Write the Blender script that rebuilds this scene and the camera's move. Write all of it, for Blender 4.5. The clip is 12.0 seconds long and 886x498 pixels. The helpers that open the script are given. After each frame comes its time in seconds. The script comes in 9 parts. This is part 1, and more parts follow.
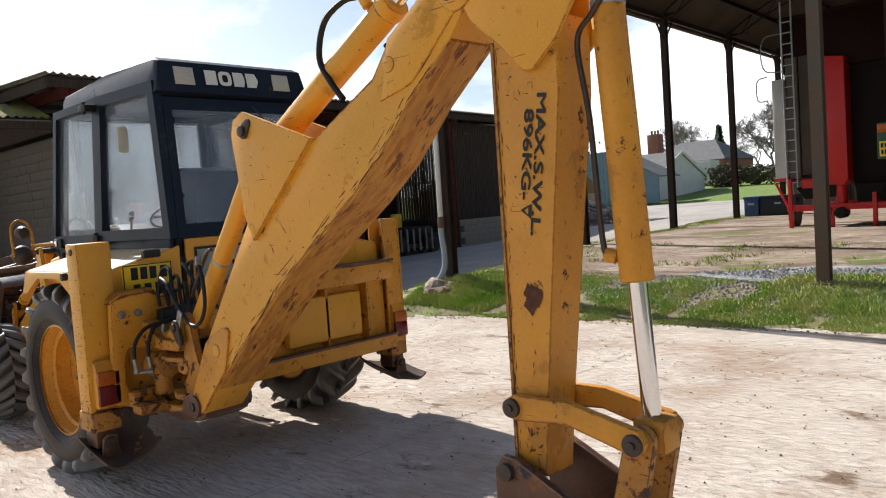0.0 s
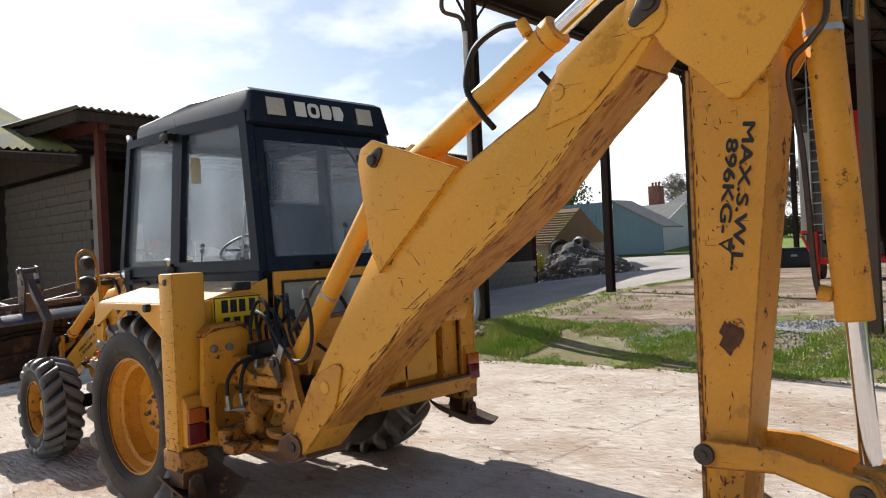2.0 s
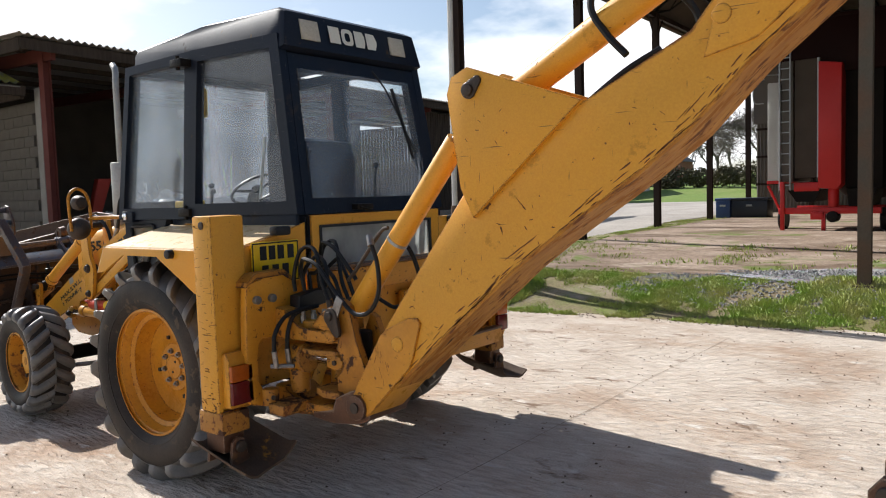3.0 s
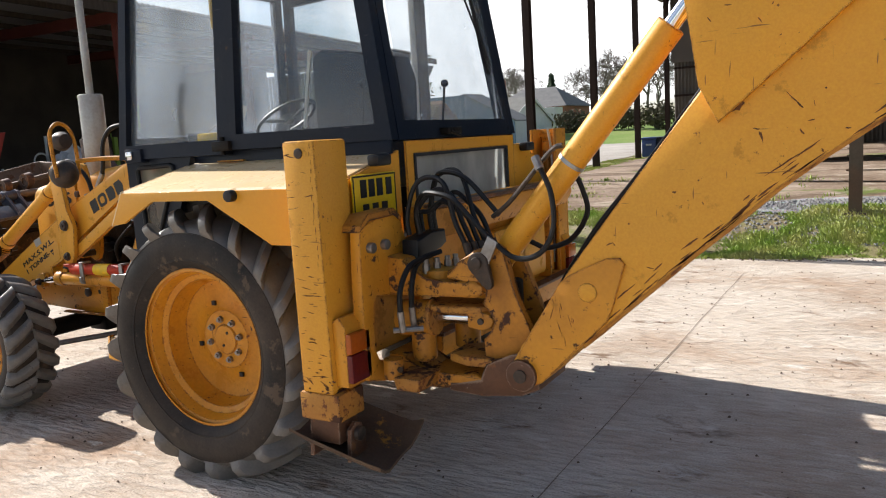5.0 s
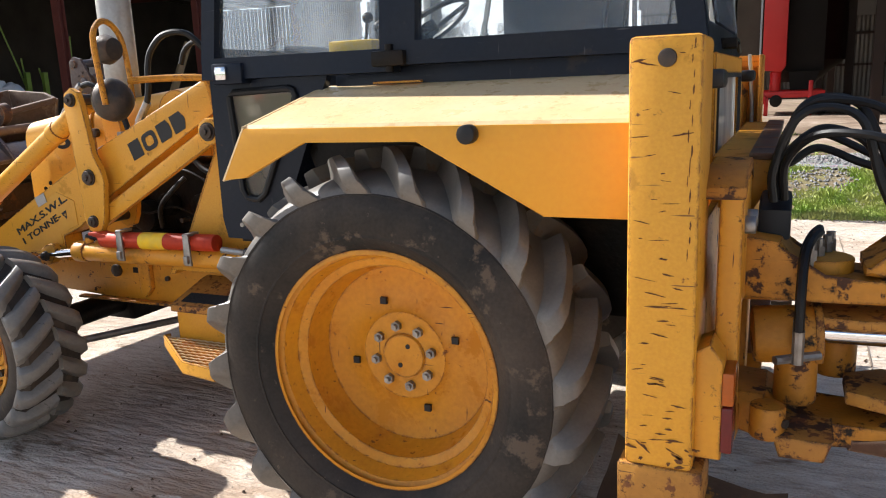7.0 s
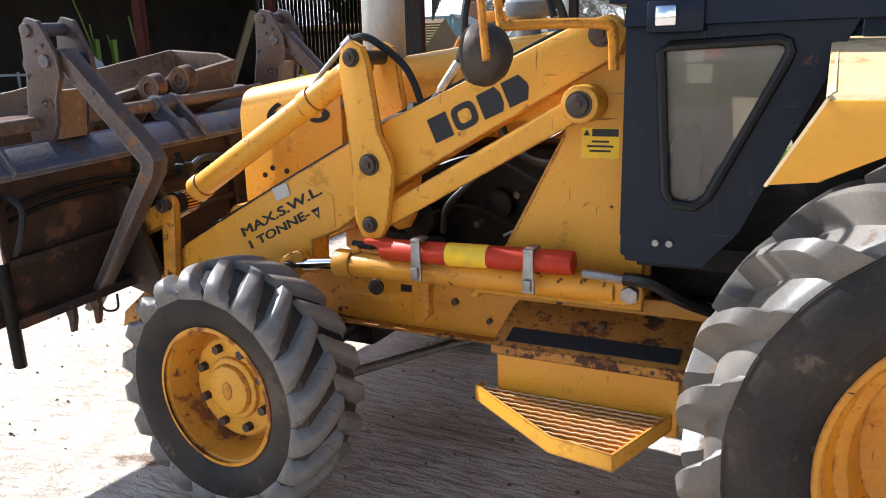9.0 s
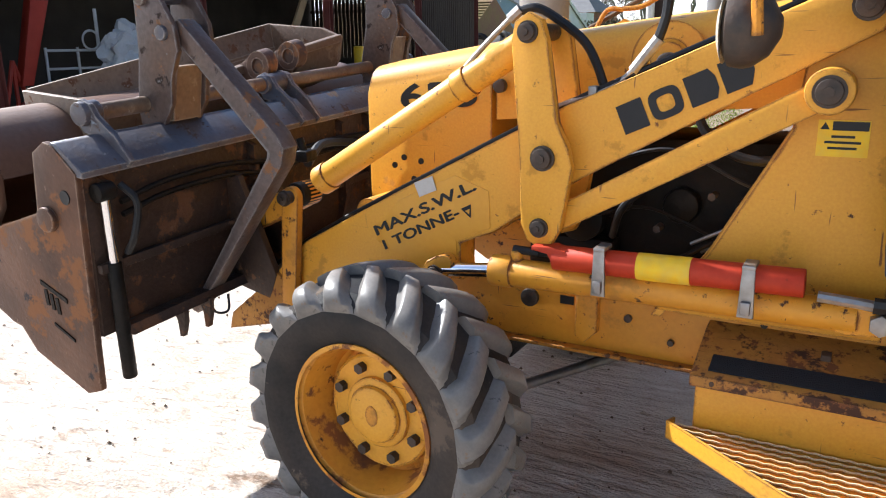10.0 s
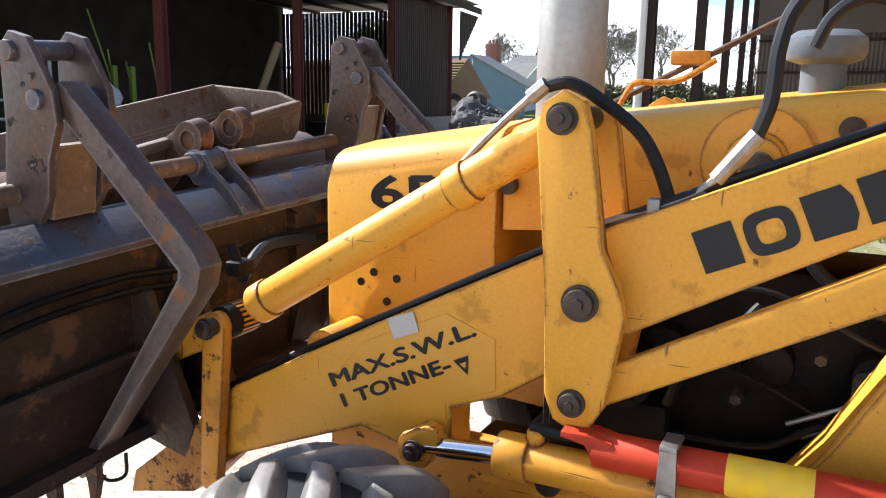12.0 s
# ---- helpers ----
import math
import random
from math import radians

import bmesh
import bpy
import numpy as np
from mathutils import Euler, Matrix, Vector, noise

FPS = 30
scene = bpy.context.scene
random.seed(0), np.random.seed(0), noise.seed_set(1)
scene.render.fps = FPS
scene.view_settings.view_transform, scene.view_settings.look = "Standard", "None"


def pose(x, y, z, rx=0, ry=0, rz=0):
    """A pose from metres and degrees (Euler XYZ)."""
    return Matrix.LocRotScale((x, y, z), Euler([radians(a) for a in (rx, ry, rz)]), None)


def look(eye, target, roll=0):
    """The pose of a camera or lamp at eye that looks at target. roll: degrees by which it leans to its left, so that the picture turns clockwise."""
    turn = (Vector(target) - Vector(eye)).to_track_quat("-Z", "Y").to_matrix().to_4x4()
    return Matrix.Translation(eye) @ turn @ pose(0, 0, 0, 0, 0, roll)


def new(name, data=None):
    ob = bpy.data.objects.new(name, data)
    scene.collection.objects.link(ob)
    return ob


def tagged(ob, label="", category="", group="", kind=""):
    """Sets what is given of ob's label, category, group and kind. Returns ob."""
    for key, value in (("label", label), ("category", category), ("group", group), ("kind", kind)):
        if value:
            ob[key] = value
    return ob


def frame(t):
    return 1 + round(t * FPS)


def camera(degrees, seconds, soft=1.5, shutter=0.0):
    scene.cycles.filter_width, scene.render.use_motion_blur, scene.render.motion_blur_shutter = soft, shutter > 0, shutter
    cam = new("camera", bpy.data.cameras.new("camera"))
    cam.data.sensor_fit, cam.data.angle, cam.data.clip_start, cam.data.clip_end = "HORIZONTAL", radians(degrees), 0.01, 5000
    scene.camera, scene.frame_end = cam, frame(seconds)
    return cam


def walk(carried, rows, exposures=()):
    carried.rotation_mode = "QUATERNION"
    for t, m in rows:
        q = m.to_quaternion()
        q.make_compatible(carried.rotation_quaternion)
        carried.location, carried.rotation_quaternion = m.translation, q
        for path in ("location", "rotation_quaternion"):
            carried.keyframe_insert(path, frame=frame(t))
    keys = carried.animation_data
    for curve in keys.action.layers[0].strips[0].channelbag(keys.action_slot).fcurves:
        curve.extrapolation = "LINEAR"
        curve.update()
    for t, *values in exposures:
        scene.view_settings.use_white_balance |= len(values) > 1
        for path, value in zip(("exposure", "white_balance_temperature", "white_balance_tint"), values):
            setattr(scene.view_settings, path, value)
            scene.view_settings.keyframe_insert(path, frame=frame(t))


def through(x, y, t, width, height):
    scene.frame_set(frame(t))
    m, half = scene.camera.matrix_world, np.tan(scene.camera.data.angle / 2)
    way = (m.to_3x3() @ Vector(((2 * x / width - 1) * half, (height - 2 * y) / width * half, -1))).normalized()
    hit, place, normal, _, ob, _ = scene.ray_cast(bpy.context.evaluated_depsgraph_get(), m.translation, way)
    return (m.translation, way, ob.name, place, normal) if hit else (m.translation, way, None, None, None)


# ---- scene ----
cam = camera(60.1, 12.0, 1.1)
PATH = [
    (0, (5.538, -2.937, 1.66), (4.165, -1.488, 1.544), -4.0),
    (0.5, (5.589, -3.026, 1.726), (4.314, -1.498, 1.925), -3.1),
    (1, (5.563, -3.148, 1.741), (4.328, -1.595, 1.991), -3.3),
    (1.5, (5.378, -3.207, 1.651), (4.049, -1.716, 1.76), -2.6),
    (2, (4.973, -3.283, 1.642), (3.614, -1.816, 1.645), -2.6),
    (2.5, (4.606, -3.348, 1.585), (3.302, -1.833, 1.514), -0.8),
    (3, (4.206, -3.452, 1.654), (2.97, -1.886, 1.51), -1.8),
    (3.2, (4.028, -3.469, 1.664), (2.812, -1.887, 1.535), -2.0),
    (4.8, (2.946, -3.528, 1.573), (1.938, -1.812, 1.371), -3.5),
    (5, (2.818, -3.457, 1.549), (1.814, -1.75, 1.267), -3.5),
    (5.5, (2.433, -3.338, 1.526), (1.559, -1.567, 1.206), -2.5),
    (6, (1.991, -3.157, 1.501), (1.159, -1.371, 1.159), -2.5),
    (6.5, (1.545, -2.994, 1.51), (0.65, -1.254, 1.097), -2.9),
    (6.7, (1.375, -2.959, 1.492), (0.506, -1.206, 1.079), -2.7),
    (8.3, (0.044, -2.749, 1.487), (-0.672, -0.933, 1.049), -1.4),
    (8.5, (-0.086, -2.721, 1.472), (-0.836, -0.92, 1.032), -1.1),
    (9, (-0.417, -2.586, 1.466), (-1.287, -0.848, 0.996), -1.4),
    (9.5, (-0.673, -2.5, 1.462), (-1.601, -0.803, 0.954), -1.2),
    (10, (-0.947, -2.449, 1.462), (-1.894, -0.765, 0.946), -0.8),
    (10.5, (-1.185, -2.309, 1.476), (-2.394, -0.796, 0.98), -0.7),
    (11, (-1.328, -2.196, 1.474), (-2.531, -0.685, 0.956), 0.2),
    (11.5, (-1.392, -2.034, 1.48), (-2.312, -0.328, 0.99), 0.7),
    (12, (-1.345, -1.818, 1.518), (-2.233, -0.066, 1.142), 0.9),
]
EXPOSURES = [(0, 0.62, 6400, 10), (2.0, 0.55, 6400, 10), (3.2, 0.57, 6400, 10), (5.0, 0.76, 6500, 10), (6.7, 1.10, 6450, 10), (8.3, 1.18, 6050, 10), (9.5, 1.40, 5950, 10), (12.0, 1.43, 5950, 10)]
walk(cam, [(t, look(eye, target, roll)) for t, eye, target, roll in PATH], EXPOSURES)

# ------------------------------------------------------------------ light
SUN = Vector((-0.79, 0.11, 0.60)).normalized()
ELEV = math.asin(SUN.z)
world = bpy.data.worlds.new("farm_sky")
scene.world = world
world.use_nodes = True
wn, wl = world.node_tree.nodes, world.node_tree.links
wn.clear()
w_out = wn.new("ShaderNodeOutputWorld")
w_bg = wn.new("ShaderNodeBackground")
w_bg.inputs["Strength"].default_value = 0.083
w_sky = wn.new("ShaderNodeTexSky")
w_sky.sky_type = "NISHITA"
w_sky.sun_disc = False
w_sky.sun_elevation = ELEV
w_sky.sun_rotation = math.atan2(SUN.x, SUN.y)
w_sky.air_density, w_sky.dust_density = 1.0, 1.2
w_co = wn.new("ShaderNodeTexCoord")
w_sep = wn.new("ShaderNodeSeparateXYZ")
w_add = wn.new("ShaderNodeMath")
w_add.operation = "ADD"
w_add.inputs[1].default_value = 0.22
w_dx = wn.new("ShaderNodeVectorMath")
w_dx.operation = "DIVIDE"
w_cmb = wn.new("ShaderNodeCombineXYZ")
w_noise = wn.new("ShaderNodeTexNoise")
w_noise.inputs["Scale"].default_value = 1.05
w_noise.inputs["Detail"].default_value = 7
w_noise.inputs["Roughness"].default_value = 0.52
w_ramp = wn.new("ShaderNodeValToRGB")
w_ramp.color_ramp.elements[0].position, w_ramp.color_ramp.elements[1].position = 0.458, 0.585
w_mix = wn.new("ShaderNodeMix")
w_mix.data_type = "RGBA"
w_mix.inputs[7].default_value = (11.6, 11.65, 11.8, 1)
wl.new(w_co.outputs["Generated"], w_sep.inputs[0])
wl.new(w_sep.outputs["Z"], w_add.inputs[0])
for k in range(3):
    wl.new(w_add.outputs[0], w_cmb.inputs[k])
wl.new(w_co.outputs["Generated"], w_dx.inputs[0])
wl.new(w_cmb.outputs[0], w_dx.inputs[1])
wl.new(w_dx.outputs[0], w_noise.inputs["Vector"])
# cumulus banked low, clear sky overhead
w_high = wn.new("ShaderNodeMapRange")
w_high.inputs["From Min"].default_value, w_high.inputs["From Max"].default_value = 0.05, 0.55
w_high.inputs["To Min"].default_value, w_high.inputs["To Max"].default_value = 0.06, -0.22
w_sum = wn.new("ShaderNodeMath")
wl.new(w_sep.outputs["Z"], w_high.inputs["Value"])
wl.new(w_noise.outputs["Fac"], w_sum.inputs[0])
wl.new(w_high.outputs[0], w_sum.inputs[1])
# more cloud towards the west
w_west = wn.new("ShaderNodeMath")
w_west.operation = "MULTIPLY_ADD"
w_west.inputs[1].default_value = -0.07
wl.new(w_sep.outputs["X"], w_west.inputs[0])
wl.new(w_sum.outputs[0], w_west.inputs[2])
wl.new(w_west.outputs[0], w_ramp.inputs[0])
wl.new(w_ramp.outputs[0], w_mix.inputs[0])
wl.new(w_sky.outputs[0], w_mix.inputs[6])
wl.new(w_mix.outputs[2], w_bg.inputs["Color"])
wl.new(w_bg.outputs[0], w_out.inputs[0])

sun = new("sun", bpy.data.lights.new("sun", "SUN"))
sun.data.energy, sun.data.angle, sun.data.color = 4.8, radians(0.6), (1.0, 0.97, 0.925)
sun.matrix_world = look((0, 0, 30), Vector((0, 0, 30)) - SUN)

# ------------------------------------------------------------------ materials
def surface(name, base, rough=0.6, metal=0.0, second=None, scale=2.5, amount=0.5, fine=60.0, bump=0.1, spots=None, stretch=(1, 1, 1), gloss_var=0.15, spec=0.32, grain=0.2, scratch=None, edge=None, slant=None):
    """A painted, earthy or metal surface: two colours mixed by broad noise, fine grain in relief, and optional (colour, share, scale) spots of rust or dirt."""
    m = bpy.data.materials.new(name)
    m.use_nodes = True
    n, l = m.node_tree.nodes, m.node_tree.links
    b = n["Principled BSDF"]
    b.inputs["Metallic"].default_value = metal
    b.inputs["Specular IOR Level"].default_value = spec
    co = n.new("ShaderNodeTexCoord")
    mp = n.new("ShaderNodeMapping")
    mp.inputs["Scale"].default_value = stretch
    if slant is not None:
        # streaks along a line that climbs by the angle slant in the x-z plane
        mp.vector_type = "TEXTURE"
        mp.inputs["Rotation"].default_value = (0, -radians(slant), 0)
    l.new(co.outputs["Object"], mp.inputs[0])
    n1 = n.new("ShaderNodeTexNoise")
    n1.inputs["Scale"].default_value, n1.inputs["Detail"].default_value = scale, 6
    n2 = n.new("ShaderNodeTexNoise")
    n2.inputs["Scale"].default_value, n2.inputs["Detail"].default_value = fine, 4
    for q in (n1, n2):
        l.new(mp.outputs[0], q.inputs["Vector"])
    if second is None:
        second = tuple(c * 0.72 for c in base)
    r1 = n.new("ShaderNodeValToRGB")
    r1.color_ramp.elements[0].position, r1.color_ramp.elements[1].position = 0.35, 0.7
    l.new(n1.outputs["Fac"], r1.inputs[0])
    k = n.new("ShaderNodeMath")
    k.operation = "MULTIPLY"
    k.inputs[1].default_value = amount
    l.new(r1.outputs[0], k.inputs[0])
    mix = n.new("ShaderNodeMix")
    mix.data_type = "RGBA"
    mix.inputs[6].default_value, mix.inputs[7].default_value = (*base, 1), (*second, 1)
    l.new(k.outputs[0], mix.inputs[0])
    fm = n.new("ShaderNodeMix")
    fm.data_type, fm.blend_type = "RGBA", "OVERLAY"
    fm.inputs[0].default_value = grain
    l.new(mix.outputs[2], fm.inputs[6])
    l.new(n2.outputs["Fac"], fm.inputs[7])
    colour = fm.outputs[2]
    ro = n.new("ShaderNodeMapRange")
    ro.inputs["To Min"].default_value, ro.inputs["To Max"].default_value = max(0.04, rough - gloss_var), min(1, rough + gloss_var)
    l.new(n1.outputs["Fac"], ro.inputs["Value"])
    rough_out = ro.outputs[0]
    layers = [(col, share, sc, 0) for col, share, sc in spots or []]
    if scratch:
        layers += [(scratch, 0.30, 1.0, 1), (scratch, 0.29, 1.0, 2)]
    if edge:
        layers.append((edge, 0.5, 1.0, 3))
    for col, share, sc, way in layers:
        n3 = n.new("ShaderNodeTexNoise")
        n3.inputs["Scale"].default_value, n3.inputs["Detail"].default_value, n3.inputs["Roughness"].default_value = sc, 8, 0.68
        src = co.outputs["Object"] if slant is None else mp.outputs[0]
        if way in (1, 2):
            m3 = n.new("ShaderNodeMapping")
            m3.inputs["Rotation"].default_value = ((0.3, 0.5, 0.2), (0.2, -0.9, 0.4))[way - 1]
            m3.inputs["Scale"].default_value = ((4.5, 45, 80), (70, 50, 6.0))[way - 1]
            l.new(src, m3.inputs[0])
            src = m3.outputs[0]
            n3.inputs["Detail"].default_value = 2
        l.new(src, n3.inputs["Vector"])
        mask = n3.outputs["Fac"]
        if way == 3:
            # worn corners: where a rounded normal leaves the true one
            n3.inputs["Scale"].default_value = 28
            bv, ge, dt, ad = n.new("ShaderNodeBevel"), n.new("ShaderNodeNewGeometry"), n.new("ShaderNodeVectorMath"), n.new("ShaderNodeMath")
            bv.samples = 4
            bv.inputs["Radius"].default_value = 0.012
            dt.operation, ad.operation = "DISTANCE", "MULTIPLY_ADD"
            l.new(bv.outputs[0], dt.inputs[0])
            l.new(ge.outputs["Normal"], dt.inputs[1])
            l.new(dt.outputs["Value"], ad.inputs[0])
            ad.inputs[1].default_value = 0.42
            l.new(mask, ad.inputs[2])
            mask = ad.outputs[0]
            share = 0.34
        r3 = n.new("ShaderNodeValToRGB")
        r3.color_ramp.elements[0].position, r3.color_ramp.elements[1].position = 1 - share, min(1, 1.045 - share)
        l.new(mask, r3.inputs[0])
        sm = n.new("ShaderNodeMix")
        sm.data_type = "RGBA"
        sm.inputs[7].default_value = (*col, 1)
        l.new(r3.outputs[0], sm.inputs[0])
        l.new(colour, sm.inputs[6])
        colour = sm.outputs[2]
        rm = n.new("ShaderNodeMix")
        rm.inputs[3].default_value = 0.85
        l.new(r3.outputs[0], rm.inputs[0])
        l.new(rough_out, rm.inputs[2])
        rough_out = rm.outputs[0]
    l.new(colour, b.inputs["Base Color"])
    l.new(rough_out, b.inputs["Roughness"])
    if bump:
        bu = n.new("ShaderNodeBump")
        bu.inputs["Strength"].default_value, bu.inputs["Distance"].default_value = bump, 0.01
        l.new(n2.outputs["Fac"], bu.inputs["Height"])
        l.new(bu.outputs[0], b.inputs["Normal"])
    return m


def glass_material(name, tint, haze, through=0.72, dirt_colour=(0.46, 0.51, 0.57)):
    m = bpy.data.materials.new(name)
    m.use_nodes = True
    n, l = m.node_tree.nodes, m.node_tree.links
    n.clear()
    out = n.new("ShaderNodeOutputMaterial")
    tr = n.new("ShaderNodeBsdfTransparent")
    tr.inputs[0].default_value = (*tint, 1)
    gl = n.new("ShaderNodeBsdfGlossy")
    gl.inputs["Roughness"].default_value = 0.02
    df = n.new("ShaderNodeBsdfDiffuse")
    df.inputs[0].default_value = (*dirt_colour, 1)
    tl = n.new("ShaderNodeBsdfTranslucent")
    tl.inputs[0].default_value = (*[c * 1.3 for c in dirt_colour], 1)
    dust = n.new("ShaderNodeMixShader")
    dust.inputs[0].default_value = through
    l.new(df.outputs[0], dust.inputs[1])
    l.new(tl.outputs[0], dust.inputs[2])
    lw = n.new("ShaderNodeLayerWeight")
    lw.inputs[0].default_value = 0.5
    pw = n.new("ShaderNodeMath")
    pw.operation = "POWER"
    pw.inputs[1].default_value = 5.0
    l.new(lw.outputs["Facing"], pw.inputs[0])
    fr = n.new("ShaderNodeMath")
    fr.operation = "MULTIPLY_ADD"
    fr.inputs[1].default_value, fr.inputs[2].default_value = 0.9, 0.06
    l.new(pw.outputs[0], fr.inputs[0])
    a, b2 = n.new("ShaderNodeMixShader"), n.new("ShaderNodeMixShader")
    l.new(fr.outputs[0], a.inputs[0])
    l.new(tr.outputs[0], a.inputs[1])
    l.new(gl.outputs[0], a.inputs[2])
    co = n.new("ShaderNodeTexCoord")
    mp = n.new("ShaderNodeMapping")
    mp.inputs["Scale"].default_value = (1.2, 1.2, 0.7)
    ns = n.new("ShaderNodeTexNoise")
    ns.inputs["Scale"].default_value, ns.inputs["Detail"].default_value = 3.0, 6
    l.new(co.outputs["Object"], mp.inputs[0])
    l.new(mp.outputs[0], ns.inputs["Vector"])
    mr = n.new("ShaderNodeMapRange")
    mr.inputs["From Min"].default_value, mr.inputs["From Max"].default_value = 0.3, 0.75
    mr.inputs["To Min"].default_value, mr.inputs["To Max"].default_value = haze * 0.55, haze * 1.5
    l.new(ns.outputs["Fac"], mr.inputs["Value"])
    l.new(mr.outputs[0], b2.inputs[0])
    l.new(a.outputs[0], b2.inputs[1])
    l.new(dust.outputs[0], b2.inputs[2])
    l.new(b2.outputs[0], out.inputs[0])
    return m


RUST, DARKRUST = (0.17, 0.065, 0.025), (0.065, 0.030, 0.018)
YEL = (0.69, 0.315, 0.024)
BARE = (0.22, 0.10, 0.035)
paint = surface("yellow_paint", YEL, 0.43, second=(0.59, 0.30, 0.04), scale=1.6, amount=0.6, bump=0.04, grain=0.2, fine=130, spots=[((0.50, 0.235, 0.03), 0.40, 6.0), (DARKRUST, 0.325, 19), (RUST, 0.315, 44)], scratch=BARE, edge=RUST)
paint_worn = surface("worn_yellow_paint", (0.64, 0.28, 0.022), 0.46, second=(0.46, 0.18, 0.02), scale=3, amount=0.7, bump=0.08, grain=0.15, spots=[(DARKRUST, 0.395, 15), (RUST, 0.36, 34), ((0.40, 0.18, 0.03), 0.42, 3)], scratch=DARKRUST, edge=RUST)
paint_bad = surface("rusty_yellow_paint", (0.44, 0.20, 0.03), 0.6, second=(0.30, 0.12, 0.03), scale=7, amount=0.8, bump=0.25, spots=[(DARKRUST, 0.45, 9), (RUST, 0.44, 25)], scratch=DARKRUST, edge=DARKRUST)
paint_grimy = surface("grimy_yellow_paint", (0.52, 0.215, 0.02), 0.5, second=(0.22, 0.085, 0.016), scale=5, amount=0.75, bump=0.15, grain=0.2, spots=[(DARKRUST, 0.44, 14), ((0.022, 0.016, 0.012), 0.40, 6)], scratch=DARKRUST, edge=DARKRUST)
scraped = surface("scraped_orange_paint", (0.52, 0.235, 0.03), 0.6, second=(0.33, 0.135, 0.03), scale=30, amount=0.9, bump=0.35, stretch=(3.2, 1, 1), slant=40, spots=[((0.36, 0.14, 0.025), 0.46, 14), (RUST, 0.43, 24), (DARKRUST, 0.40, 13)])
thin_paint = surface("thin_plate_paint", YEL, 0.43, second=(0.59, 0.30, 0.04), scale=1.6, amount=0.6, bump=0.02, grain=0.1, spots=[(DARKRUST, 0.30, 17)])
# pale yellow for worn step teeth and for sunlight on the mudguard lip
lip_paint = surface("pale_sunlit_edge_paint", (0.72, 0.56, 0.33), 0.35, second=(0.66, 0.43, 0.15), scale=9, amount=0.6, bump=0.02)
chip_rust = surface("bare_rust_chip", (0.10, 0.042, 0.019), 0.9, second=(0.26, 0.11, 0.03), scale=30, bump=0.5)
rim_paint = surface("orange_yellow_rim_paint", (0.60, 0.25, 0.015), 0.42, second=(0.48, 0.17, 0.012), scale=4, amount=0.6, bump=0.05, grain=0.25, spots=[((0.50, 0.19, 0.013), 0.44, 7), (RUST, 0.345, 11), (DARKRUST, 0.325, 34)], scratch=DARKRUST, edge=RUST)
cab_black = surface("blue_black_cab_paint", (0.007, 0.0115, 0.023), 0.40, second=(0.018, 0.020, 0.026), scale=3, amount=0.8, bump=0.03, spots=[((0.035, 0.034, 0.036), 0.38, 5), ((0.07, 0.046, 0.030), 0.34, 12), ((0.05, 0.055, 0.065), 0.30, 30)], spec=0.16, scratch=(0.07, 0.07, 0.078))
rubber = surface("tyre_rubber", (0.017, 0.0165, 0.0165), 0.5, second=(0.070, 0.053, 0.041), scale=3.5, amount=0.9, fine=90, bump=0.08, grain=0.35, spots=[((0.10, 0.075, 0.056), 0.43, 5), ((0.15, 0.115, 0.09), 0.34, 22)], spec=0.13)
lug_rubber = surface("dull_lug_rubber", (0.075, 0.070, 0.064), 0.42, spec=0.4, second=(0.20, 0.175, 0.15), scale=5, amount=0.85, fine=110, bump=0.05, spots=[((0.13, 0.095, 0.07), 0.37, 9)])
hose_rubber = surface("hose_rubber", (0.008, 0.008, 0.009), 0.5, spec=0.3, bump=0.05)
chrome = surface("chrome_rod", (0.75, 0.75, 0.77), 0.12, 1.0, scale=6, amount=0.3, bump=0.0, gloss_var=0.05)
steel = surface("bare_steel", (0.30, 0.29, 0.28), 0.45, 0.8, second=(0.18, 0.15, 0.13), scale=20, amount=0.7, bump=0.15)
pin_steel = surface("dark_pin_steel", (0.05, 0.042, 0.036), 0.5, 0.4, second=(0.10, 0.06, 0.04), scale=30, bump=0.2)
black_iron = surface("greasy_black_iron", (0.006, 0.0055, 0.005), 0.5, 0.1, second=(0.018, 0.013, 0.010), scale=12, amount=0.8, bump=0.3, spec=0.15)
pale_tread = surface("dust_worn_lugs", (0.118, 0.111, 0.103), 0.40, second=(0.24, 0.212, 0.182), scale=9, amount=0.85, fine=110, bump=0.05, spots=[((0.17, 0.12, 0.085), 0.36, 12), ((0.04, 0.038, 0.037), 0.37, 8)])
arm_steel = surface("rust_brown_grab_steel", (0.095, 0.055, 0.038), 0.40, 0.35, second=(0.105, 0.112, 0.125), scale=3, amount=0.55, bump=0.2, grain=0.4, spots=[((0.23, 0.11, 0.05), 0.42, 9), ((0.04, 0.026, 0.02), 0.40, 14), ((0.28, 0.29, 0.31), 0.30, 24)], edge=(0.22, 0.20, 0.19))
bucket_rust = surface("rust_brown_bucket_steel", (0.13, 0.062, 0.035), 0.48, 0.3, second=(0.055, 0.034, 0.026), scale=4, amount=0.8, bump=0.2, spots=[((0.23, 0.105, 0.045), 0.45, 5), ((0.045, 0.045, 0.05), 0.38, 7), ((0.24, 0.17, 0.12), 0.31, 16)], edge=(0.30, 0.21, 0.15))
bucket_grey = surface("blue_grey_worn_steel", (0.08, 0.105, 0.15), 0.40, 0.3, second=(0.12, 0.08, 0.06), scale=5, amount=0.9, bump=0.15, spots=[((0.11, 0.07, 0.05), 0.43, 8), ((0.075, 0.045, 0.034), 0.37, 12), ((0.30, 0.33, 0.38), 0.34, 20)], edge=(0.30, 0.27, 0.25))
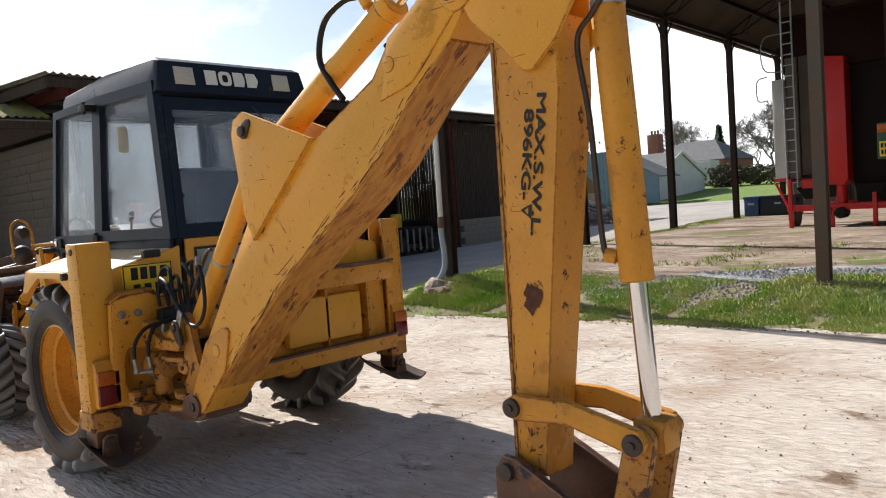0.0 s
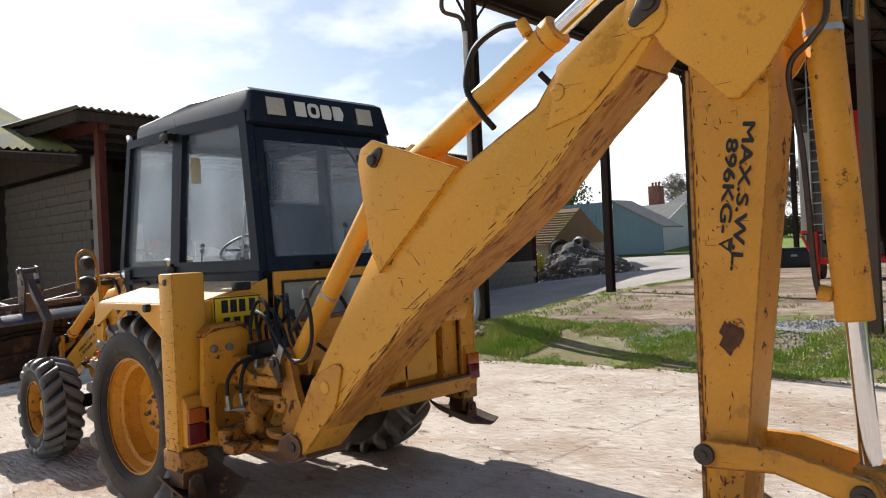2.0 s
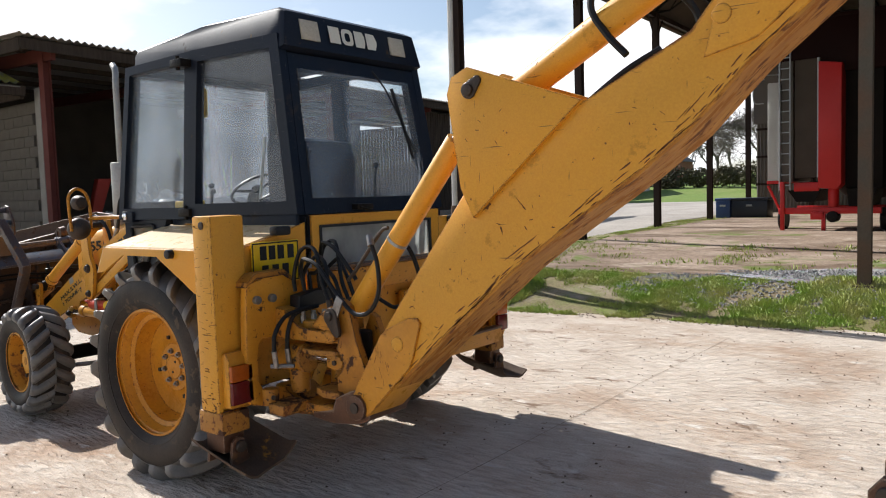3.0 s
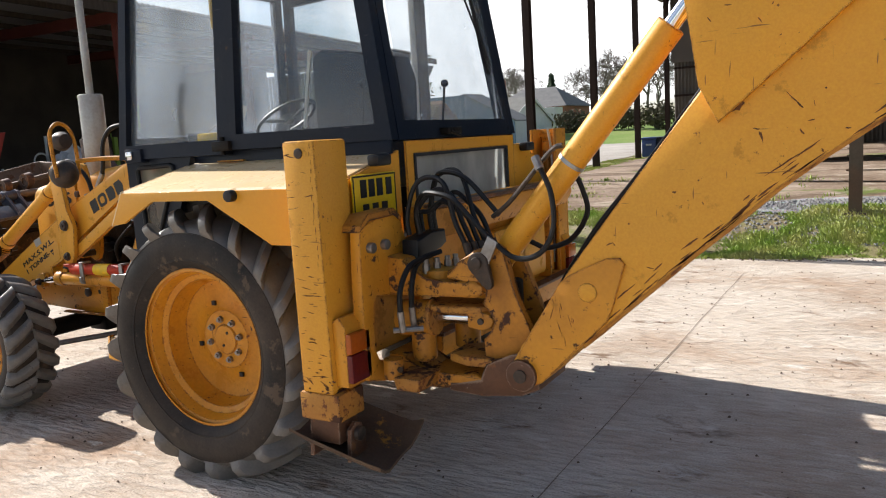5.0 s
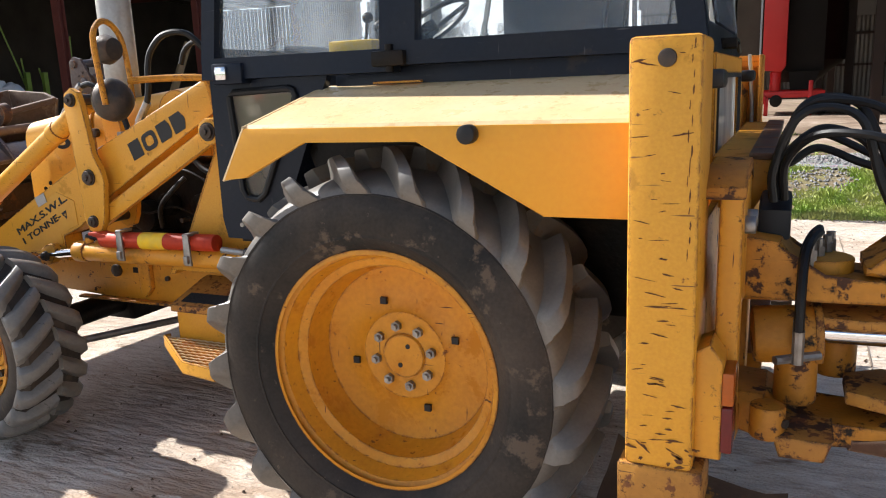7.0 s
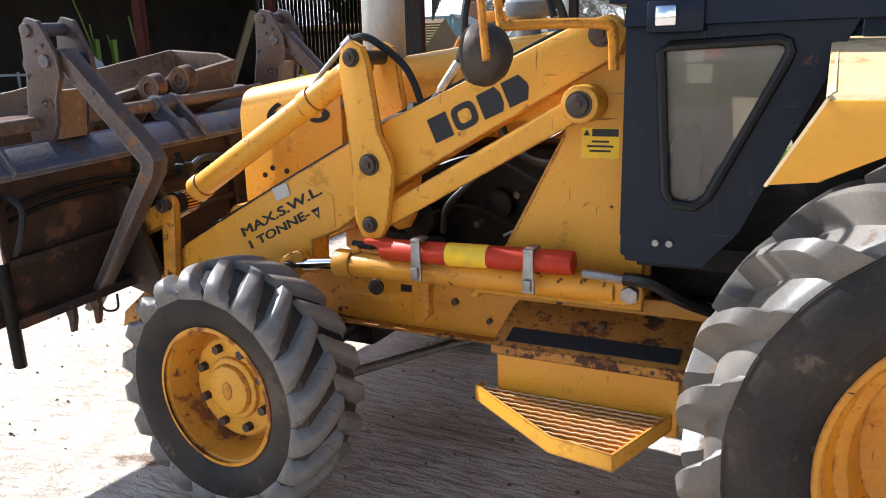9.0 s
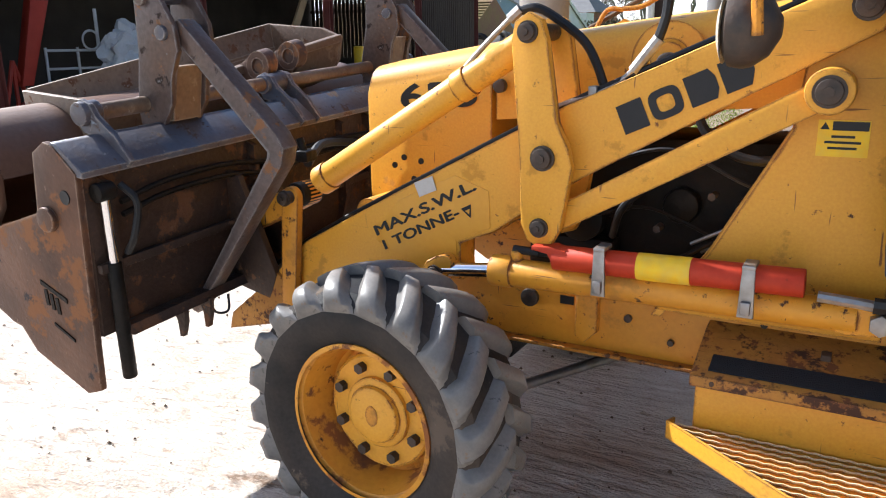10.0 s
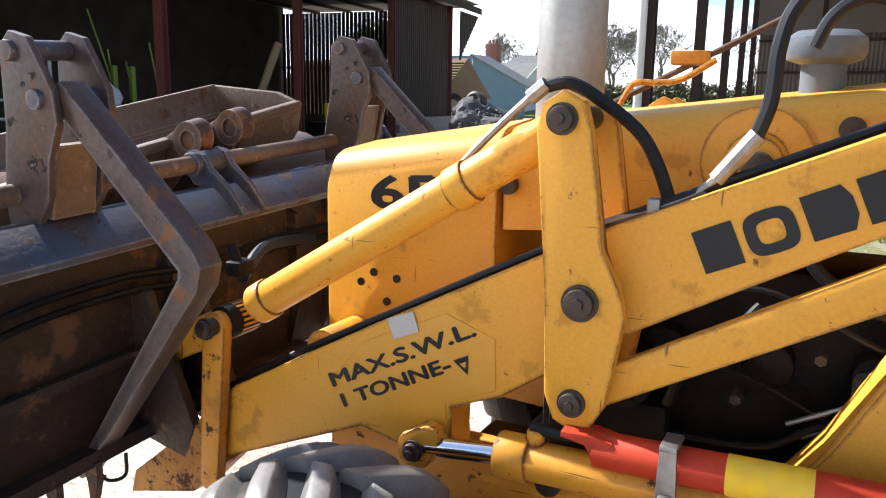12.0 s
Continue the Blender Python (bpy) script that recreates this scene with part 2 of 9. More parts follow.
bucket_tan = surface("tan_worn_bucket_steel", (0.20, 0.135, 0.088), 0.5, 0.15, second=(0.12, 0.068, 0.042), scale=3, amount=0.9, bump=0.25, grain=0.35, spots=[((0.26, 0.19, 0.13), 0.38, 9), ((0.13, 0.055, 0.025), 0.40, 14)], edge=(0.30, 0.24, 0.19))
# bucket steel darkened for the shade on the bucket's back, with rust spots
back_steel = surface("shade_dark_brown_steel", (0.050, 0.029, 0.020), 0.55, 0.15, second=(0.020, 0.015, 0.013), scale=3.5, amount=0.85, bump=0.35, grain=0.4, spec=0.3, spots=[((0.12, 0.056, 0.028), 0.44, 5), ((0.15, 0.075, 0.04), 0.38, 17), ((0.19, 0.15, 0.12), 0.31, 15)])
red_paint = surface("faded_red_paint", (0.42, 0.045, 0.025), 0.5, second=(0.30, 0.03, 0.02), scale=5, bump=0.05)
strut_red = surface("orange_red_strut_paint", (0.46, 0.042, 0.012), 0.55, second=(0.33, 0.025, 0.010), scale=7, amount=0.7, bump=0.05, spec=0.25, spots=[((0.10, 0.03, 0.02), 0.33, 14)])
bright_red = surface("bright_red_paint", (0.55, 0.02, 0.018), 0.4, second=(0.42, 0.015, 0.015), scale=2, bump=0.02)
ink = surface("black_lettering", (0.012, 0.012, 0.014), 0.5, bump=0.0)
white_trim = surface("cream_lettering", (0.75, 0.72, 0.62), 0.5, bump=0.0)
lens_clear = surface("lamp_lens", (0.55, 0.50, 0.40), 0.15, second=(0.4, 0.36, 0.3), scale=60, fine=200, bump=0.6)
lens_red = surface("tail_lamp_red_lens", (0.13, 0.012, 0.012), 0.2, bump=0.1)
lens_amber = surface("tail_lamp_amber_lens", (0.40, 0.09, 0.01), 0.2, bump=0.1)
plate_yellow = surface("reflective_yellow_plate", (0.80, 0.52, 0.01), 0.35, bump=0.02)
label_yellow = surface("yellow_label", (0.80, 0.50, 0.014), 0.55, spec=0.25, second=(0.5, 0.33, 0.1), scale=30, bump=0.0)
paper_grey = surface("metal_foil_label", (0.42, 0.42, 0.42), 0.35, 0.4, second=(0.25, 0.22, 0.2), scale=60, bump=0.05)
seat_vinyl = surface("black_seat_vinyl", (0.016, 0.019, 0.026), 0.5, spec=0.3, bump=0.15)
galv = surface("galvanised_steel", (0.38, 0.40, 0.41), 0.45, 0.6, second=(0.26, 0.27, 0.28), scale=8, bump=0.05)
exhaust_metal = surface("weathered_exhaust_steel", (0.40, 0.39, 0.37), 0.5, 0.5, second=(0.28, 0.24, 0.20), scale=4, amount=0.8, bump=0.08, spots=[((0.10, 0.05, 0.03), 0.36, 5)])
# dust on the cab panes, tinted pale blue for the sky's reflection
window_glass = glass_material("dusty_sky_tinted_cab_glass", (0.90, 0.93, 0.95), 0.20, 0.72, (0.56, 0.63, 0.72))
side_glass = glass_material("dusty_door_glass", (0.80, 0.83, 0.83), 0.22)
# dust haze made heavy and pale to stand for bright sky reflected here
rear_low_glass = glass_material("sky_pale_rear_low_glass", (0.85, 0.88, 0.88), 0.62, 0.35, (0.62, 0.64, 0.60))
low_glass = glass_material("muddy_low_glass", (0.80, 0.77, 0.70), 0.50, 0.5, (0.46, 0.40, 0.32))
pad_rust = surface("muddy_rusted_steel", (0.075, 0.045, 0.03), 0.8, second=(0.13, 0.085, 0.05), scale=6, amount=0.8, bump=0.35, spots=[((0.38, 0.18, 0.03), 0.36, 5)])


# ------------------------------------------------------------------ mesh tools
def link_mesh(name, bm, mat, parent=None, smooth=35):
    me = bpy.data.meshes.new(name)
    bmesh.ops.recalc_face_normals(bm, faces=bm.faces)
    bm.to_mesh(me)
    bm.free()
    me.materials.append(mat)
    if smooth:
        me.shade_smooth()
        me.set_sharp_from_angle(angle=radians(smooth))
    ob = new(name, me)
    if parent is not None:
        ob.parent = parent
    return ob


def part(name, bm, mat, parent, label="", smooth=35):
    return tagged(link_mesh(name, bm, mat, parent, smooth), label)


def thing(name, label, category, group="", kind="", at=(0, 0, 0)):
    ob = new(name)
    ob.location = at
    return tagged(ob, label, category, group, kind)


def box(x0, y0, z0, x1, y1, z1, bevel=0.0, bm=None):
    bm = bm or bmesh.new()
    g = bmesh.ops.create_cube(bm, size=1.0, matrix=Matrix.Translation(((x0 + x1) / 2, (y0 + y1) / 2, (z0 + z1) / 2)) @ Matrix.Diagonal((abs(x1 - x0), abs(y1 - y0), abs(z1 - z0), 1)))
    if bevel:
        es = list({e for v in g["verts"] for e in v.link_edges})
        bmesh.ops.bevel(bm, geom=es, offset=bevel, segments=2, affect="EDGES", profile=0.5)
    return bm


def slab(pts, y0, y1, bevel=0.0, bm=None, axis="y"):
    """A plate: the outline pts (two coordinates) drawn out along an axis."""
    bm = bm or bmesh.new()

    def place(p, d):
        return {"y": (p[0], d, p[1]), "x": (d, p[0], p[1]), "z": (p[0], p[1], d)}[axis]
    a = [bm.verts.new(place(p, y0)) for p in pts]
    b = [bm.verts.new(place(p, y1)) for p in pts]
    n = len(pts)
    fs = [bm.faces.new(a), bm.faces.new(b[::-1])]
    for i in range(n):
        fs.append(bm.faces.new((a[i], b[i], b[(i + 1) % n], a[(i + 1) % n])))
    if bevel:
        es = list({e for f in fs[:2] for e in f.edges})
        bmesh.ops.bevel(bm, geom=es, offset=bevel, segments=2, affect="EDGES", profile=0.5)
    return bm


def round_plate(circles, y0, y1, bm=None, seg=10, bevel=0.004, axis="y"):
    """The hull plate round two circles (x, z, r)."""
    pts = []
    (x0, z0, r0), (x1, z1, r1) = circles
    a = math.atan2(z1 - z0, x1 - x0)
    for i in range(seg + 1):
        t = a + math.pi / 2 + math.pi * i / seg
        pts.append((x0 + r0 * math.cos(t), z0 + r0 * math.sin(t)))
    for i in range(seg + 1):
        t = a - math.pi / 2 + math.pi * i / seg
        pts.append((x1 + r1 * math.cos(t), z1 + r1 * math.sin(t)))
    return slab(pts, y0, y1, bevel, bm, axis)


def rod(p0, p1, r, r2=None, seg=20, bm=None, bevel=0.0):
    bm = bm or bmesh.new()
    p0, p1 = Vector(p0), Vector(p1)
    q = (p1 - p0).to_track_quat("Z", "Y").to_matrix().to_4x4()
    g = bmesh.ops.create_cone(bm, cap_ends=True, segments=seg, radius1=r, radius2=r if r2 is None else r2, depth=(p1 - p0).length, matrix=Matrix.Translation((p0 + p1) / 2) @ q)
    if bevel:
        es = [e for e in {e for v in g["verts"] for e in v.link_edges} if len(e.link_faces) == 2 and any(len(f.verts) > 4 for f in e.link_faces)]
        bmesh.ops.bevel(bm, geom=es, offset=bevel, segments=2, affect="EDGES", profile=0.5)
    return bm


def smooth_path(pts, n=8):
    """Catmull-Rom through the points."""
    P = [Vector(p) for p in pts]
    P = [P[0] * 2 - P[1]] + P + [P[-1] * 2 - P[-2]]
    out = []
    for i in range(1, len(P) - 2):
        a, b, c, d = P[i - 1:i + 3]
        for k in range(n):
            t = k / n
            out.append(0.5 * (2 * b + (c - a) * t + (2 * a - 5 * b + 4 * c - d) * t * t + (3 * b - a - 3 * c + d) * t ** 3))
    out.append(P[-2])
    return out


def tube(pts, r, seg=8, n=8, bm=None, straight=False):
    """A hose or bent pipe along the points."""
    bm = bm or bmesh.new()
    P = [Vector(p) for p in pts] if straight else smooth_path(pts, n)
    rings, up = [], None
    for i, p in enumerate(P):
        d = (P[min(i + 1, len(P) - 1)] - P[max(i - 1, 0)]).normalized()
        if up is None:
            up = d.orthogonal().normalized()
        up = (up - d * up.dot(d)).normalized()
        side = d.cross(up)
        rr = r[min(i, len(r) - 1)] if isinstance(r, (list, tuple)) else r
        rings.append([bm.verts.new(p + (up * math.cos(2 * math.pi * k / seg) + side * math.sin(2 * math.pi * k / seg)) * rr) for k in range(seg)])
    for a, b in zip(rings, rings[1:]):
        for k in range(seg):
            bm.faces.new((a[k], a[(k + 1) % seg], b[(k + 1) % seg], b[k]))
    bm.faces.new(rings[0][::-1])
    bm.faces.new(rings[-1])
    return bm


def lathe(profile, origin, axis="y", seg=48, bm=None, closed=False, caps=(1, 1)):
    """Profile of (distance along the axis, radius) turned round the axis through origin."""
    bm = bm or bmesh.new()
    ox, oy, oz = origin
    rings = []
    for d, r in profile:
        ring = []
        for k in range(seg):
            c, s = math.cos(2 * math.pi * k / seg) * r, math.sin(2 * math.pi * k / seg) * r
            ring.append(bm.verts.new({"y": (ox + c, oy + d, oz + s), "z": (ox + c, oy + s, oz + d), "x": (ox + d, oy + c, oz + s)}[axis]))
        rings.append(ring)
    pairs = list(zip(rings, rings[1:]))
    if closed:
        pairs.append((rings[-1], rings[0]))
    for a, b in pairs:
        for k in range(seg):
            bm.faces.new((a[k], a[(k + 1) % seg], b[(k + 1) % seg], b[k]))
    if not closed:
        if caps[0]:
            bm.faces.new(rings[0][::-1])
        if caps[1]:
            bm.faces.new(rings[-1])
    return bm


def lettering(name, text, size, m, mat, parent, length, cap, label="", bold=0.0):
    """Painted words as thin raised meshes, in the built-in font, drawn out to a length and height; m places the baseline's left end."""
    cu = bpy.data.curves.new(name, "FONT")
    cu.body, cu.size, cu.extrude, cu.resolution_u = text, size, 0.0005, 5
    tmp = bpy.data.objects.new(name, cu)
    scene.collection.objects.link(tmp)
    me = bpy.data.meshes.new_from_object(tmp.evaluated_get(bpy.context.evaluated_depsgraph_get()))
    bpy.data.objects.remove(tmp)
    # bolder strokes: the same outline again, a stroke's part to each side
    bm = bmesh.new()
    for dx, dy, dz in ((-bold, 0, 0), (bold, 0, 0.0002), (0, -bold, 0.0004), (0, bold, 0.0006)):
        n = len(bm.verts)
        bm.from_mesh(me)
        bm.verts.ensure_lookup_table()
        bmesh.ops.translate(bm, verts=bm.verts[n:], vec=(dx, dy, dz))
    bm.to_mesh(me)
    bm.free()
    xs = [v.co.x for v in me.vertices]
    ys = [v.co.y for v in me.vertices]
    me.transform(m @ Matrix.Diagonal((length / (max(xs) - min(xs)), cap / (max(ys) - min(ys)), 1, 1)) @ Matrix.Translation((-min(xs), -min(ys), 0)))
    me.materials.clear()
    me.materials.append(mat)
    ob = new(name, me)
    ob.parent = parent
    return tagged(ob, label)


def hook_sign(name, m, w, h, mat, parent):
    """A small painted hook sign: a hollow triangle standing on its tip under a short bar."""
    bm = bmesh.new()
    o = [(0, h), (w, h), (w / 2, 0)]
    i = [(w * 0.27, h * 0.72), (w * 0.73, h * 0.72), (w / 2, h * 0.34)]
    a, b = [bm.verts.new((*p, 0)) for p in o], [bm.verts.new((*p, 0)) for p in i]
    for k in range(3):
        bm.faces.new((a[k], a[(k + 1) % 3], b[(k + 1) % 3], b[k]))
    bmesh.ops.transform(bm, matrix=m, verts=bm.verts)
    return part(name, bm, mat, parent, smooth=0)


def chips(parent, spots, y, seed, mat=None):
    """Bare chips and scratches in the paint of an upright plate: (x, z, length, width, angle in degrees)."""
    rr = random.Random(seed)
    for x, z, ln, wd, ang in spots:
        bm = bmesh.new()
        a = radians(ang)
        ring = []
        for k in range(12):
            t = 2 * math.pi * k / 12
            u, v = ln / 2 * math.cos(t) * rr.uniform(0.6, 1.1), wd / 2 * math.sin(t) * rr.uniform(0.35, 1.3)
            ring.append(bm.verts.new((x + u * math.cos(a) - v * math.sin(a), y, z + u * math.sin(a) + v * math.cos(a))))
        bm.faces.new(ring)
        part("paint_chip", bm, mat or chip_rust, parent, smooth=0)


def basis(origin, right, up):
    r, u = Vector(right).normalized(), Vector(up).normalized()
    n = r.cross(u)
    return Matrix(((r.x, u.x, n.x, origin[0]), (r.y, u.y, n.y, origin[1]), (r.z, u.z, n.z, origin[2]), (0, 0, 0, 1)))


def grid_sheet(x0, y0, x1, y1, nx, ny, height, bm=None):
    bm = bm or bmesh.new()
    vs = [[bm.verts.new((x0 + (x1 - x0) * i / nx, y0 + (y1 - y0) * j / ny, 0)) for i in range(nx + 1)] for j in range(ny + 1)]
    for row in vs:
        for v in row:
            v.co.z = height(v.co.x, v.co.y)
    for j in range(ny):
        for i in range(nx):
            bm.faces.new((vs[j][i], vs[j][i + 1], vs[j + 1][i + 1], vs[j + 1][i]))
    return bm


def corrugated(p0, u, v, length, width, pitch=0.076, depth=0.018, bm=None, thick=0.004):
    """A corrugated sheet: waves across u, drawn out along v."""
    bm = bm or bmesh.new()
    u, v = Vector(u).normalized(), Vector(v).normalized()
    nrm = u.cross(v)
    n = max(2, int(width / pitch * 4))
    a, b = [], []
    for i in range(n + 1):
        w = nrm * depth * 0.5 * math.sin(i * math.pi / 2)
        p = Vector(p0) + u * (width * i / n) + w
        a.append(bm.verts.new(p))
        b.append(bm.verts.new(p + v * length))
    for i in range(n):
        bm.faces.new((a[i], a[i + 1], b[i + 1], b[i]))
    return bm
# ------------------------------------------------------------------ the backhoe loader
YC = 0.10            # middle plane of the machine
RX, RZ = 0.0, 0.64   # rear axle
FX, FZ = -2.112, 0.44


def far(y):
    """The same place on the machine's far side."""
    return 2 * YC - y


loader = thing("backhoe_loader", "worn yellow backhoe loader with a black cab parked on concrete", "backhoe loader")


def tread_bars(wheel, n, start, sweep, path, height, width, kink=0.25, mat=None):
    """Moulded lugs that run from the middle of the tread over the shoulder and fade into the sidewall; path: (y, r) of the casing."""
    for side in (-1, 1):
        bm = bmesh.new()
        rows = []
        steps = len(path)
        for i, (y, r) in enumerate(path):
            f = i / (steps - 1)
            a = sweep * f * (1 + kink - kink * f)
            p, q = path[max(0, i - 1)], path[min(steps - 1, i + 1)]
            ny, nr = -(q[1] - p[1]), q[0] - p[0]
            ln = math.hypot(ny, nr)
            ny, nr = ny / ln, nr / ln
            h = height * (1.0 if f < 0.66 else 1 - 0.96 * ((f - 0.66) / 0.34) ** 1.9)
            w = width * (0.9 + 0.45 * f * f)
            ring = []
            for da, e in ((-1.75, -0.010), (-1.15, h * 0.28), (-0.80, h * 0.90), (-0.64, h), (0.64, h), (0.80, h * 0.90), (1.15, h * 0.28), (1.75, -0.010)):
                ang, rr = a + da * w / r, r + nr * e
                ring.append(bm.verts.new((math.cos(ang) * rr, side * (y + ny * e), math.sin(ang) * rr)))
            rows.append(ring)
        for p, q in zip(rows, rows[1:]):
            for j in range(7):
                bm.faces.new((p[j], p[j + 1], q[j + 1], q[j]))
        bm.faces.new(rows[0])
        bm.faces.new(rows[-1][::-1])
        bmesh.ops.recalc_face_normals(bm, faces=bm.faces)
        first = part("tread_bar", bm, mat, wheel, smooth=42)
        for k in range(n):
            ob = first if k == 0 else new("tread_bar", first.data)
            ob.parent = wheel
            ob.rotation_euler = (0, -(start + 2 * math.pi * (k + (0.5 if side > 0 else 0)) / n), 0)


def rear_wheel(name, y_mid, out, label):
    """out: -1 when the dish faces -y."""
    w = 0.205
    wheel = new(name)
    wheel.parent = loader
    wheel.location = (RX, y_mid, RZ)
    tagged(wheel, label)
    casing = [(0, 0.610), (w * 0.2, 0.609), (w * 0.4, 0.606), (w * 0.58, 0.601), (w * 0.72, 0.594), (w * 0.82, 0.586), (w * 0.90, 0.577), (w * 0.95, 0.568), (w * 0.985, 0.557)]
    wall = [(w * 1.03, 0.53), (w * 1.055, 0.495), (w * 1.03, 0.445), (w * 0.95, 0.415), (w * 0.82, 0.385)]
    half = casing[1:] + wall
    bm = lathe([(-y, r) for y, r in half[::-1]] + [casing[0]] + half, (0, 0, 0), seg=72, caps=(0, 0))
    ty = part("tyre", bm, rubber, wheel, "dusty black tractor tyre with slanting bars")
    tread_bars(wheel, 20, 0.028, 0.32 * out, casing, 0.066, 0.026, 0.45, lug_rubber)
    part("tread_crown", lathe([(-y, r + 0.0015) for y, r in casing[:0:-1]] + [(0, 0.6115)] + [(y, r + 0.0015) for y, r in casing[1:]], (0, 0, 0), seg=72, caps=(0, 0)), lug_rubber, ty)
    for yb in (w * 0.985, -w * 0.985):
        part("shoulder_rib", lathe([(yb - 0.003, 0.551), (yb - 0.003, 0.5545), (yb + 0.003, 0.5545), (yb + 0.003, 0.551)], (0, 0, 0), seg=72, closed=True), rubber, ty)
    yb = out * w * 0.985
    part("sidewall_rib", lathe([(yb - 0.004, 0.428), (yb - 0.004, 0.438), (yb + 0.004, 0.436), (yb + 0.004, 0.430)], (0, 0, 0), seg=64, closed=True), rubber, ty)
    o = out
    prof = [(o * 0.175, 0.372), (o * 0.172, 0.386), (o * 0.160, 0.386), (o * 0.150, 0.365), (o * 0.10, 0.345), (o * 0.085, 0.318), (o * 0.03, 0.312), (o * -0.01, 0.295), (o * -0.022, 0.24), (o * -0.01, 0.16), (o * 0.004, 0.145), (o * 0.004, 0.075), (o * 0.012, 0.070), (o * 0.012, 0.02)]
    part("rim", lathe(prof, (0, 0, 0), seg=64, caps=(0, 1)), rim_paint, wheel, "yellow dished steel rim")
    part("inner_rim", lathe([(o * 0.02, 0.31), (o * -0.16, 0.33), (o * -0.18, 0.385), (o * -0.17, 0.30), (o * -0.03, 0.28)], (0, 0, 0), seg=40, caps=(0, 0)), rim_paint, wheel)
    for k in range(8):
        a = math.pi / 8 * (2 * k + 0.5)
        cx, cz = 0.1015 * math.cos(a), 0.1015 * math.sin(a)
        s = rod((cx, o * 0.0, cz), (cx, o * 0.02, cz), 0.017, seg=6)
        rod((cx, o * 0.02, cz), (cx, o * 0.032, cz), 0.009, seg=8, bm=s)
        part("wheel_nut", s, steel, wheel)
    for a in (0.35, 1.95, 3.35, 5.1):
        cx, cz = 0.19 * math.cos(a), 0.19 * math.sin(a)
        part("rim_slot", box(cx - 0.011, min(o * -0.012, o * 0.0), cz - 0.011, cx + 0.011, max(o * -0.012, o * 0.0), cz + 0.011), ink, wheel)
    for cx, cz in ((0.018, 0.034), (-0.012, -0.032)):
        part("hub_hole", rod((cx, o * 0.010, cz), (cx, o * 0.0145, cz), 0.008, seg=10), ink, wheel)
    return wheel


def front_wheel(name, y_mid, out, label):
    w = 0.142
    wheel = new(name)
    wheel.parent = loader
    wheel.location = (FX + 0.01, y_mid, FZ)
    wheel.rotation_euler = (0, 0, radians(-3))
    tagged(wheel, label)
    o = out
    casing = [(0, 0.400), (w * 0.25, 0.399), (w * 0.5, 0.396), (w * 0.7, 0.391), (w * 0.84, 0.383), (w * 0.94, 0.371), (w * 1.0, 0.356), (w * 1.04, 0.338)]
    bm = lathe([(-w * 0.80, 0.232), (-w * 0.99, 0.272), (-w * 1.06, 0.315), (-w, 0.357), (-w * 0.84, 0.384), (0, 0.4005), (w * 0.84, 0.384), (w, 0.357), (w * 1.06, 0.315), (w * 0.99, 0.272), (w * 0.80, 0.232)], (0, 0, 0), seg=56, caps=(0, 0))
    tread_bars(wheel, 20, 0.05, 0.27 * out, casing, 0.030, 0.031, 0.85, pale_tread)
    ty = part("tyre", bm, rubber, wheel, "dusty black tyre with zigzag bars")
    part("tread_crown", lathe([(-w * 1.0, 0.3585), (-w * 0.84, 0.3855), (0, 0.402), (w * 0.84, 0.3855), (w * 1.0, 0.3585)], (0, 0, 0), seg=56, caps=(0, 0)), rubber, ty)
    part("rim", lathe([(o * 0.125, 0.224), (o * 0.123, 0.237), (o * 0.112, 0.237), (o * 0.105, 0.221), (o * 0.07, 0.213), (o * 0.03, 0.208), (o * -0.01, 0.200), (o * -0.02, 0.188), (o * -0.01, 0.02)], (0, 0, 0), seg=56, caps=(0, 1)), surface("rusty_front_rim", (0.62, 0.27, 0.025), 0.5, second=(0.42, 0.15, 0.02), scale=5, amount=0.7, bump=0.1, spots=[((0.24, 0.085, 0.022), 0.49, 5), (RUST, 0.43, 9), (DARKRUST, 0.38, 14)]), wheel, "yellow rim with rusty edge")
    part("hub_plate", lathe([(o * -0.02, 0.177), (o * 0.022, 0.175), (o * 0.027, 0.168), (o * 0.027, 0.11), (o * 0.029, 0.02)], (0, 0, 0), seg=40), paint, wheel)
    part("hub_cap", lathe([(o * 0.02, 0.108), (o * 0.040, 0.106), (o * 0.045, 0.098), (o * 0.045, 0.086), (o * 0.058, 0.082), (o * 0.063, 0.074), (o * 0.063, 0.01)], (0, 0, 0), seg=40), paint, wheel)
    part("oval_badge", slab([(0.021 * math.cos(t) , 0.032 * math.sin(t)) for t in [2 * math.pi * i / 20 for i in range(20)]], o * 0.0625, o * 0.065), paint_worn, wheel)
    for k in range(8):
        a = math.pi / 8 * (2 * k + 1)
        cx, cz = 0.138 * math.cos(a), 0.138 * math.sin(a)
        part("wheel_nut", rod((cx, o * 0.024, cz), (cx, o * 0.050, cz), 0.0165, seg=6), pin_steel, wheel)
    return wheel


rear_wheel("rear_wheel", -0.825, -1, "large rear wheel")
rear_wheel("rear_wheel", far(-0.825), 1, "large rear wheel")
front_wheel("front_wheel", -0.756, -1, "small front wheel")
front_wheel("front_wheel", far(-0.756), 1, "small front wheel")

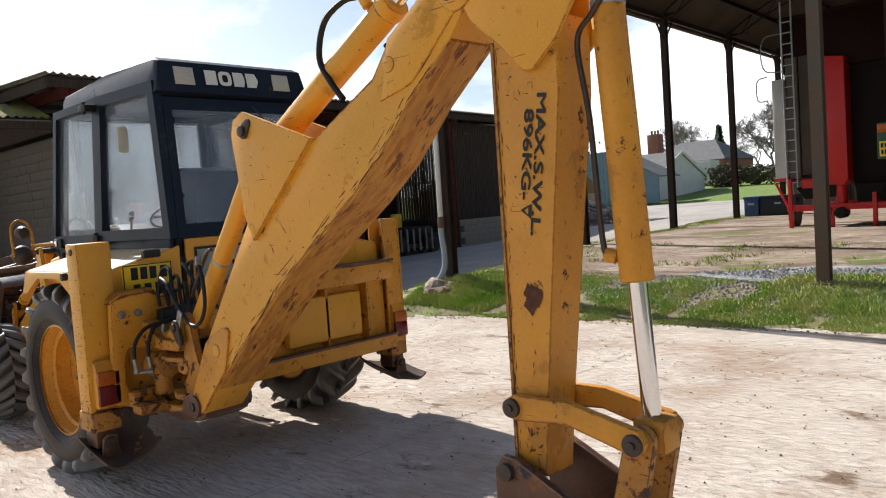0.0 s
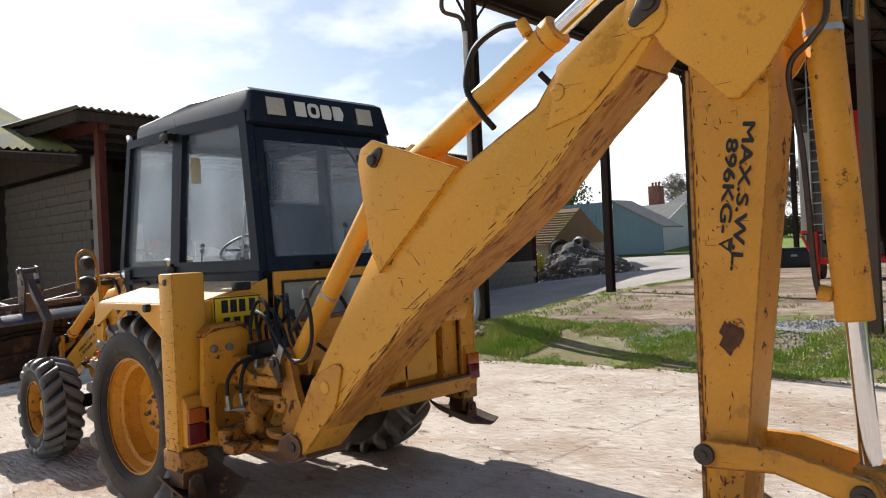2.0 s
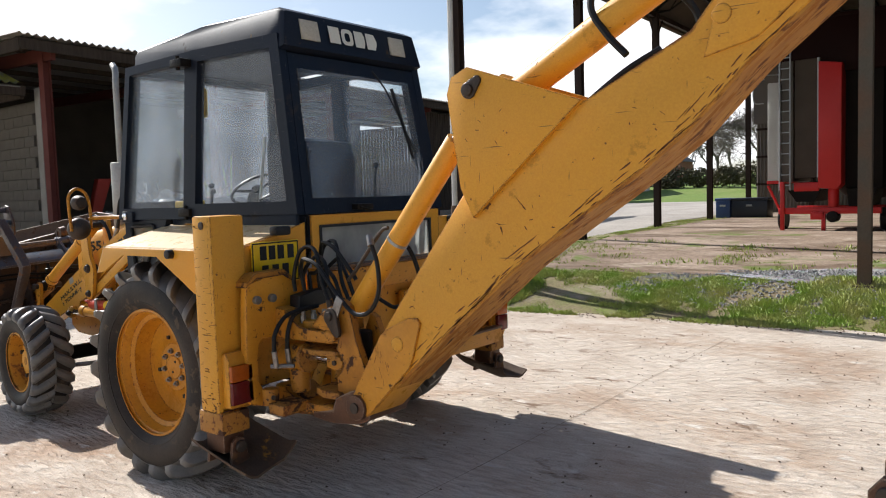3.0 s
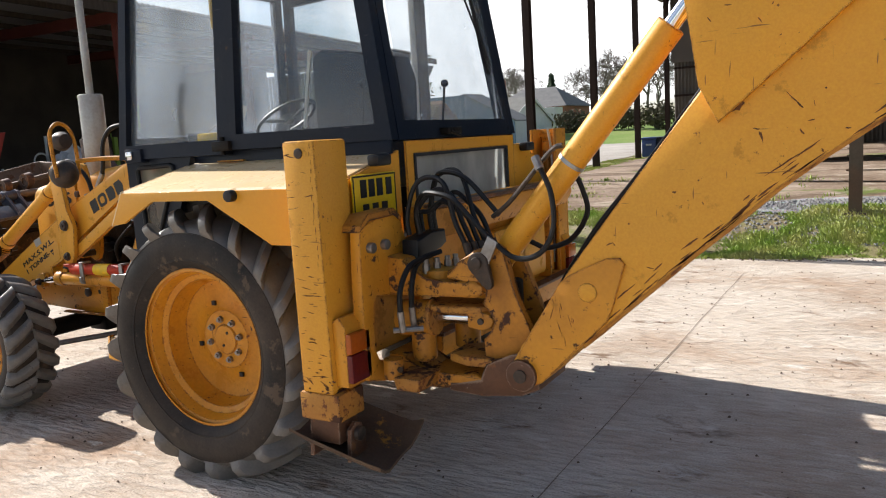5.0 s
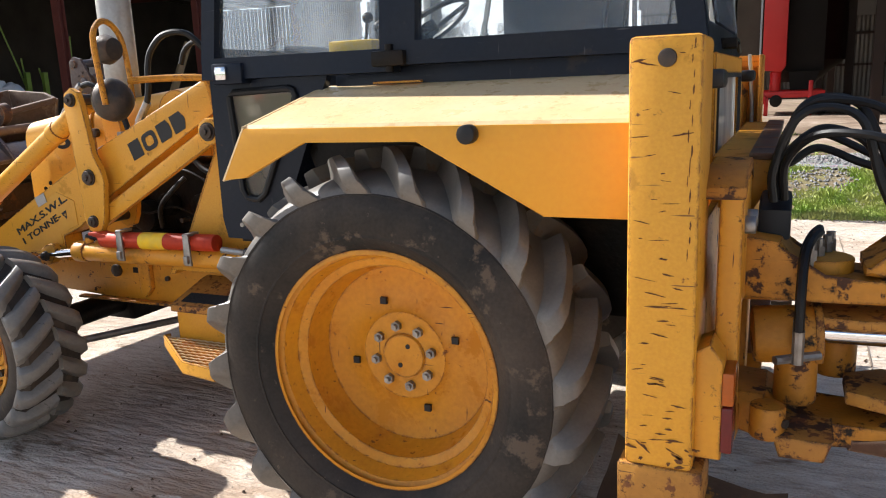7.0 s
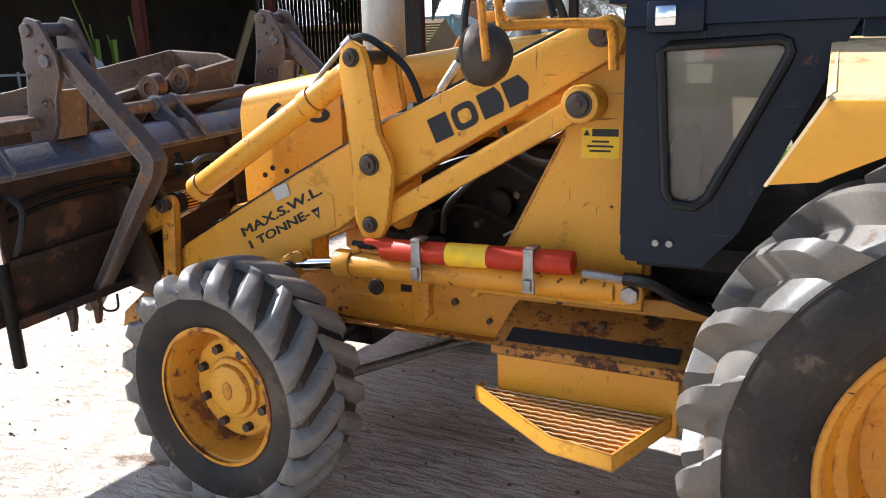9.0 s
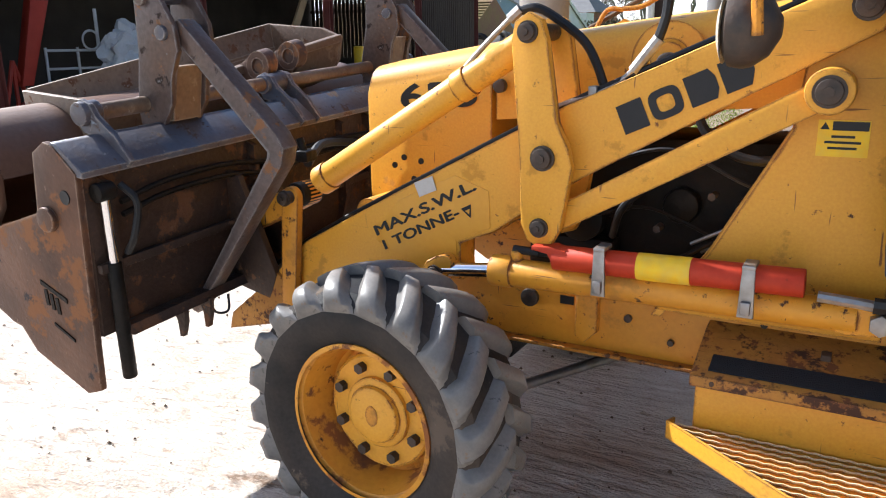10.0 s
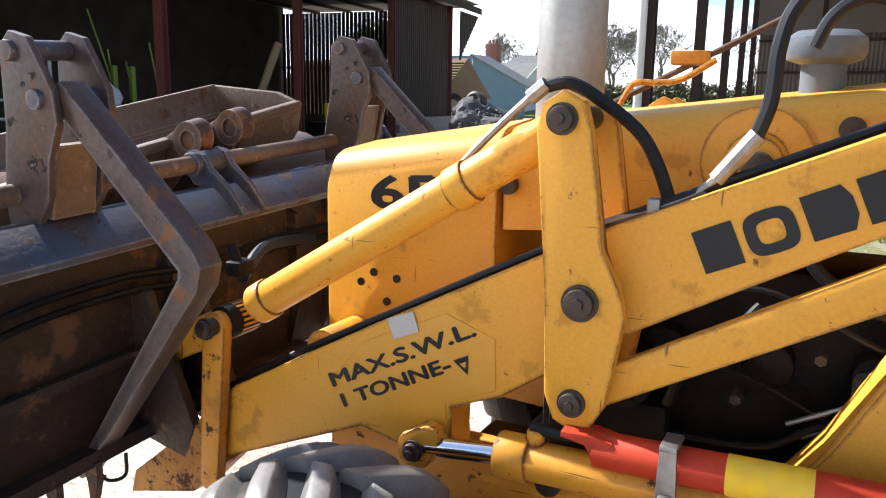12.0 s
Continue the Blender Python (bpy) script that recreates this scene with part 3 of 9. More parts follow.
# chassis, engine and axles
part("rear_axle", rod((0, -0.62, RZ), (0, far(-0.62), RZ), 0.11, seg=20), paint_bad, loader)
bm = rod((FX, -0.6, FZ), (FX, far(-0.6), FZ), 0.06, seg=16)
box(FX - 0.10, YC - 0.16, FZ - 0.10, FX + 0.10, YC + 0.16, FZ + 0.12, 0.02, bm)
box(FX - 0.06, -0.62, FZ - 0.11, FX + 0.06, -0.52, FZ + 0.11, 0.02, bm)
part("front_axle", bm, black_iron, loader, "greasy black front axle")
part("track_rod", rod((-2.05, -0.62, 0.36), (-1.55, 0.35, 0.36), 0.018), steel, loader)
part("drive_shaft", rod((-2.0, 0.05, 0.44), (-0.3, 0.05, 0.52), 0.035), black_iron, loader)
for y in (-0.27, far(-0.27) - 0.04):
    part("chassis_rail", slab([(-2.45, 0.62), (-2.35, 0.56), (-1.75, 0.53), (-0.9, 0.53), (-0.2, 0.50), (-0.2, 0.74), (-2.30, 0.74), (-2.45, 0.70)], y, y + 0.04, 0.006), paint_worn, loader)
for x, z, r in ((-1.85, 0.675, 0.03), (-1.53, 0.655, 0.012), (-1.40, 0.60, 0.010), (-1.15, 0.70, 0.010)):
    part("chassis_bolt", rod((x, -0.27, z), (x, -0.288, z), r, seg=14, bevel=0.003), pin_steel, loader)
part("chassis_slot", box(-1.75, -0.2725, 0.668, -1.705, -0.268, 0.695), ink, loader, smooth=0)
part("chassis_bracket", slab([(-1.69, 0.58), (-1.66, 0.56), (-1.62, 0.60), (-1.62, 0.735), (-1.69, 0.735)], -0.30, -0.27, 0.004), paint_worn, loader)
part("chassis_flange", box(-2.1, -0.31, 0.528, -0.3, -0.27, 0.540, 0.003), paint_grimy, loader)
part("gearbox", box(-0.9, YC - 0.22, 0.42, 0.3, YC + 0.22, 0.85, 0.04), black_iron, loader)
bm = box(-1.95, YC - 0.17, 0.60, -1.0, YC + 0.17, 1.18, 0.03)
part("engine_block", bm, black_iron, loader, "oily dark engine block")
for k in range(4):
    x = -1.85 + 0.21 * k
    part("exhaust_port", rod((x, YC - 0.17, 0.98), (x, YC - 0.23, 0.98), 0.055, seg=14, bevel=0.01), black_iron, loader)
part("starter_motor", rod((-1.55, YC - 0.27, 0.72), (-1.3, YC - 0.27, 0.72), 0.06, seg=16, bevel=0.01), black_iron, loader)
part("oil_filter", rod((-1.22, YC - 0.26, 0.78), (-1.22, YC - 0.26, 1.0), 0.05, seg=16, bevel=0.01), steel, loader)
part("injection_pump", box(-1.9, YC - 0.26, 0.66, -1.62, YC - 0.17, 0.86, 0.02), black_iron, loader)
bm = tube([(-1.9, -0.16, 1.05), (-1.7, -0.2, 0.95), (-1.5, -0.19, 0.98), (-1.2, -0.18, 0.86), (-1.05, -0.16, 0.88)], 0.005)
tube([(-1.6, -0.2, 0.82), (-1.42, -0.22, 0.84), (-1.3, -0.2, 0.90), (-1.1, -0.2, 0.90)], 0.008, bm=bm)
part("fuel_pipe", bm, black_iron, loader)
for dz, dx in ((0.0, 0.0), (-0.022, 0.03)):
    part("steel_pipe", tube([(-1.38 + dx, -0.19, 0.885 + dz), (-1.25 + dx, -0.20, 0.958 + dz), (-1.22 + dx, -0.20, 0.968 + dz), (-1.05, -0.20, 0.955 + dz), (-0.97, -0.20, 0.95 + dz)], 0.0055, seg=8), steel, loader, "bent steel pipe")
part("pipe_union", rod((-1.10, -0.20, 0.952), (-1.04, -0.20, 0.948), 0.014, seg=6), steel, loader)
part("engine_hose", tube([(-0.98, -0.19, 1.24), (-1.12, -0.22, 1.16), (-1.25, -0.23, 1.15), (-1.36, -0.21, 1.22), (-1.40, -0.18, 1.33)], 0.014, seg=10), hose_rubber, loader)
part("engine_hose", tube([(-1.62, -0.18, 0.88), (-1.58, -0.22, 0.98), (-1.50, -0.22, 1.06), (-1.45, -0.18, 1.12)], 0.012, seg=10), hose_rubber, loader)
part("engine_bracket", box(-1.085, -0.22, 0.98, -1.055, -0.16, 1.24, 0.004), paint_grimy, loader)
part("engine_bracket", box(-1.13, -0.22, 1.08, -1.03, -0.20, 1.105, 0.003), paint_grimy, loader)
part("fan_belt_pulley", rod((-1.72, -0.13, 0.93), (-1.72, -0.20, 0.93), 0.075, seg=24, bevel=0.01), black_iron, loader)
for x, z in ((-1.33, 1.03), (-1.48, 0.92), (-1.15, 0.90), (-1.27, 0.84)):
    part("engine_bolt", rod((x, -0.15, z), (x, -0.20, z), 0.012, seg=6), pin_steel, loader)
part("wiring_loom", tube([(-1.9, -0.17, 1.12), (-1.7, -0.2, 1.10), (-1.45, -0.2, 1.16), (-1.2, -0.19, 1.06), (-1.0, -0.17, 1.10)], 0.006, seg=6), ink, loader)
part("sump", box(-1.9, YC - 0.12, 0.46, -1.1, YC + 0.12, 0.6, 0.03), black_iron, loader)

# bonnet
def bonnet_section(x, zt, zb, half, n=6):
    pts = [(-half, zb), (-half, zt - 0.09)]
    for i in range(1, n):
        a = math.pi - math.pi / 2 * i / n
        pts.append((-half + 0.085 + 0.085 * math.cos(a), zt - 0.09 + 0.085 * math.sin(a)))
    pts.append((-half + 0.085, zt - 0.004))
    pts.append((0, zt + 0.012))
    return [(x, YC + p[0], p[1]) for p in pts] + [(x, YC - p[0], p[1]) for p in pts[-2::-1]]


def loft(sections, cap=True, bm=None):
    bm = bm or bmesh.new()
    rows = [[bm.verts.new(p) for p in s] for s in sections]
    for a, b in zip(rows, rows[1:]):
        for i in range(len(a) - 1):
            bm.faces.new((a[i], a[i + 1], b[i + 1], b[i]))
    if cap:
        bm.faces.new(rows[0][::-1])
        bm.faces.new(rows[-1])
    return bm


part("grille_shell", loft([bonnet_section(-2.555, 1.365, 0.88, 0.225), bonnet_section(-2.54, 1.395, 0.88, 0.235), bonnet_section(-2.055, 1.47, 0.88, 0.238)]), paint, loader, "yellow radiator housing")
part("bonnet", loft([bonnet_section(-2.04, 1.47, 1.22, 0.232), bonnet_section(-1.5, 1.535, 1.26, 0.236), bonnet_section(-0.93, 1.60, 1.30, 0.24)]), paint, loader, "yellow bonnet")
part("bonnet_catch", rod((-2.02, YC - 0.235, 1.33), (-2.02, YC - 0.262, 1.33), 0.022, bevel=0.004), pin_steel, loader)
part("bonnet_stop", rod((-1.32, YC - 0.24, 1.48), (-1.32, YC - 0.256, 1.48), 0.024, bevel=0.004), pin_steel, loader)
for x, z in ((-2.44, 1.045), (-2.40, 1.075), (-2.33, 1.065), (-2.36, 1.0)):
    part("bonnet_hole", rod((x, YC - 0.237, z), (x, YC - 0.241, z), 0.011, seg=12), ink, loader)
bm = lathe([(0, 0.105), (-0.012, 0.11), (-0.014, 0.098), (-0.014, 0.06), (-0.03, 0.05), (-0.03, 0.01)], (-1.485, YC - 0.236, 1.41), seg=36)
part("bonnet_disc", bm, paint, loader, "round pressed yellow cover")
part("disc_knob", rod((-1.48, YC - 0.25, 1.40), (-1.48, YC - 0.30, 1.40), 0.032, bevel=0.006), pin_steel, loader)
lettering("model_number", "655", 0.12, basis((-2.405, YC - 0.2415, 1.243), (1, 0, 0.06), (-0.06, 0, 1)), ink, loader, 0.30, 0.088, bold=0.004)

# exhaust and pre-cleaner
bm = rod((-1.92, -0.03, 1.42), (-1.92, -0.03, 2.0), 0.080, seg=28, bevel=0.008)
part("silencer", bm, exhaust_metal, loader, "weathered grey exhaust silencer")
part("exhaust_pipe", tube([(-1.92, -0.03, 1.98), (-1.92, -0.03, 2.35), (-1.92, -0.03, 2.62), (-1.95, -0.01, 2.76), (-2.04, 0.02, 2.83)], 0.026, seg=12), exhaust_metal, loader)
part("air_precleaner", lathe([(0, 0.045), (0.06, 0.045), (0.07, 0.075), (0.085, 0.082), (0.115, 0.080), (0.13, 0.06), (0.132, 0.01)], (-1.386, 0.064, 1.550), "z", seg=32), surface("grey_plastic_cap", (0.12, 0.13, 0.14), 0.5, second=(0.2, 0.2, 0.2), bump=0.05), loader, "grey mushroom air cleaner cap")


# loader arms, one each side
ARM = [(-3.02, 0.47), (-2.67, 0.79), (-2.26, 1.01), (-1.85, 1.22), (-1.71, 1.29), (-1.06, 1.575), (-0.98, 1.59), (-0.93, 1.55), (-0.95, 1.48), (-1.2, 1.345), (-1.48, 1.19), (-1.69, 1.07), (-1.93, 0.90), (-2.05, 0.86), (-2.04, 0.735), (-2.17, 0.735), (-2.28, 0.77), (-2.78, 0.555), (-3.02, 0.42)]


def loader_side(s):
    def y(v):
        return v if s < 0 else far(v)

    def span(a, b):
        return (min(y(a), y(b)), max(y(a), y(b)))
    part("loader_arm", slab(ARM, *span(-0.385, -0.285), 0.006), paint, loader, "yellow welded loader arm")
    part("arm_doubler", slab([(-2.36, 0.83), (-2.36, 0.875), (-2.27, 0.975), (-2.06, 1.07), (-1.945, 1.03), (-1.94, 0.915), (-2.06, 0.868), (-2.05, 0.74), (-2.16, 0.74), (-2.26, 0.79)], *span(-0.388, -0.384), 0.001), thin_paint, loader)
    for a in ((-0.455, -0.425), (-0.265, -0.235)):
        p = slab([(-1.845, 1.47), (-1.835, 1.52), (-1.795, 1.545), (-1.755, 1.525), (-1.74, 1.47), (-1.71, 1.25), (-1.675, 1.19), (-1.66, 1.13), (-1.69, 0.95), (-1.715, 0.905), (-1.755, 0.893), (-1.79, 0.91), (-1.81, 0.96), (-1.815, 1.15)], *span(*a), 0.004)
        part("bellcrank_plate", p, paint, loader)
    for x, z, r in ((-1.795, 1.492, 0.030), (-1.745, 1.151, 0.036), (-1.752, 0.951, 0.028), (-1.045, 1.345, 0.038), (-0.985, 1.535, 0.036), (-2.69, 0.958, 0.028), (-2.101, 0.772, 0.024)):
        b = rod((x, y(-0.474), z), (x, y(-0.23), z), r * 0.8, seg=18, bevel=0.003)
        rod((x, y(-0.462), z), (x, y(-0.455), z), r, seg=20, bm=b)
        rod((x, y(-0.482), z), (x, y(-0.474), z), r * 0.35, seg=6, bm=b)
        part("pivot_pin", b, pin_steel, loader)
    part("levelling_link", round_plate([(-1.752, 0.951, 0.034), (-1.045, 1.345, 0.036)], *span(-0.42, -0.39)), paint, loader)
    part("link_boss", rod((-1.045, y(-0.455), 1.345), (-1.045, y(-0.30), 1.345), 0.055, bevel=0.006), paint, loader)
    # bucket ram
    ym = y(-0.345)
    d = Vector((-2.65, ym, 0.985)), Vector((-1.81, ym, 1.485))
    k = (d[1] - d[0]).normalized()
    b = rod(d[0] + k * 0.05, d[1], 0.046, 0.043, seg=22, bevel=0.004)
    rod(d[0] + k * 0.04, d[0] + k * 0.09, 0.052, bm=b, bevel=0.004)
    rod(d[1] - k * 0.30, d[1] - k * 0.25, 0.050, bm=b, bevel=0.004)
    part("bucket_ram", b, paint, loader, "yellow hydraulic ram")
    part("ram_rod_eye", rod((-2.69, y(-0.40), 0.958), (-2.69, y(-0.29), 0.958), 0.045, bevel=0.005), black_iron, loader)
    part("tipping_lever", round_plate([(-2.69, 0.958, 0.035), (-2.73, 0.53, 0.03)], *span(-0.43, -0.40)), paint_worn, loader)
    part("bucket_link", round_plate([(-2.69, 0.958, 0.045), (-2.93, 0.84, 0.04)], *span(-0.37, -0.30)), paint_worn, loader)
    part("arm_tip", slab([(-3.06, 0.40), (-3.04, 0.47), (-2.80, 0.66), (-2.72, 0.60), (-2.72, 0.56), (-2.82, 0.46)], *span(-0.40, -0.27), 0.005), paint_bad, loader, "scuffed yellow arm tip")
    # lift ram with its red safety strut
    yl = y(-0.43)
    part("lift_rod", rod((-2.10, yl, 0.775), (-1.86, yl, 0.803), 0.022, seg=18), chrome, loader, "bright chrome rod")
    b = rod((-1.90, yl, 0.80), (-0.93, yl, 0.808), 0.042, seg=24, bevel=0.004)
    rod((-1.91, yl, 0.80), (-1.84, yl, 0.801), 0.049, seg=24, bm=b, bevel=0.006)
    rod((-1.83, yl, 0.835), (-1.83, yl, 0.87), 0.018, bm=b, bevel=0.004)
    round_plate([(-0.95, 0.808, 0.042), (-0.88, 0.81, 0.036)], yl - 0.03, yl + 0.03, b)
    part("lift_ram", b, paint_worn, loader, "yellow lift ram")
    part("lift_rod_eye", round_plate([(-2.10, 0.772, 0.045), (-2.07, 0.80, 0.03)], yl - 0.02, yl + 0.02), paint_worn, loader)
    b = rod((-1.84, yl, 0.872), (-1.76, yl, 0.870), 0.013, seg=10)
    tube([(-1.76, yl, 0.870), (-1.68, yl + 0.02, 0.868), (-1.55, yl + 0.03, 0.865)], 0.011, seg=8, bm=b)
    part("ram_hose", b, hose_rubber, loader)
    ys = y(-0.462)
    cyl = rod((-1.70, ys, 0.872), (-1.05, ys, 0.886), 0.036, seg=20, bevel=0.004)
    slab([(-1.76, 0.905), (-1.70, 0.908), (-1.66, 0.90), (-1.66, 0.86), (-1.70, 0.86), (-1.71, 0.89), (-1.76, 0.893)], ys - 0.03, ys + 0.03, 0.003, cyl)
    part("safety_strut", cyl, strut_red, loader, "red safety strut clipped to the ram")
    part("strut_label", rod((-1.46, ys, 0.877), (-1.32, ys, 0.880), 0.0375, seg=20), label_yellow, loader)
    for x in (-1.556, -1.176):
        b = slab([(x - 0.02, 0.79), (x + 0.02, 0.79), (x + 0.015, 0.925), (x - 0.015, 0.925)], ys - 0.049, ys - 0.038, 0.003)
        box(x - 0.012, ys - 0.062, 0.80, x + 0.012, ys - 0.045, 0.835, 0.004, b)
        box(x - 0.016, ys - 0.05, 0.915, x + 0.016, ys + 0.02, 0.927, 0.003, b)
        part("strut_clip", b, steel, loader)
    part("ram_bolt", rod((-0.88, y(-0.455), 0.81), (-0.88, y(-0.49), 0.81), 0.027, seg=6, bevel=0.003), steel, loader)
    b = tube([(-1.02, y(-0.47), 0.86), (-0.93, y(-0.47), 0.855), (-0.88, y(-0.47), 0.85)], 0.014)
    part("ram_pipe", b, steel, loader)
    part("ram_hose", tube([(-0.9, y(-0.47), 0.855), (-0.82, y(-0.47), 0.85), (-0.74, y(-0.44), 0.80), (-0.62, y(-0.36), 0.74)], 0.02), hose_rubber, loader)
    # tower that carries the arm
    for a in ((-0.345, -0.325), (-0.225, -0.205)):
        part("loader_tower", slab([(-1.10, 1.48), (-1.04, 1.545), (-0.93, 1.57), (-0.885, 1.50), (-0.87, 0.72), (-1.44, 0.72), (-1.30, 0.90), (-1.12, 1.24)], *span(*a), 0.004), paint, loader)
    part("tower_face", slab([(-1.45, 0.70), (-1.31, 0.90), (-1.125, 1.25), (-1.10, 1.48), (-1.085, 1.48), (-1.105, 1.24), (-1.29, 0.88), (-1.42, 0.70)], *span(-0.34, -0.21)), paint, loader)
    # pipe along the arm
    off = 0.008
    top = [(p[0], y(-0.335), p[1] + off) for p in ARM[1:6]]
    part("arm_pipe", tube([(-2.95, y(-0.335), 0.60)] + top, 0.0095, n=6), hose_rubber, loader)
    return None


loader_side(-1)
loader_side(1)
part("torque_tube", rod((-2.45, -0.3, 0.90), (-2.45, far(-0.3), 0.90), 0.05), paint, loader)

# painted marks on the arm
AR = Vector((0.9, 0, 0.42)).normalized()
AU = Vector((-AR.z, 0, AR.x))


def block_letter(x, z, w, h, kind, m, mat, parent):
    """One plain block of the painted brand mark."""
    t = h * 0.24
    if kind == "ring":
        bm = bmesh.new()
        n = 24
        rings = []
        for rx, rz in ((w / 2, h / 2), (w / 2 - t * 1.1, h / 2 - t)):
            rings.append([(abs(math.cos(a)) ** 0.6 * math.copysign(rx, math.cos(a)) + x + w / 2, abs(math.sin(a)) ** 0.6 * math.copysign(rz, math.sin(a)) + z + h / 2) for a in [2 * math.pi * i / n for i in range(n)]])
        vo = [bm.verts.new((p[0], p[1], 0)) for p in rings[0]]
        vi = [bm.verts.new((p[0], p[1], 0)) for p in rings[1]]
        for i in range(n):
            bm.faces.new((vo[i], vo[(i + 1) % n], vi[(i + 1) % n], vi[i]))
    else:
        bm = bmesh.new()
        cut = {"block": 0.0, "corner": 0.3, "half": 0.42}[kind]
        pts = [(x, z), (x + w * (1 - cut * 0.5), z), (x + w, z + h * cut), (x + w, z + h * (1 - cut)), (x + w * (1 - cut * 0.5), z + h), (x, z + h)]
        if cut == 0:
            pts = [pts[0], pts[1], pts[4], pts[5]]
        bm.faces.new([bm.verts.new((p[0], p[1], 0)) for p in pts])
    bmesh.ops.transform(bm, matrix=m, verts=bm.verts)
    return part("brand_mark", bm, mat, parent, smooth=0)


m = basis((-1.533, -0.3875, 1.218), (0.9, 0, 0.40), (-0.40, 0, 0.92))
for x, w, kind in ((0.0, 0.072, "block"), (0.085, 0.088, "ring"), (0.188, 0.078, "corner"), (0.278, 0.080, "half")):
    block_letter(x, 0, w, 0.080, kind, m, ink, loader)
AR = Vector((0.895, 0, 0.446)).normalized()
AU = Vector((-AR.z, 0, AR.x))
lettering("arm_lettering", "MAX.S.W.L.", 0.06, basis((-2.357, -0.3895, 0.846), AR, AU), ink, loader, 0.418, 0.036, bold=0.0018)
lettering("arm_lettering", "1 TONNE-", 0.06, basis((-2.325, -0.3895, 0.802), AR, AU), ink, loader, 0.318, 0.034, bold=0.0018)
hook_sign("hook_mark", basis((-2.022, -0.390, 0.932), AR, AU), 0.040, 0.040, ink, loader)
part("foil_label", slab([(-2.188, 0.993), (-2.125, 1.02), (-2.14, 1.064), (-2.207, 1.038)], -0.3915, -0.3882), paper_grey, loader, smooth=0)
part("warning_label", slab([(-1.067, 1.183), (-0.953, 1.183), (-0.953, 1.272), (-1.067, 1.272)], -0.3475, -0.345), label_yellow, loader, "yellow and black warning label", smooth=0)
part("warning_label_bar", slab([(-1.035, 1.247), (-0.956, 1.247), (-0.956, 1.269), (-1.035, 1.269)], -0.3485, -0.347), ink, loader, smooth=0)
part("warning_triangle", slab([(-1.062, 1.249), (-1.041, 1.249), (-1.0515, 1.267)], -0.3485, -0.347), ink, loader, smooth=0)
for z, q in ((1.229, 0.026), (1.215, 0.012), (1.201, 0.02)):
    part("warning_text_bar", slab([(-1.062 + q, z), (-0.958 - q, z), (-0.958 - q, z + 0.006), (-1.062 + q, z + 0.006)], -0.3485, -0.347), ink, loader, smooth=0)

# road lamps on a bent guard beside the cab
bm = tube([(-1.16, -0.845, 1.47), (-1.17, -0.85, 1.60), (-1.18, -0.845, 1.71), (-1.195, -0.80, 1.762), (-1.20, -0.745, 1.762), (-1.20, -0.70, 1.71), (-1.19, -0.69, 1.60), (-1.18, -0.695, 1.48)], 0.011, seg=8)
part("lamp_guard", bm, rim_paint, loader, "bent yellow lamp guard")
part("lamp_arm", tube([(-1.19, -0.70, 1.555), (-1.08, -0.62, 1.56), (-0.95, -0.57, 1.555), (-0.93, -0.555, 1.53), (-0.93, -0.53, 1.44)], 0.014, seg=10), rim_paint, loader)
part("lamp_bowl", lathe([(-0.035, 0.012), (-0.035, 0.055), (-0.025, 0.075), (0.0, 0.080), (0.02, 0.076), (0.05, 0.055), (0.07, 0.02)], (-1.195, -0.775, 1.486), "x", seg=28), pin_steel, loader, "black round head lamp")
part("lamp_lens", lathe([(-0.037, 0.07), (-0.046, 0.045), (-0.049, 0.005)], (-1.195, -0.775, 1.486), "x", seg=24), lens_clear, loader)
part("indicator_bowl", lathe([(-0.03, 0.01), (-0.03, 0.05), (0.0, 0.055), (0.035, 0.04), (0.04, 0.01)], (-1.22, -0.75, 1.67), "x", seg=24), pin_steel, loader)
# pipes and hoses of the loader arm
part("arm_pipe", tube([(-1.80, -0.335, 1.262), (-1.73, -0.335, 1.29), (-1.58, -0.335, 1.352), (-1.52, -0.335, 1.40)], 0.010), steel, loader)
part("pipe_clip", box(-1.655, -0.355, 1.30, -1.63, -0.315, 1.345, 0.004), steel, loader)
part("hose_end", rod((-1.535, -0.335, 1.385), (-1.47, -0.335, 1.47), 0.017, seg=10), steel, loader)
part("arm_hose", tube([(-1.475, -0.335, 1.462), (-1.455, -0.335, 1.53), (-1.45, -0.33, 1.62), (-1.43, -0.32, 1.69), (-1.37, -0.30, 1.75), (-1.27, -0.27, 1.75), (-1.19, -0.24, 1.66), (-1.15, -0.22, 1.55)], 0.0135), hose_rubber, loader)
part("arm_hose", tube([(-1.40, -0.18, 1.63), (-1.37, -0.18, 1.69), (-1.31, -0.18, 1.72), (-1.24, -0.18, 1.68), (-1.21, -0.18, 1.60)], 0.0125), hose_rubber, loader)
part("ram_pipe", tube([(-2.06, -0.32, 1.39), (-2.0, -0.32, 1.45), (-1.90, -0.32, 1.54)], 0.009), steel, loader)
part("hose_end", rod((-1.91, -0.32, 1.53), (-1.875, -0.32, 1.558), 0.017, seg=8), steel, loader)
part("arm_hose", tube([(-1.885, -0.32, 1.55), (-1.83, -0.315, 1.56), (-1.77, -0.31, 1.53), (-1.69, -0.31, 1.47), (-1.65, -0.31, 1.41), (-1.62, -0.315, 1.34)], 0.013), hose_rubber, loader)
part("far_rod", rod((-2.03, 0.75, 1.52), (-1.50, 0.75, 1.79), 0.010, seg=10), pad_rust, loader, "thin rusty rod")
part("far_pipe", tube([(-2.0, 0.72, 1.50), (-1.95, 0.72, 1.585), (-1.88, 0.72, 1.59), (-1.80, 0.72, 1.60), (-1.70, 0.73, 1.66)], 0.010), rim_paint, loader)
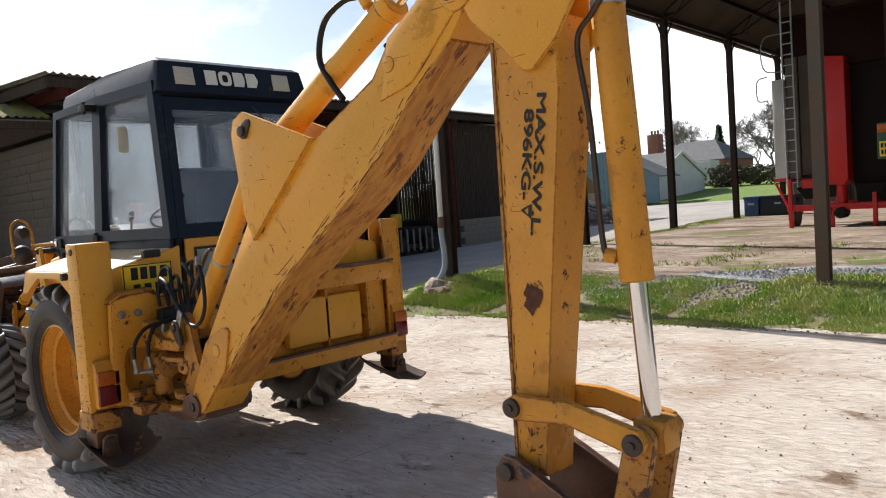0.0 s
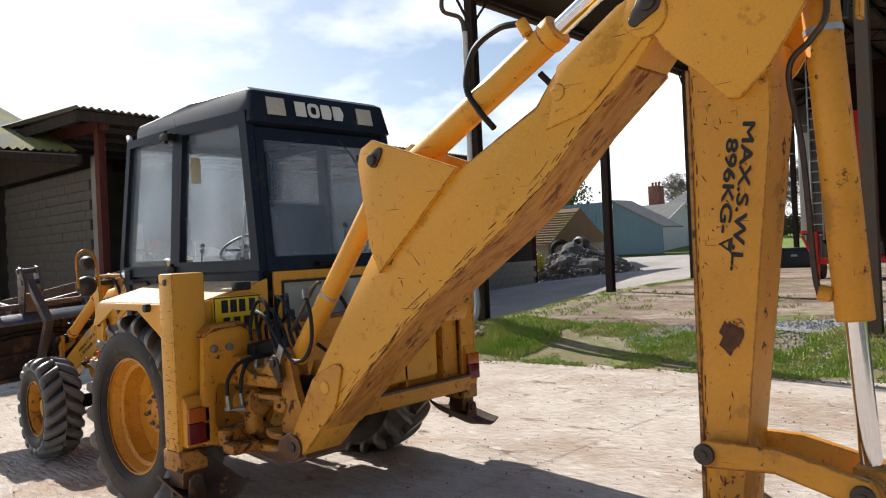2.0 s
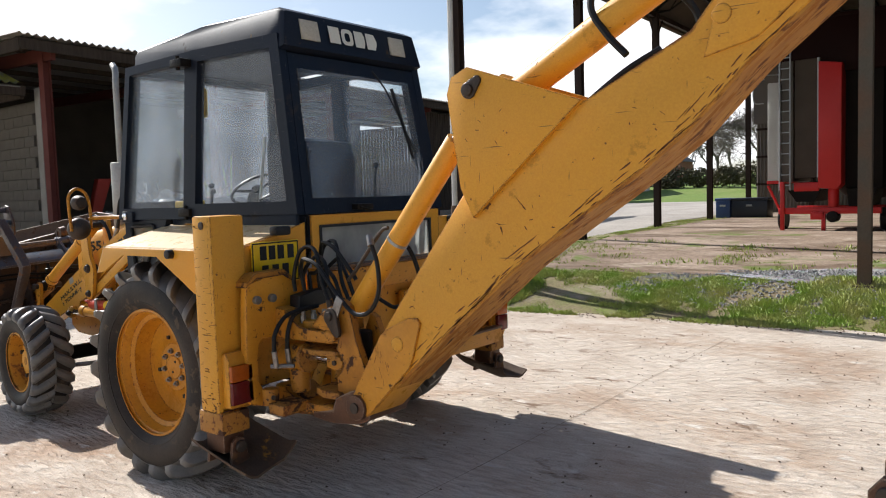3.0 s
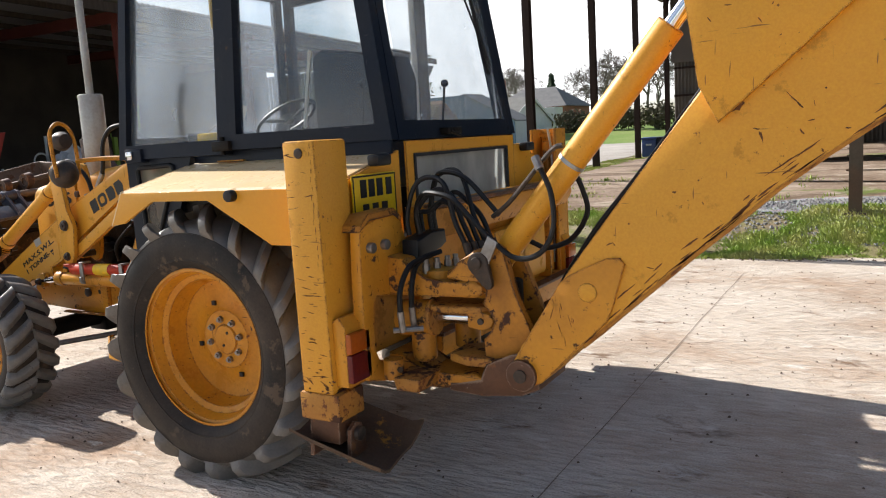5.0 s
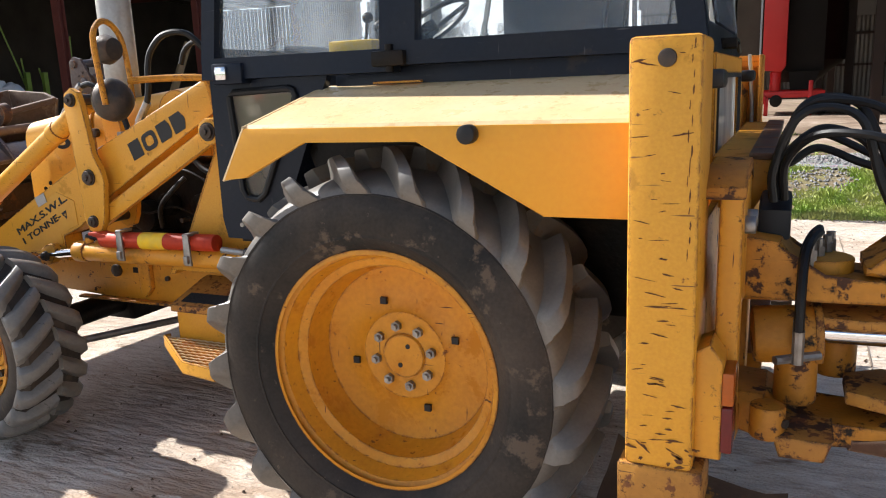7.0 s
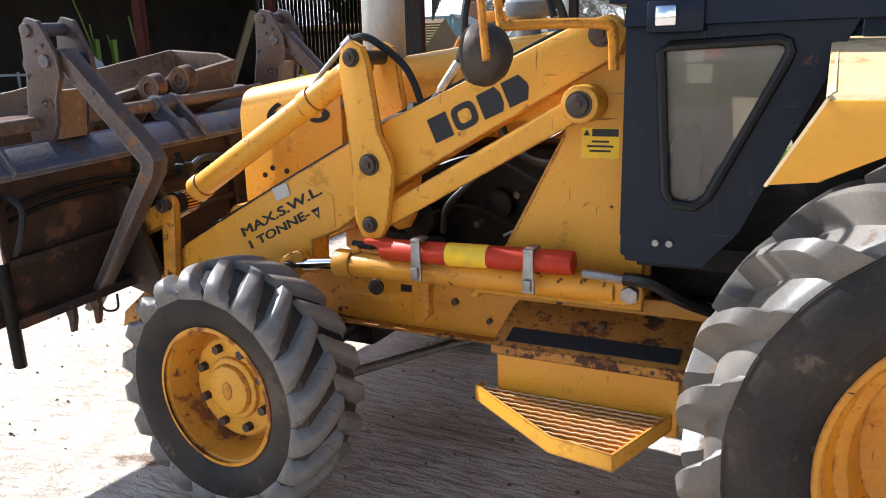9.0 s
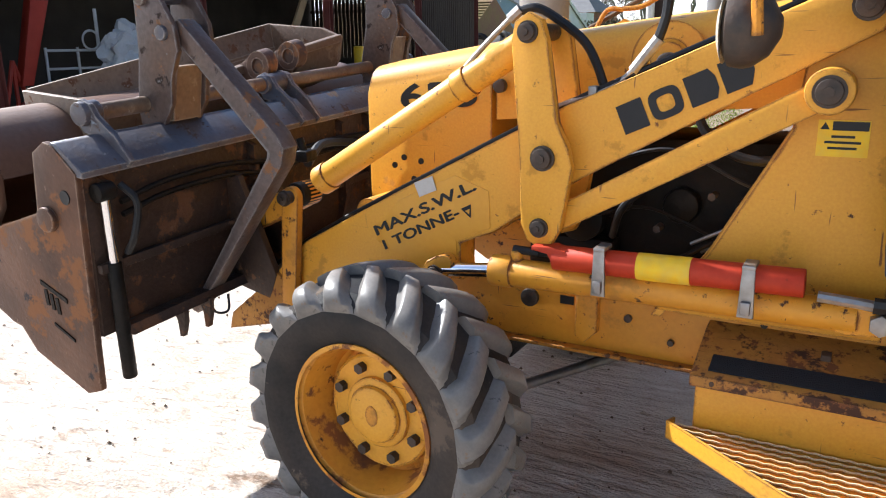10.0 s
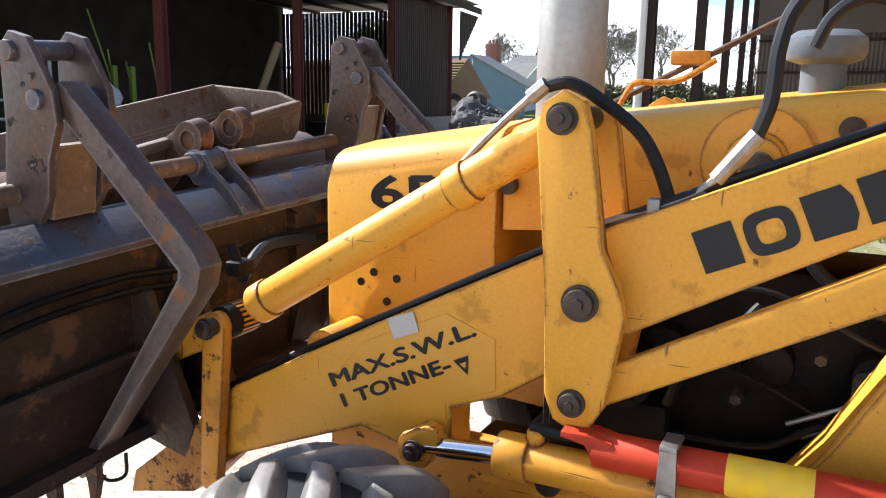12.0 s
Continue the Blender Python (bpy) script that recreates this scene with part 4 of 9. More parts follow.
part("far_clamp", box(-1.84, 0.73, 1.645, -1.72, 0.77, 1.69, 0.006), rim_paint, loader)

# step box
part("step_box", box(-1.285, -0.495, 0.40, -0.725, -0.24, 0.605, 0.008), paint, loader, "yellow tool box under the cab")
part("step_lid", slab([(-0.515, 0.585), (-0.515, 0.615), (-0.30, 0.682), (-0.26, 0.69), (-0.26, 0.60), (-0.50, 0.585)], -1.297, -0.705, 0.004, axis="x"), paint_bad, loader, "rusty lid of the tool box")
part("step_tread_strip", slab([(-0.49, 0.6245), (-0.49, 0.628), (-0.425, 0.648), (-0.425, 0.6445)], -1.255, -0.735, axis="x"), surface("black_grip", (0.018, 0.019, 0.022), 0.9, bump=0.8, fine=300), loader, "black grip strip")
part("lid_catch", box(-1.0, -0.375, 0.655, -0.975, -0.335, 0.675, 0.004), pad_rust, loader)
for x in (-1.24, -0.80):
    part("lid_rivet", rod((x, -0.513, 0.60), (x, -0.518, 0.60), 0.007, seg=8), pad_rust, loader)
bm = slab([(-1.33, -0.495), (-1.34, -0.522), (-1.022, -0.755), (-0.844, -0.787), (-0.75, -0.495)], 0.425, 0.431, axis="z")
part("step_plate", bm, paint, loader)
bm = bmesh.new()
edge_line = [(-1.332, -0.495), (-1.344, -0.522), (-1.022, -0.759), (-0.842, -0.791), (-0.747, -0.495)]
rows = []
for i, p in enumerate(edge_line):
    a, b = edge_line[max(0, i - 1)], edge_line[min(len(edge_line) - 1, i + 1)]
    d = Vector((b[0] - a[0], b[1] - a[1], 0)).normalized()
    q = Vector((-d.y, d.x, 0)) * 0.004
    rows.append([bm.verts.new(Vector((p[0], p[1], z)) + q * s) for z, s in ((0.425, -1), (0.425, 1), (0.475, 1), (0.475, -1))])
for a, b in zip(rows, rows[1:]):
    for k in range(4):
        bm.faces.new((a[k], a[(k + 1) % 4], b[(k + 1) % 4], b[k]))
bm.faces.new(rows[0][::-1])
bm.faces.new(rows[-1])
part("step_edge", bm, paint, loader)
for k in range(10):
    y0 = -0.513 - 0.0265 * k
    xa = -1.338 + max(0, (-0.522 - y0)) * 1.36 + 0.006
    xb = -0.752 - max(0, (-0.495 - y0)) * 0.32
    n = int((xb - xa) / 0.018)
    bar = slab([(xa, 0.440), (xb, 0.440), (xb, 0.462), (xa, 0.462)], y0 - 0.002, y0 + 0.002)
    tb = part("step_bar", bar, paint, loader, smooth=0)
    part("bar_teeth", tube([(xa + (xb - xa) * i / n, y0, 0.464 + (0.003 if i % 2 else 0.0)) for i in range(n + 1)], 0.0026, seg=4, straight=True), lip_paint, tb, "worn bright teeth")
# ------------------------------------------------------------------ cab and mudguards
def quad_plate(corners, t, bm=None):
    """A flat plate of thickness t behind four or more corners in a plane."""
    bm = bm or bmesh.new()
    P = [Vector(c) for c in corners]
    nrm = (P[1] - P[0]).cross(P[2] - P[0]).normalized() * t
    a = [bm.verts.new(p) for p in P]
    b = [bm.verts.new(p + nrm) for p in P]
    bm.faces.new(a)
    bm.faces.new(b[::-1])
    for i in range(len(P)):
        j = (i + 1) % len(P)
        bm.faces.new((a[i], a[j], b[j], b[i]))
    return bm


def framed(corners, widths, t, bm=None):
    """A frame with an opening: outer corners, rail widths per edge, thickness t. Returns the bmesh and the opening's corners."""
    bm = bm or bmesh.new()
    P = [Vector(c) for c in corners]
    n = len(P)
    nrm = (P[1] - P[0]).cross(P[2] - P[0]).normalized()
    inner = []
    for i in range(n):
        e0, e1 = (P[i] - P[i - 1]).normalized(), (P[(i + 1) % n] - P[i]).normalized()
        i0, i1 = nrm.cross(e0), nrm.cross(e1)
        w0, w1 = widths[(i - 1) % n], widths[i]
        # meet of the two inset lines
        c = e0.cross(e1).dot(nrm)
        a = P[i] + i0 * w0
        b = P[i] + i1 * w1
        s = (b - a).cross(e1).dot(nrm) / c
        inner.append(a + e0 * s)
    A = [bm.verts.new(p) for p in P]
    B = [bm.verts.new(p) for p in inner]
    C = [bm.verts.new(p + nrm * t) for p in P]
    D = [bm.verts.new(p + nrm * t) for p in inner]
    for i in range(n):
        j = (i + 1) % n
        bm.faces.new((A[i], A[j], B[j], B[i]))
        bm.faces.new((C[j], C[i], D[i], D[j]))
        bm.faces.new((A[j], A[i], C[i], C[j]))
        bm.faces.new((B[i], B[j], D[j], D[i]))
    return bm, inner


def pane(name, corners, mat, parent, shift=0.01, label="dusty glass pane"):
    P = [Vector(c) for c in corners]
    nrm = (P[1] - P[0]).cross(P[2] - P[0]).normalized()
    bm = bmesh.new()
    bm.faces.new([bm.verts.new(p + nrm * shift) for p in P])
    ob = part(name, bm, mat, parent, label, smooth=0)
    ob.visible_shadow = False
    return ob


# key points of the near side; the far side mirrors them
BELT = 1.56
def cab_pt(x, y, z, s=-1):
    return (x, y if s < 0 else far(y), z)


ROOF_Z = 2.60
for s in (-1, 1):
    o = 1 if s < 0 else -1

    def seq(pts):
        q = [cab_pt(*p, s) for p in pts]
        return q if s > 0 else q[::-1]
    # rear side window
    outer = seq([(0.88, -0.50, BELT), (-0.10, -0.56, BELT), (-0.07, -0.50, ROOF_Z), (0.72, -0.455, ROOF_Z)])
    bm, inner = framed(outer, [0.075] * 4, 0.06)
    fr = part("side_window_frame", bm, cab_black, loader, "black rear side window frame")
    pane("side_glass", inner, window_glass, fr, 0.02)
    # door
    outer = seq([(-0.10, -0.562, BELT - 0.02), (-0.88, -0.60, BELT - 0.02), (-0.80, -0.53, ROOF_Z - 0.02), (-0.07, -0.505, ROOF_Z)])
    bm, inner = framed(outer, [0.06, 0.055, 0.075, 0.055], 0.05)
    door = part("cab_door", bm, cab_black, loader, "black cab door with a glazed lower panel")
    pane("door_glass", inner, side_glass, door, 0.02)
    y0 = cab_pt(0, -0.60, 0, s)[1]
    lower = [(-0.36, BELT), (-0.885, BELT), (-0.885, 1.02), (-0.868, 0.945), (-0.675, 0.942), (-0.59, 1.04)]
    glazed = [(-0.505, 1.505), (-0.80, 1.495), (-0.772, 1.13), (-0.752, 1.105), (-0.695, 1.10), (-0.665, 1.125)]
    bm = bmesh.new()
    loops = [[bm.verts.new((p[0], y0 + d * o, p[1])) for p in ring] for d in (0, 0.035) for ring in (lower, glazed)]
    for k in range(6):
        q = (k + 1) % 6
        for a, b in ((0, 1), (2, 3), (0, 2), (1, 3)):
            bm.faces.new((loops[a][k], loops[a][q], loops[b][q], loops[b][k]))
    inner = [(p[0], y0, p[1]) for p in (glazed if s > 0 else glazed[::-1])]
    lo = part("lower_door_frame", bm, cab_black, loader)
    pane("lower_door_glass", inner, low_glass, lo, 0.008 if s < 0 else -0.008)
    ring = [(p[0], y0 - 0.004 * o, p[1]) for p in [(-0.53, 1.503), (-0.775, 1.495), (-0.797, 1.48), (-0.772, 1.135), (-0.752, 1.105), (-0.70, 1.10), (-0.668, 1.125), (-0.512, 1.45), (-0.503, 1.475), (-0.51, 1.495), (-0.53, 1.503)]]
    part("glass_gasket", tube(ring, 0.013, seg=8, straight=True), hose_rubber, lo, "black rubber window gasket")
    if s < 0:
        for (x0, z0, x1, z1), mm in (((-0.735, 1.455, -0.70, 1.49), paper_grey), ((-0.695, 1.465, -0.655, 1.492), red_paint), ((-0.735, 1.405, -0.675, 1.45), paper_grey)):
            part("window_label", box(x0, y0 + 0.0125, z0, x1, y0 + 0.0135, z1), mm, lo, "small printed label inside the glass", smooth=0)
    yy = sorted((cab_pt(0, -0.658, 0, s)[1], cab_pt(0, -0.60, 0, s)[1]))
    b = box(-0.825, yy[0], 1.525, -0.69, yy[1], 1.60, 0.008)
    part("latch_plate", b, cab_black, door, "scuffed latch plate")
    yy = sorted((cab_pt(0, -0.670, 0, s)[1], cab_pt(0, -0.655, 0, s)[1]))
    part("door_latch", box(-0.802, yy[0], 1.54, -0.752, yy[1], 1.588, 0.006), chrome, door, "chrome latch button")
    yy = sorted((cab_pt(0, -0.64, 0, s)[1], cab_pt(0, -0.55, 0, s)[1]))
    for z in (1.56, 2.50):
        b = box(-0.17, yy[0], z, -0.05, yy[1], z + 0.05, 0.006)
        rod((-0.11, cab_pt(0, -0.62, 0, s)[1], z - 0.02), (-0.11, cab_pt(0, -0.62, 0, s)[1], z + 0.07), 0.014, bm=b)
        part("door_hinge", b, black_iron, loader)
    for x in (-0.79, -0.755):
        part("panel_screw", rod((x, cab_pt(0, -0.60, 0, s)[1], 1.0), (x, cab_pt(0, -0.61, 0, s)[1], 1.0), 0.009, seg=10), steel, loader)

# rear window frame, roof and header
outer = [(0.885, -0.50, BELT), (0.735, -0.455, 2.50), (0.735, far(-0.455), 2.50), (0.885, far(-0.50), BELT)]
bm, inner = framed(outer[::-1], [0.075, 0.09, 0.06, 0.09], -0.05)
rw = part("rear_window_frame", bm, cab_black, loader, "black hinged rear window frame")
pane("rear_glass", inner, window_glass, rw, 0.012)
b = box(0.86, -0.12, 1.575, 0.93, 0.02, 1.61, 0.006)
rod((0.93, -0.1, 1.59), (0.93, 0.0, 1.565), 0.007, bm=b)
part("window_catch", b, black_iron, rw)
part("wiper_arm", tube([(0.79, 0.20, 2.45), (0.815, 0.30, 2.33), (0.84, 0.42, 2.12), (0.87, 0.50, 1.95)], 0.006, seg=6), ink, rw)
part("wiper_blade", slab([(0.30, 2.34), (0.315, 2.345), (0.515, 1.90), (0.50, 1.895)], 0.845, 0.86, axis="x"), ink, rw)
bm = slab([(0.70, 2.50), (0.78, 2.53), (0.745, 2.735), (0.68, 2.765), (-0.05, 2.765), (-0.80, 2.72), (-0.84, 2.68), (-0.82, 2.59), (-0.10, 2.61), (0.60, 2.60)], -0.50, far(-0.50), 0.02)
for v in bm.verts:
    f = (v.co.y - YC) * (1 - 0.05 * (v.co.z - 2.6) / 0.14)
    v.co.y = YC + f
roof = part("cab_roof", bm, cab_black, loader, "black cab roof with a rear light header")
for x, w, kind in ((0.13, 0.09, "block"), (0.235, 0.10, "ring"), (0.35, 0.09, "corner"), (0.455, 0.095, "half")):
    block_letter(x, 0.0, w, 0.105, kind, basis((0.784, -0.28, 2.588), (0, 1, 0), (-0.22, 0, 1)), white_trim, roof)
for y0 in (-0.37, 0.40):
    b = slab([(y0, 2.580), (y0 + 0.14, 2.580), (y0 + 0.14, 2.700), (y0, 2.700)], 0.765, 0.789, 0.004, axis="x")
    for v in b.verts:
        v.co.x -= (v.co.z - 2.57) * 0.22
    part("roof_lamp", b, lens_clear, roof, "rectangular rear work lamp")
part("roof_hook", box(0.66, far(-0.52), 2.36, 0.70, far(-0.56), 2.46, 0.006), ink, loader)
# front windscreen and sills
outer = [(-0.885, -0.58, 1.60), (-0.885, far(-0.58), 1.60), (-0.80, far(-0.52), 2.60), (-0.80, -0.52, 2.60)]
bm, inner = framed(outer, [0.06] * 4, -0.05)
ws = part("windscreen_frame", bm, cab_black, loader, "black windscreen frame")
pane("windscreen", inner, window_glass, ws, -0.02)
part("cab_floor", box(-0.85, -0.54, 0.92, 0.86, far(-0.54), 0.98), black_iron, loader)
part("cab_front_wall", box(-0.89, -0.58, 0.95, -0.84, far(-0.58), 1.60, 0.01), cab_black, loader)
for s in (-1, 1):
    yy = sorted((cab_pt(0, -0.56, 0, s)[1], cab_pt(0, -0.53, 0, s)[1]))
    part("cab_sill", box(-0.36, yy[0], 1.43, 0.87, yy[1], BELT + 0.005, 0.006), cab_black, loader)
# inside the cab
bm = box(-0.10, YC - 0.24, 1.30, 0.50, YC + 0.24, 1.42, 0.05)
part("seat_cushion", bm, seat_vinyl, loader)
bm = slab([(0.10, 1.40), (0.48, 1.38), (0.50, 1.90), (0.46, 2.02), (0.16, 2.07), (0.10, 2.03)], YC - 0.24, YC + 0.24, 0.05)
part("seat_back", bm, seat_vinyl, loader, "black vinyl seat back with a torn cover")
part("seat_tear", slab([(0.03, 1.66), (0.045, 1.66), (0.125, 2.06), (0.105, 2.07)], YC - 0.247, YC - 0.235), white_trim, loader, smooth=0)
bm = lathe([(-0.012, 0.188), (0, 0.20), (0.012, 0.188), (0, 0.176)], (0, 0, 0), "z", seg=36, closed=True)
for a in (0.4, 2.5, 4.6):
    rod((0, 0, -0.02), (0.188 * math.cos(a), 0.188 * math.sin(a), 0), 0.010, bm=bm, seg=8)
rod((0, 0, -0.03), (0, 0, 0.015), 0.035, bm=bm)
bmesh.ops.transform(bm, matrix=pose(-0.30, YC, 1.73, 0, -32, 0), verts=bm.verts)
part("steering_wheel", bm, ink, loader, "black steering wheel")
part("steering_column", rod((-0.32, YC, 1.71), (-0.50, YC, 1.35), 0.04, 0.06), seat_vinyl, loader)
part("dashboard", slab([(-0.84, 1.35), (-0.5, 1.35), (-0.52, 1.60), (-0.84, 1.68)], YC - 0.30, YC + 0.30, 0.03), seat_vinyl, loader)
for x, y, z in ((-0.35, -0.24, 1.72), (-0.42, -0.20, 1.76), (0.55, -0.28, 1.85), (0.60, -0.20, 1.95), (0.66, 0.34, 1.86)):
    b = rod((x - 0.05, y, 1.45), (x, y, z), 0.007, seg=8)
    bmesh.ops.create_uvsphere(b, u_segments=12, v_segments=8, radius=0.022, matrix=Matrix.Translation((x, y, z)))
    part("control_lever", b, ink, loader)
part("cab_yellow_case", box(-0.42, -0.50, 1.56, -0.24, -0.38, 1.66, 0.01), label_yellow, loader, "yellow case on the sill")
part("cab_mirror", box(-0.55, -0.20, 2.25, -0.52, -0.12, 2.46, 0.02), label_yellow, loader)

# mudguards
for s in (-1, 1):
    def yy(v):
        return cab_pt(0, v, 0, s)[1]

    def sp(a, b):
        return min(yy(a), yy(b)), max(yy(a), yy(b))
    skirt = [(-0.42, 1.385), (0.80, 1.385), (0.80, 1.145), (0.53, 1.145), (0.17, 1.345), (-0.20, 1.345), (-0.42, 1.235), (-0.515, 1.225)]
    part("mudguard_skirt", slab(skirt, *sp(-1.015, -1.0), 0.003), thin_paint, loader, "flat yellow mudguard side")
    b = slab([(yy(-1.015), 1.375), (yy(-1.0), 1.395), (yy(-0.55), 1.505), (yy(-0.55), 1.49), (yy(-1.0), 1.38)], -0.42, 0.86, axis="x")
    # same yellow as the skirt, painted cream for the sun on top; rust spots over it
    part("mudguard_top", b, surface("sunlit_mudguard_paint", (0.72, 0.54, 0.32), 0.36, second=(0.66, 0.40, 0.15), scale=2.5, amount=0.7, bump=0.03, spots=[((0.44, 0.22, 0.08), 0.40, 5), ((0.58, 0.40, 0.20), 0.45, 14), (DARKRUST, 0.29, 14)]), loader, "yellow mudguard top with sunlight in its pale colour")
    bm = bmesh.new()
    P = [(-0.42, yy(-1.015), 1.39), (-0.515, yy(-1.015), 1.225), (-0.507, yy(-0.985), 1.228), (-0.412, yy(-0.985), 1.395)]
    quad_plate(P, 0.006, bm)
    quad_plate([(-0.42, yy(-1.015), 1.385), (-0.405, yy(-0.985), 1.395), (-0.405, yy(-0.55), 1.50), (-0.42, yy(-0.55), 1.495)], 0.006, bm)
    part("mudguard_lip", bm, lip_paint, loader, "folded front edge with sunlight in its pale colour")
    part("mudguard_inner", slab([(-0.40, 1.48), (0.86, 1.48), (0.86, 0.75), (-0.30, 0.75), (-0.50, 1.30)], *sp(-0.56, -0.55)), black_iron, loader)
    b = rod((0.33, yy(-1.01), 1.362), (0.33, yy(-1.05), 1.362), 0.026, bevel=0.004)
    part("reflector_stub", b, ink, loader)
    part("rear_guard", slab([(yy(-1.0), 1.385), (yy(-0.50), 1.515), (yy(-0.50), 1.10), (yy(-1.0), 1.10)], 0.86, 0.875, axis="x"), paint, loader)
part("lamp_shadow_plate", box(-0.2, -0.58, 1.505, -0.02, -0.54, 1.512), paint, loader)
# rear panel, low window, number plate
bm, inner = framed([(0.885, -0.47, 1.555), (0.885, -0.47, 1.08), (0.885, 0.70, 1.08), (0.885, 0.70, 1.555)][::-1], [0.09, 0.10, 0.06, 0.06], -0.012)
rp = part("rear_panel", bm, paint, loader, "yellow panel with a low window")
pane("low_glass", inner, rear_low_glass, rp, 0.004)
bm, inner2 = framed([tuple(v + Vector((0.006, 0, 0))) for v in inner], [0.016] * 4, -0.012)
part("low_window_seal", bm, seat_vinyl, rp)
part("rear_corner_panel", box(0.84, 0.70, 1.10, 0.885, 0.98, 1.50, 0.01), paint, loader)
np_ = part("number_plate", box(0.888, -0.90, 1.195, 0.896, -0.572, 1.425, 0.004), plate_yellow, loader, "yellow rear number plate")
bm, _i = framed([(0.8975, -0.895, 1.20), (0.8975, -0.577, 1.20), (0.8975, -0.577, 1.42), (0.8975, -0.895, 1.42)], [0.007] * 4, -0.001)
part("plate_border", bm, ink, np_, smooth=0)
for z, ys in ((1.326, (-0.845, -0.785, -0.725, -0.655)), (1.222, (-0.835, -0.765, -0.695))):
    for y0 in ys:
        part("plate_bar", box(0.8965, y0, z, 0.8985, y0 + 0.044, z + 0.076), ink, np_, smooth=0)
for y0 in (-0.77, 0.80):
    part("plate_lamp", box(0.885, y0, 1.455, 0.945, y0 + 0.11, 1.505, 0.012), ink, loader, "black rear lamp")

# ------------------------------------------------------------------ rear frame and stabilisers
for s in (-1, 1):
    def yy(v):
        return cab_pt(0, v, 0, s)[1]

    def sp(a, b):
        return min(yy(a), yy(b)), max(yy(a), yy(b))
    st = new("stabiliser")
    st.parent = loader
    tagged(st, "yellow stabiliser leg with a raised steel pad")
    if s > 0:
        # open channel, with the leg's rod inside it
        part("tower_web", box(0.785, sp(-1.175, -1.155)[0], 0.57, 0.965, sp(-1.175, -1.155)[1], 1.578, 0.004), paint_worn, st)
        for x0 in (0.785, 0.945):
            part("tower_flange", box(x0, sp(-1.155, -1.0)[0], 0.57, x0 + 0.02, sp(-1.155, -1.0)[1], 1.578, 0.004), paint_worn, st)
        part("tower_cap", box(0.80, sp(-1.155, -1.12)[0], 1.52, 0.945, sp(-1.155, -1.12)[1], 1.55), paint_worn, st)
        part("leg_ram", rod((0.865, yy(-1.09), 0.55), (0.865, yy(-1.09), 1.50), 0.03), paint_grimy, st)
        part("ram_hose", tube([(0.90, yy(-1.06), 0.7), (0.92, yy(-1.04), 1.2), (0.91, yy(-1.05), 1.45), (0.90, yy(-1.03), 1.58)], 0.009, seg=8), galv, st)
    else:
        part("leg_tower", box(0.777, sp(-1.175, -0.97)[0], 0.57, 0.935, sp(-1.175, -0.97)[1], 1.578, 0.012), paint, st, "scratched yellow box tower")
    if s < 0:
        rr = random.Random(9)
        chips(st, [(0.912 + 0.006 * rr.uniform(-1, 1), 1.10 + 0.46 * k / 14, rr.uniform(0.02, 0.05), rr.uniform(0.002, 0.005), 88) for k in range(15)] + [(0.80 + 0.10 * rr.random(), 0.62 + 0.95 * rr.random(), rr.uniform(0.01, 0.055), rr.uniform(0.002, 0.006), rr.uniform(-12, 12)) for k in range(48)], -1.1765, 3)
        chips(st, [(0.79 + 0.17 * rr.random(), 0.58 + 0.07 * rr.random(), rr.uniform(0.01, 0.05), rr.uniform(0.004, 0.012), rr.uniform(-40, 40)) for k in range(14)], -1.1765, 4)
    part("tower_pin", rod((0.86, yy(-1.17), 1.53), (0.86, yy(-1.182), 1.53), 0.02, bevel=0.003), pin_steel, st)
    part("inner_leg", box(0.785, sp(-1.16, -1.03)[0], 0.36, 0.935, sp(-1.16, -1.03)[1], 0.60, 0.01), bucket_rust, st)
    part("leg_collar", box(0.76, sp(-1.18, -1.01)[0], 0.46, 0.96, sp(-1.18, -1.01)[1], 0.575, 0.01), paint_bad, st)
    part("pad_pin", rod((0.745, yy(-1.09), 0.395), (0.995, yy(-1.09), 0.395), 0.030, seg=14, bevel=0.005), pin_steel, st)
    # a dished plate, its corners bent up, with earth dried into it
    bm = bmesh.new()
    grid = []
    for top in (0, 1):
        for i in range(9):
            for j in range(9):
                u, v = i / 4 - 1, j / 4 - 1
                x = 0.905 + 0.225 * u + 0.02 * v * v
                y = -1.03 + 0.165 * v
                z = 0.315 + 0.060 * max(0, abs(v) - 0.62) / 0.38 + 0.10 * max(0, abs(u) - 0.7) * (0.6 + 0.4 * v) - 0.05 * u + 0.028 * v + 0.013 * top
                grid.append(bm.verts.new((x, yy(y), z)))
    for i in range(8):
        for j in range(8):
            a, b, c, d = i * 9 + j, i * 9 + j + 1, i * 9 + j + 10, i * 9 + j + 9
            bm.faces.new((grid[a], grid[b], grid[c], grid[d]))
            bm.faces.new((grid[a + 81], grid[d + 81], grid[c + 81], grid[b + 81]))
    for k in range(8):
        for a, b in ((k, k + 1), (72 + k, 73 + k), (9 * k, 9 * k + 9), (9 * k + 8, 9 * k + 17)):
            bm.faces.new((grid[a], grid[b], grid[b + 81], grid[a + 81]))
    bmesh.ops.recalc_face_normals(bm, faces=bm.faces)
    part("pad", bm, pad_rust, st, "rusty stabiliser pad caked with earth")
    for x in (0.765, 0.955):
        part("pad_lug", slab([(yy(-1.15), 0.29), (yy(-1.03), 0.295), (yy(-1.06), 0.43), (yy(-1.10), 0.445), (yy(-1.135), 0.42)], x, x + 0.02, 0.004, axis="x"), bucket_rust, st)
    part("lamp_box", slab([(0.93, 0.60), (0.995, 0.60), (0.995, 0.845), (0.965, 0.885), (0.93, 0.865)], *sp(-1.15, -1.02), 0.008), paint_worn, st)
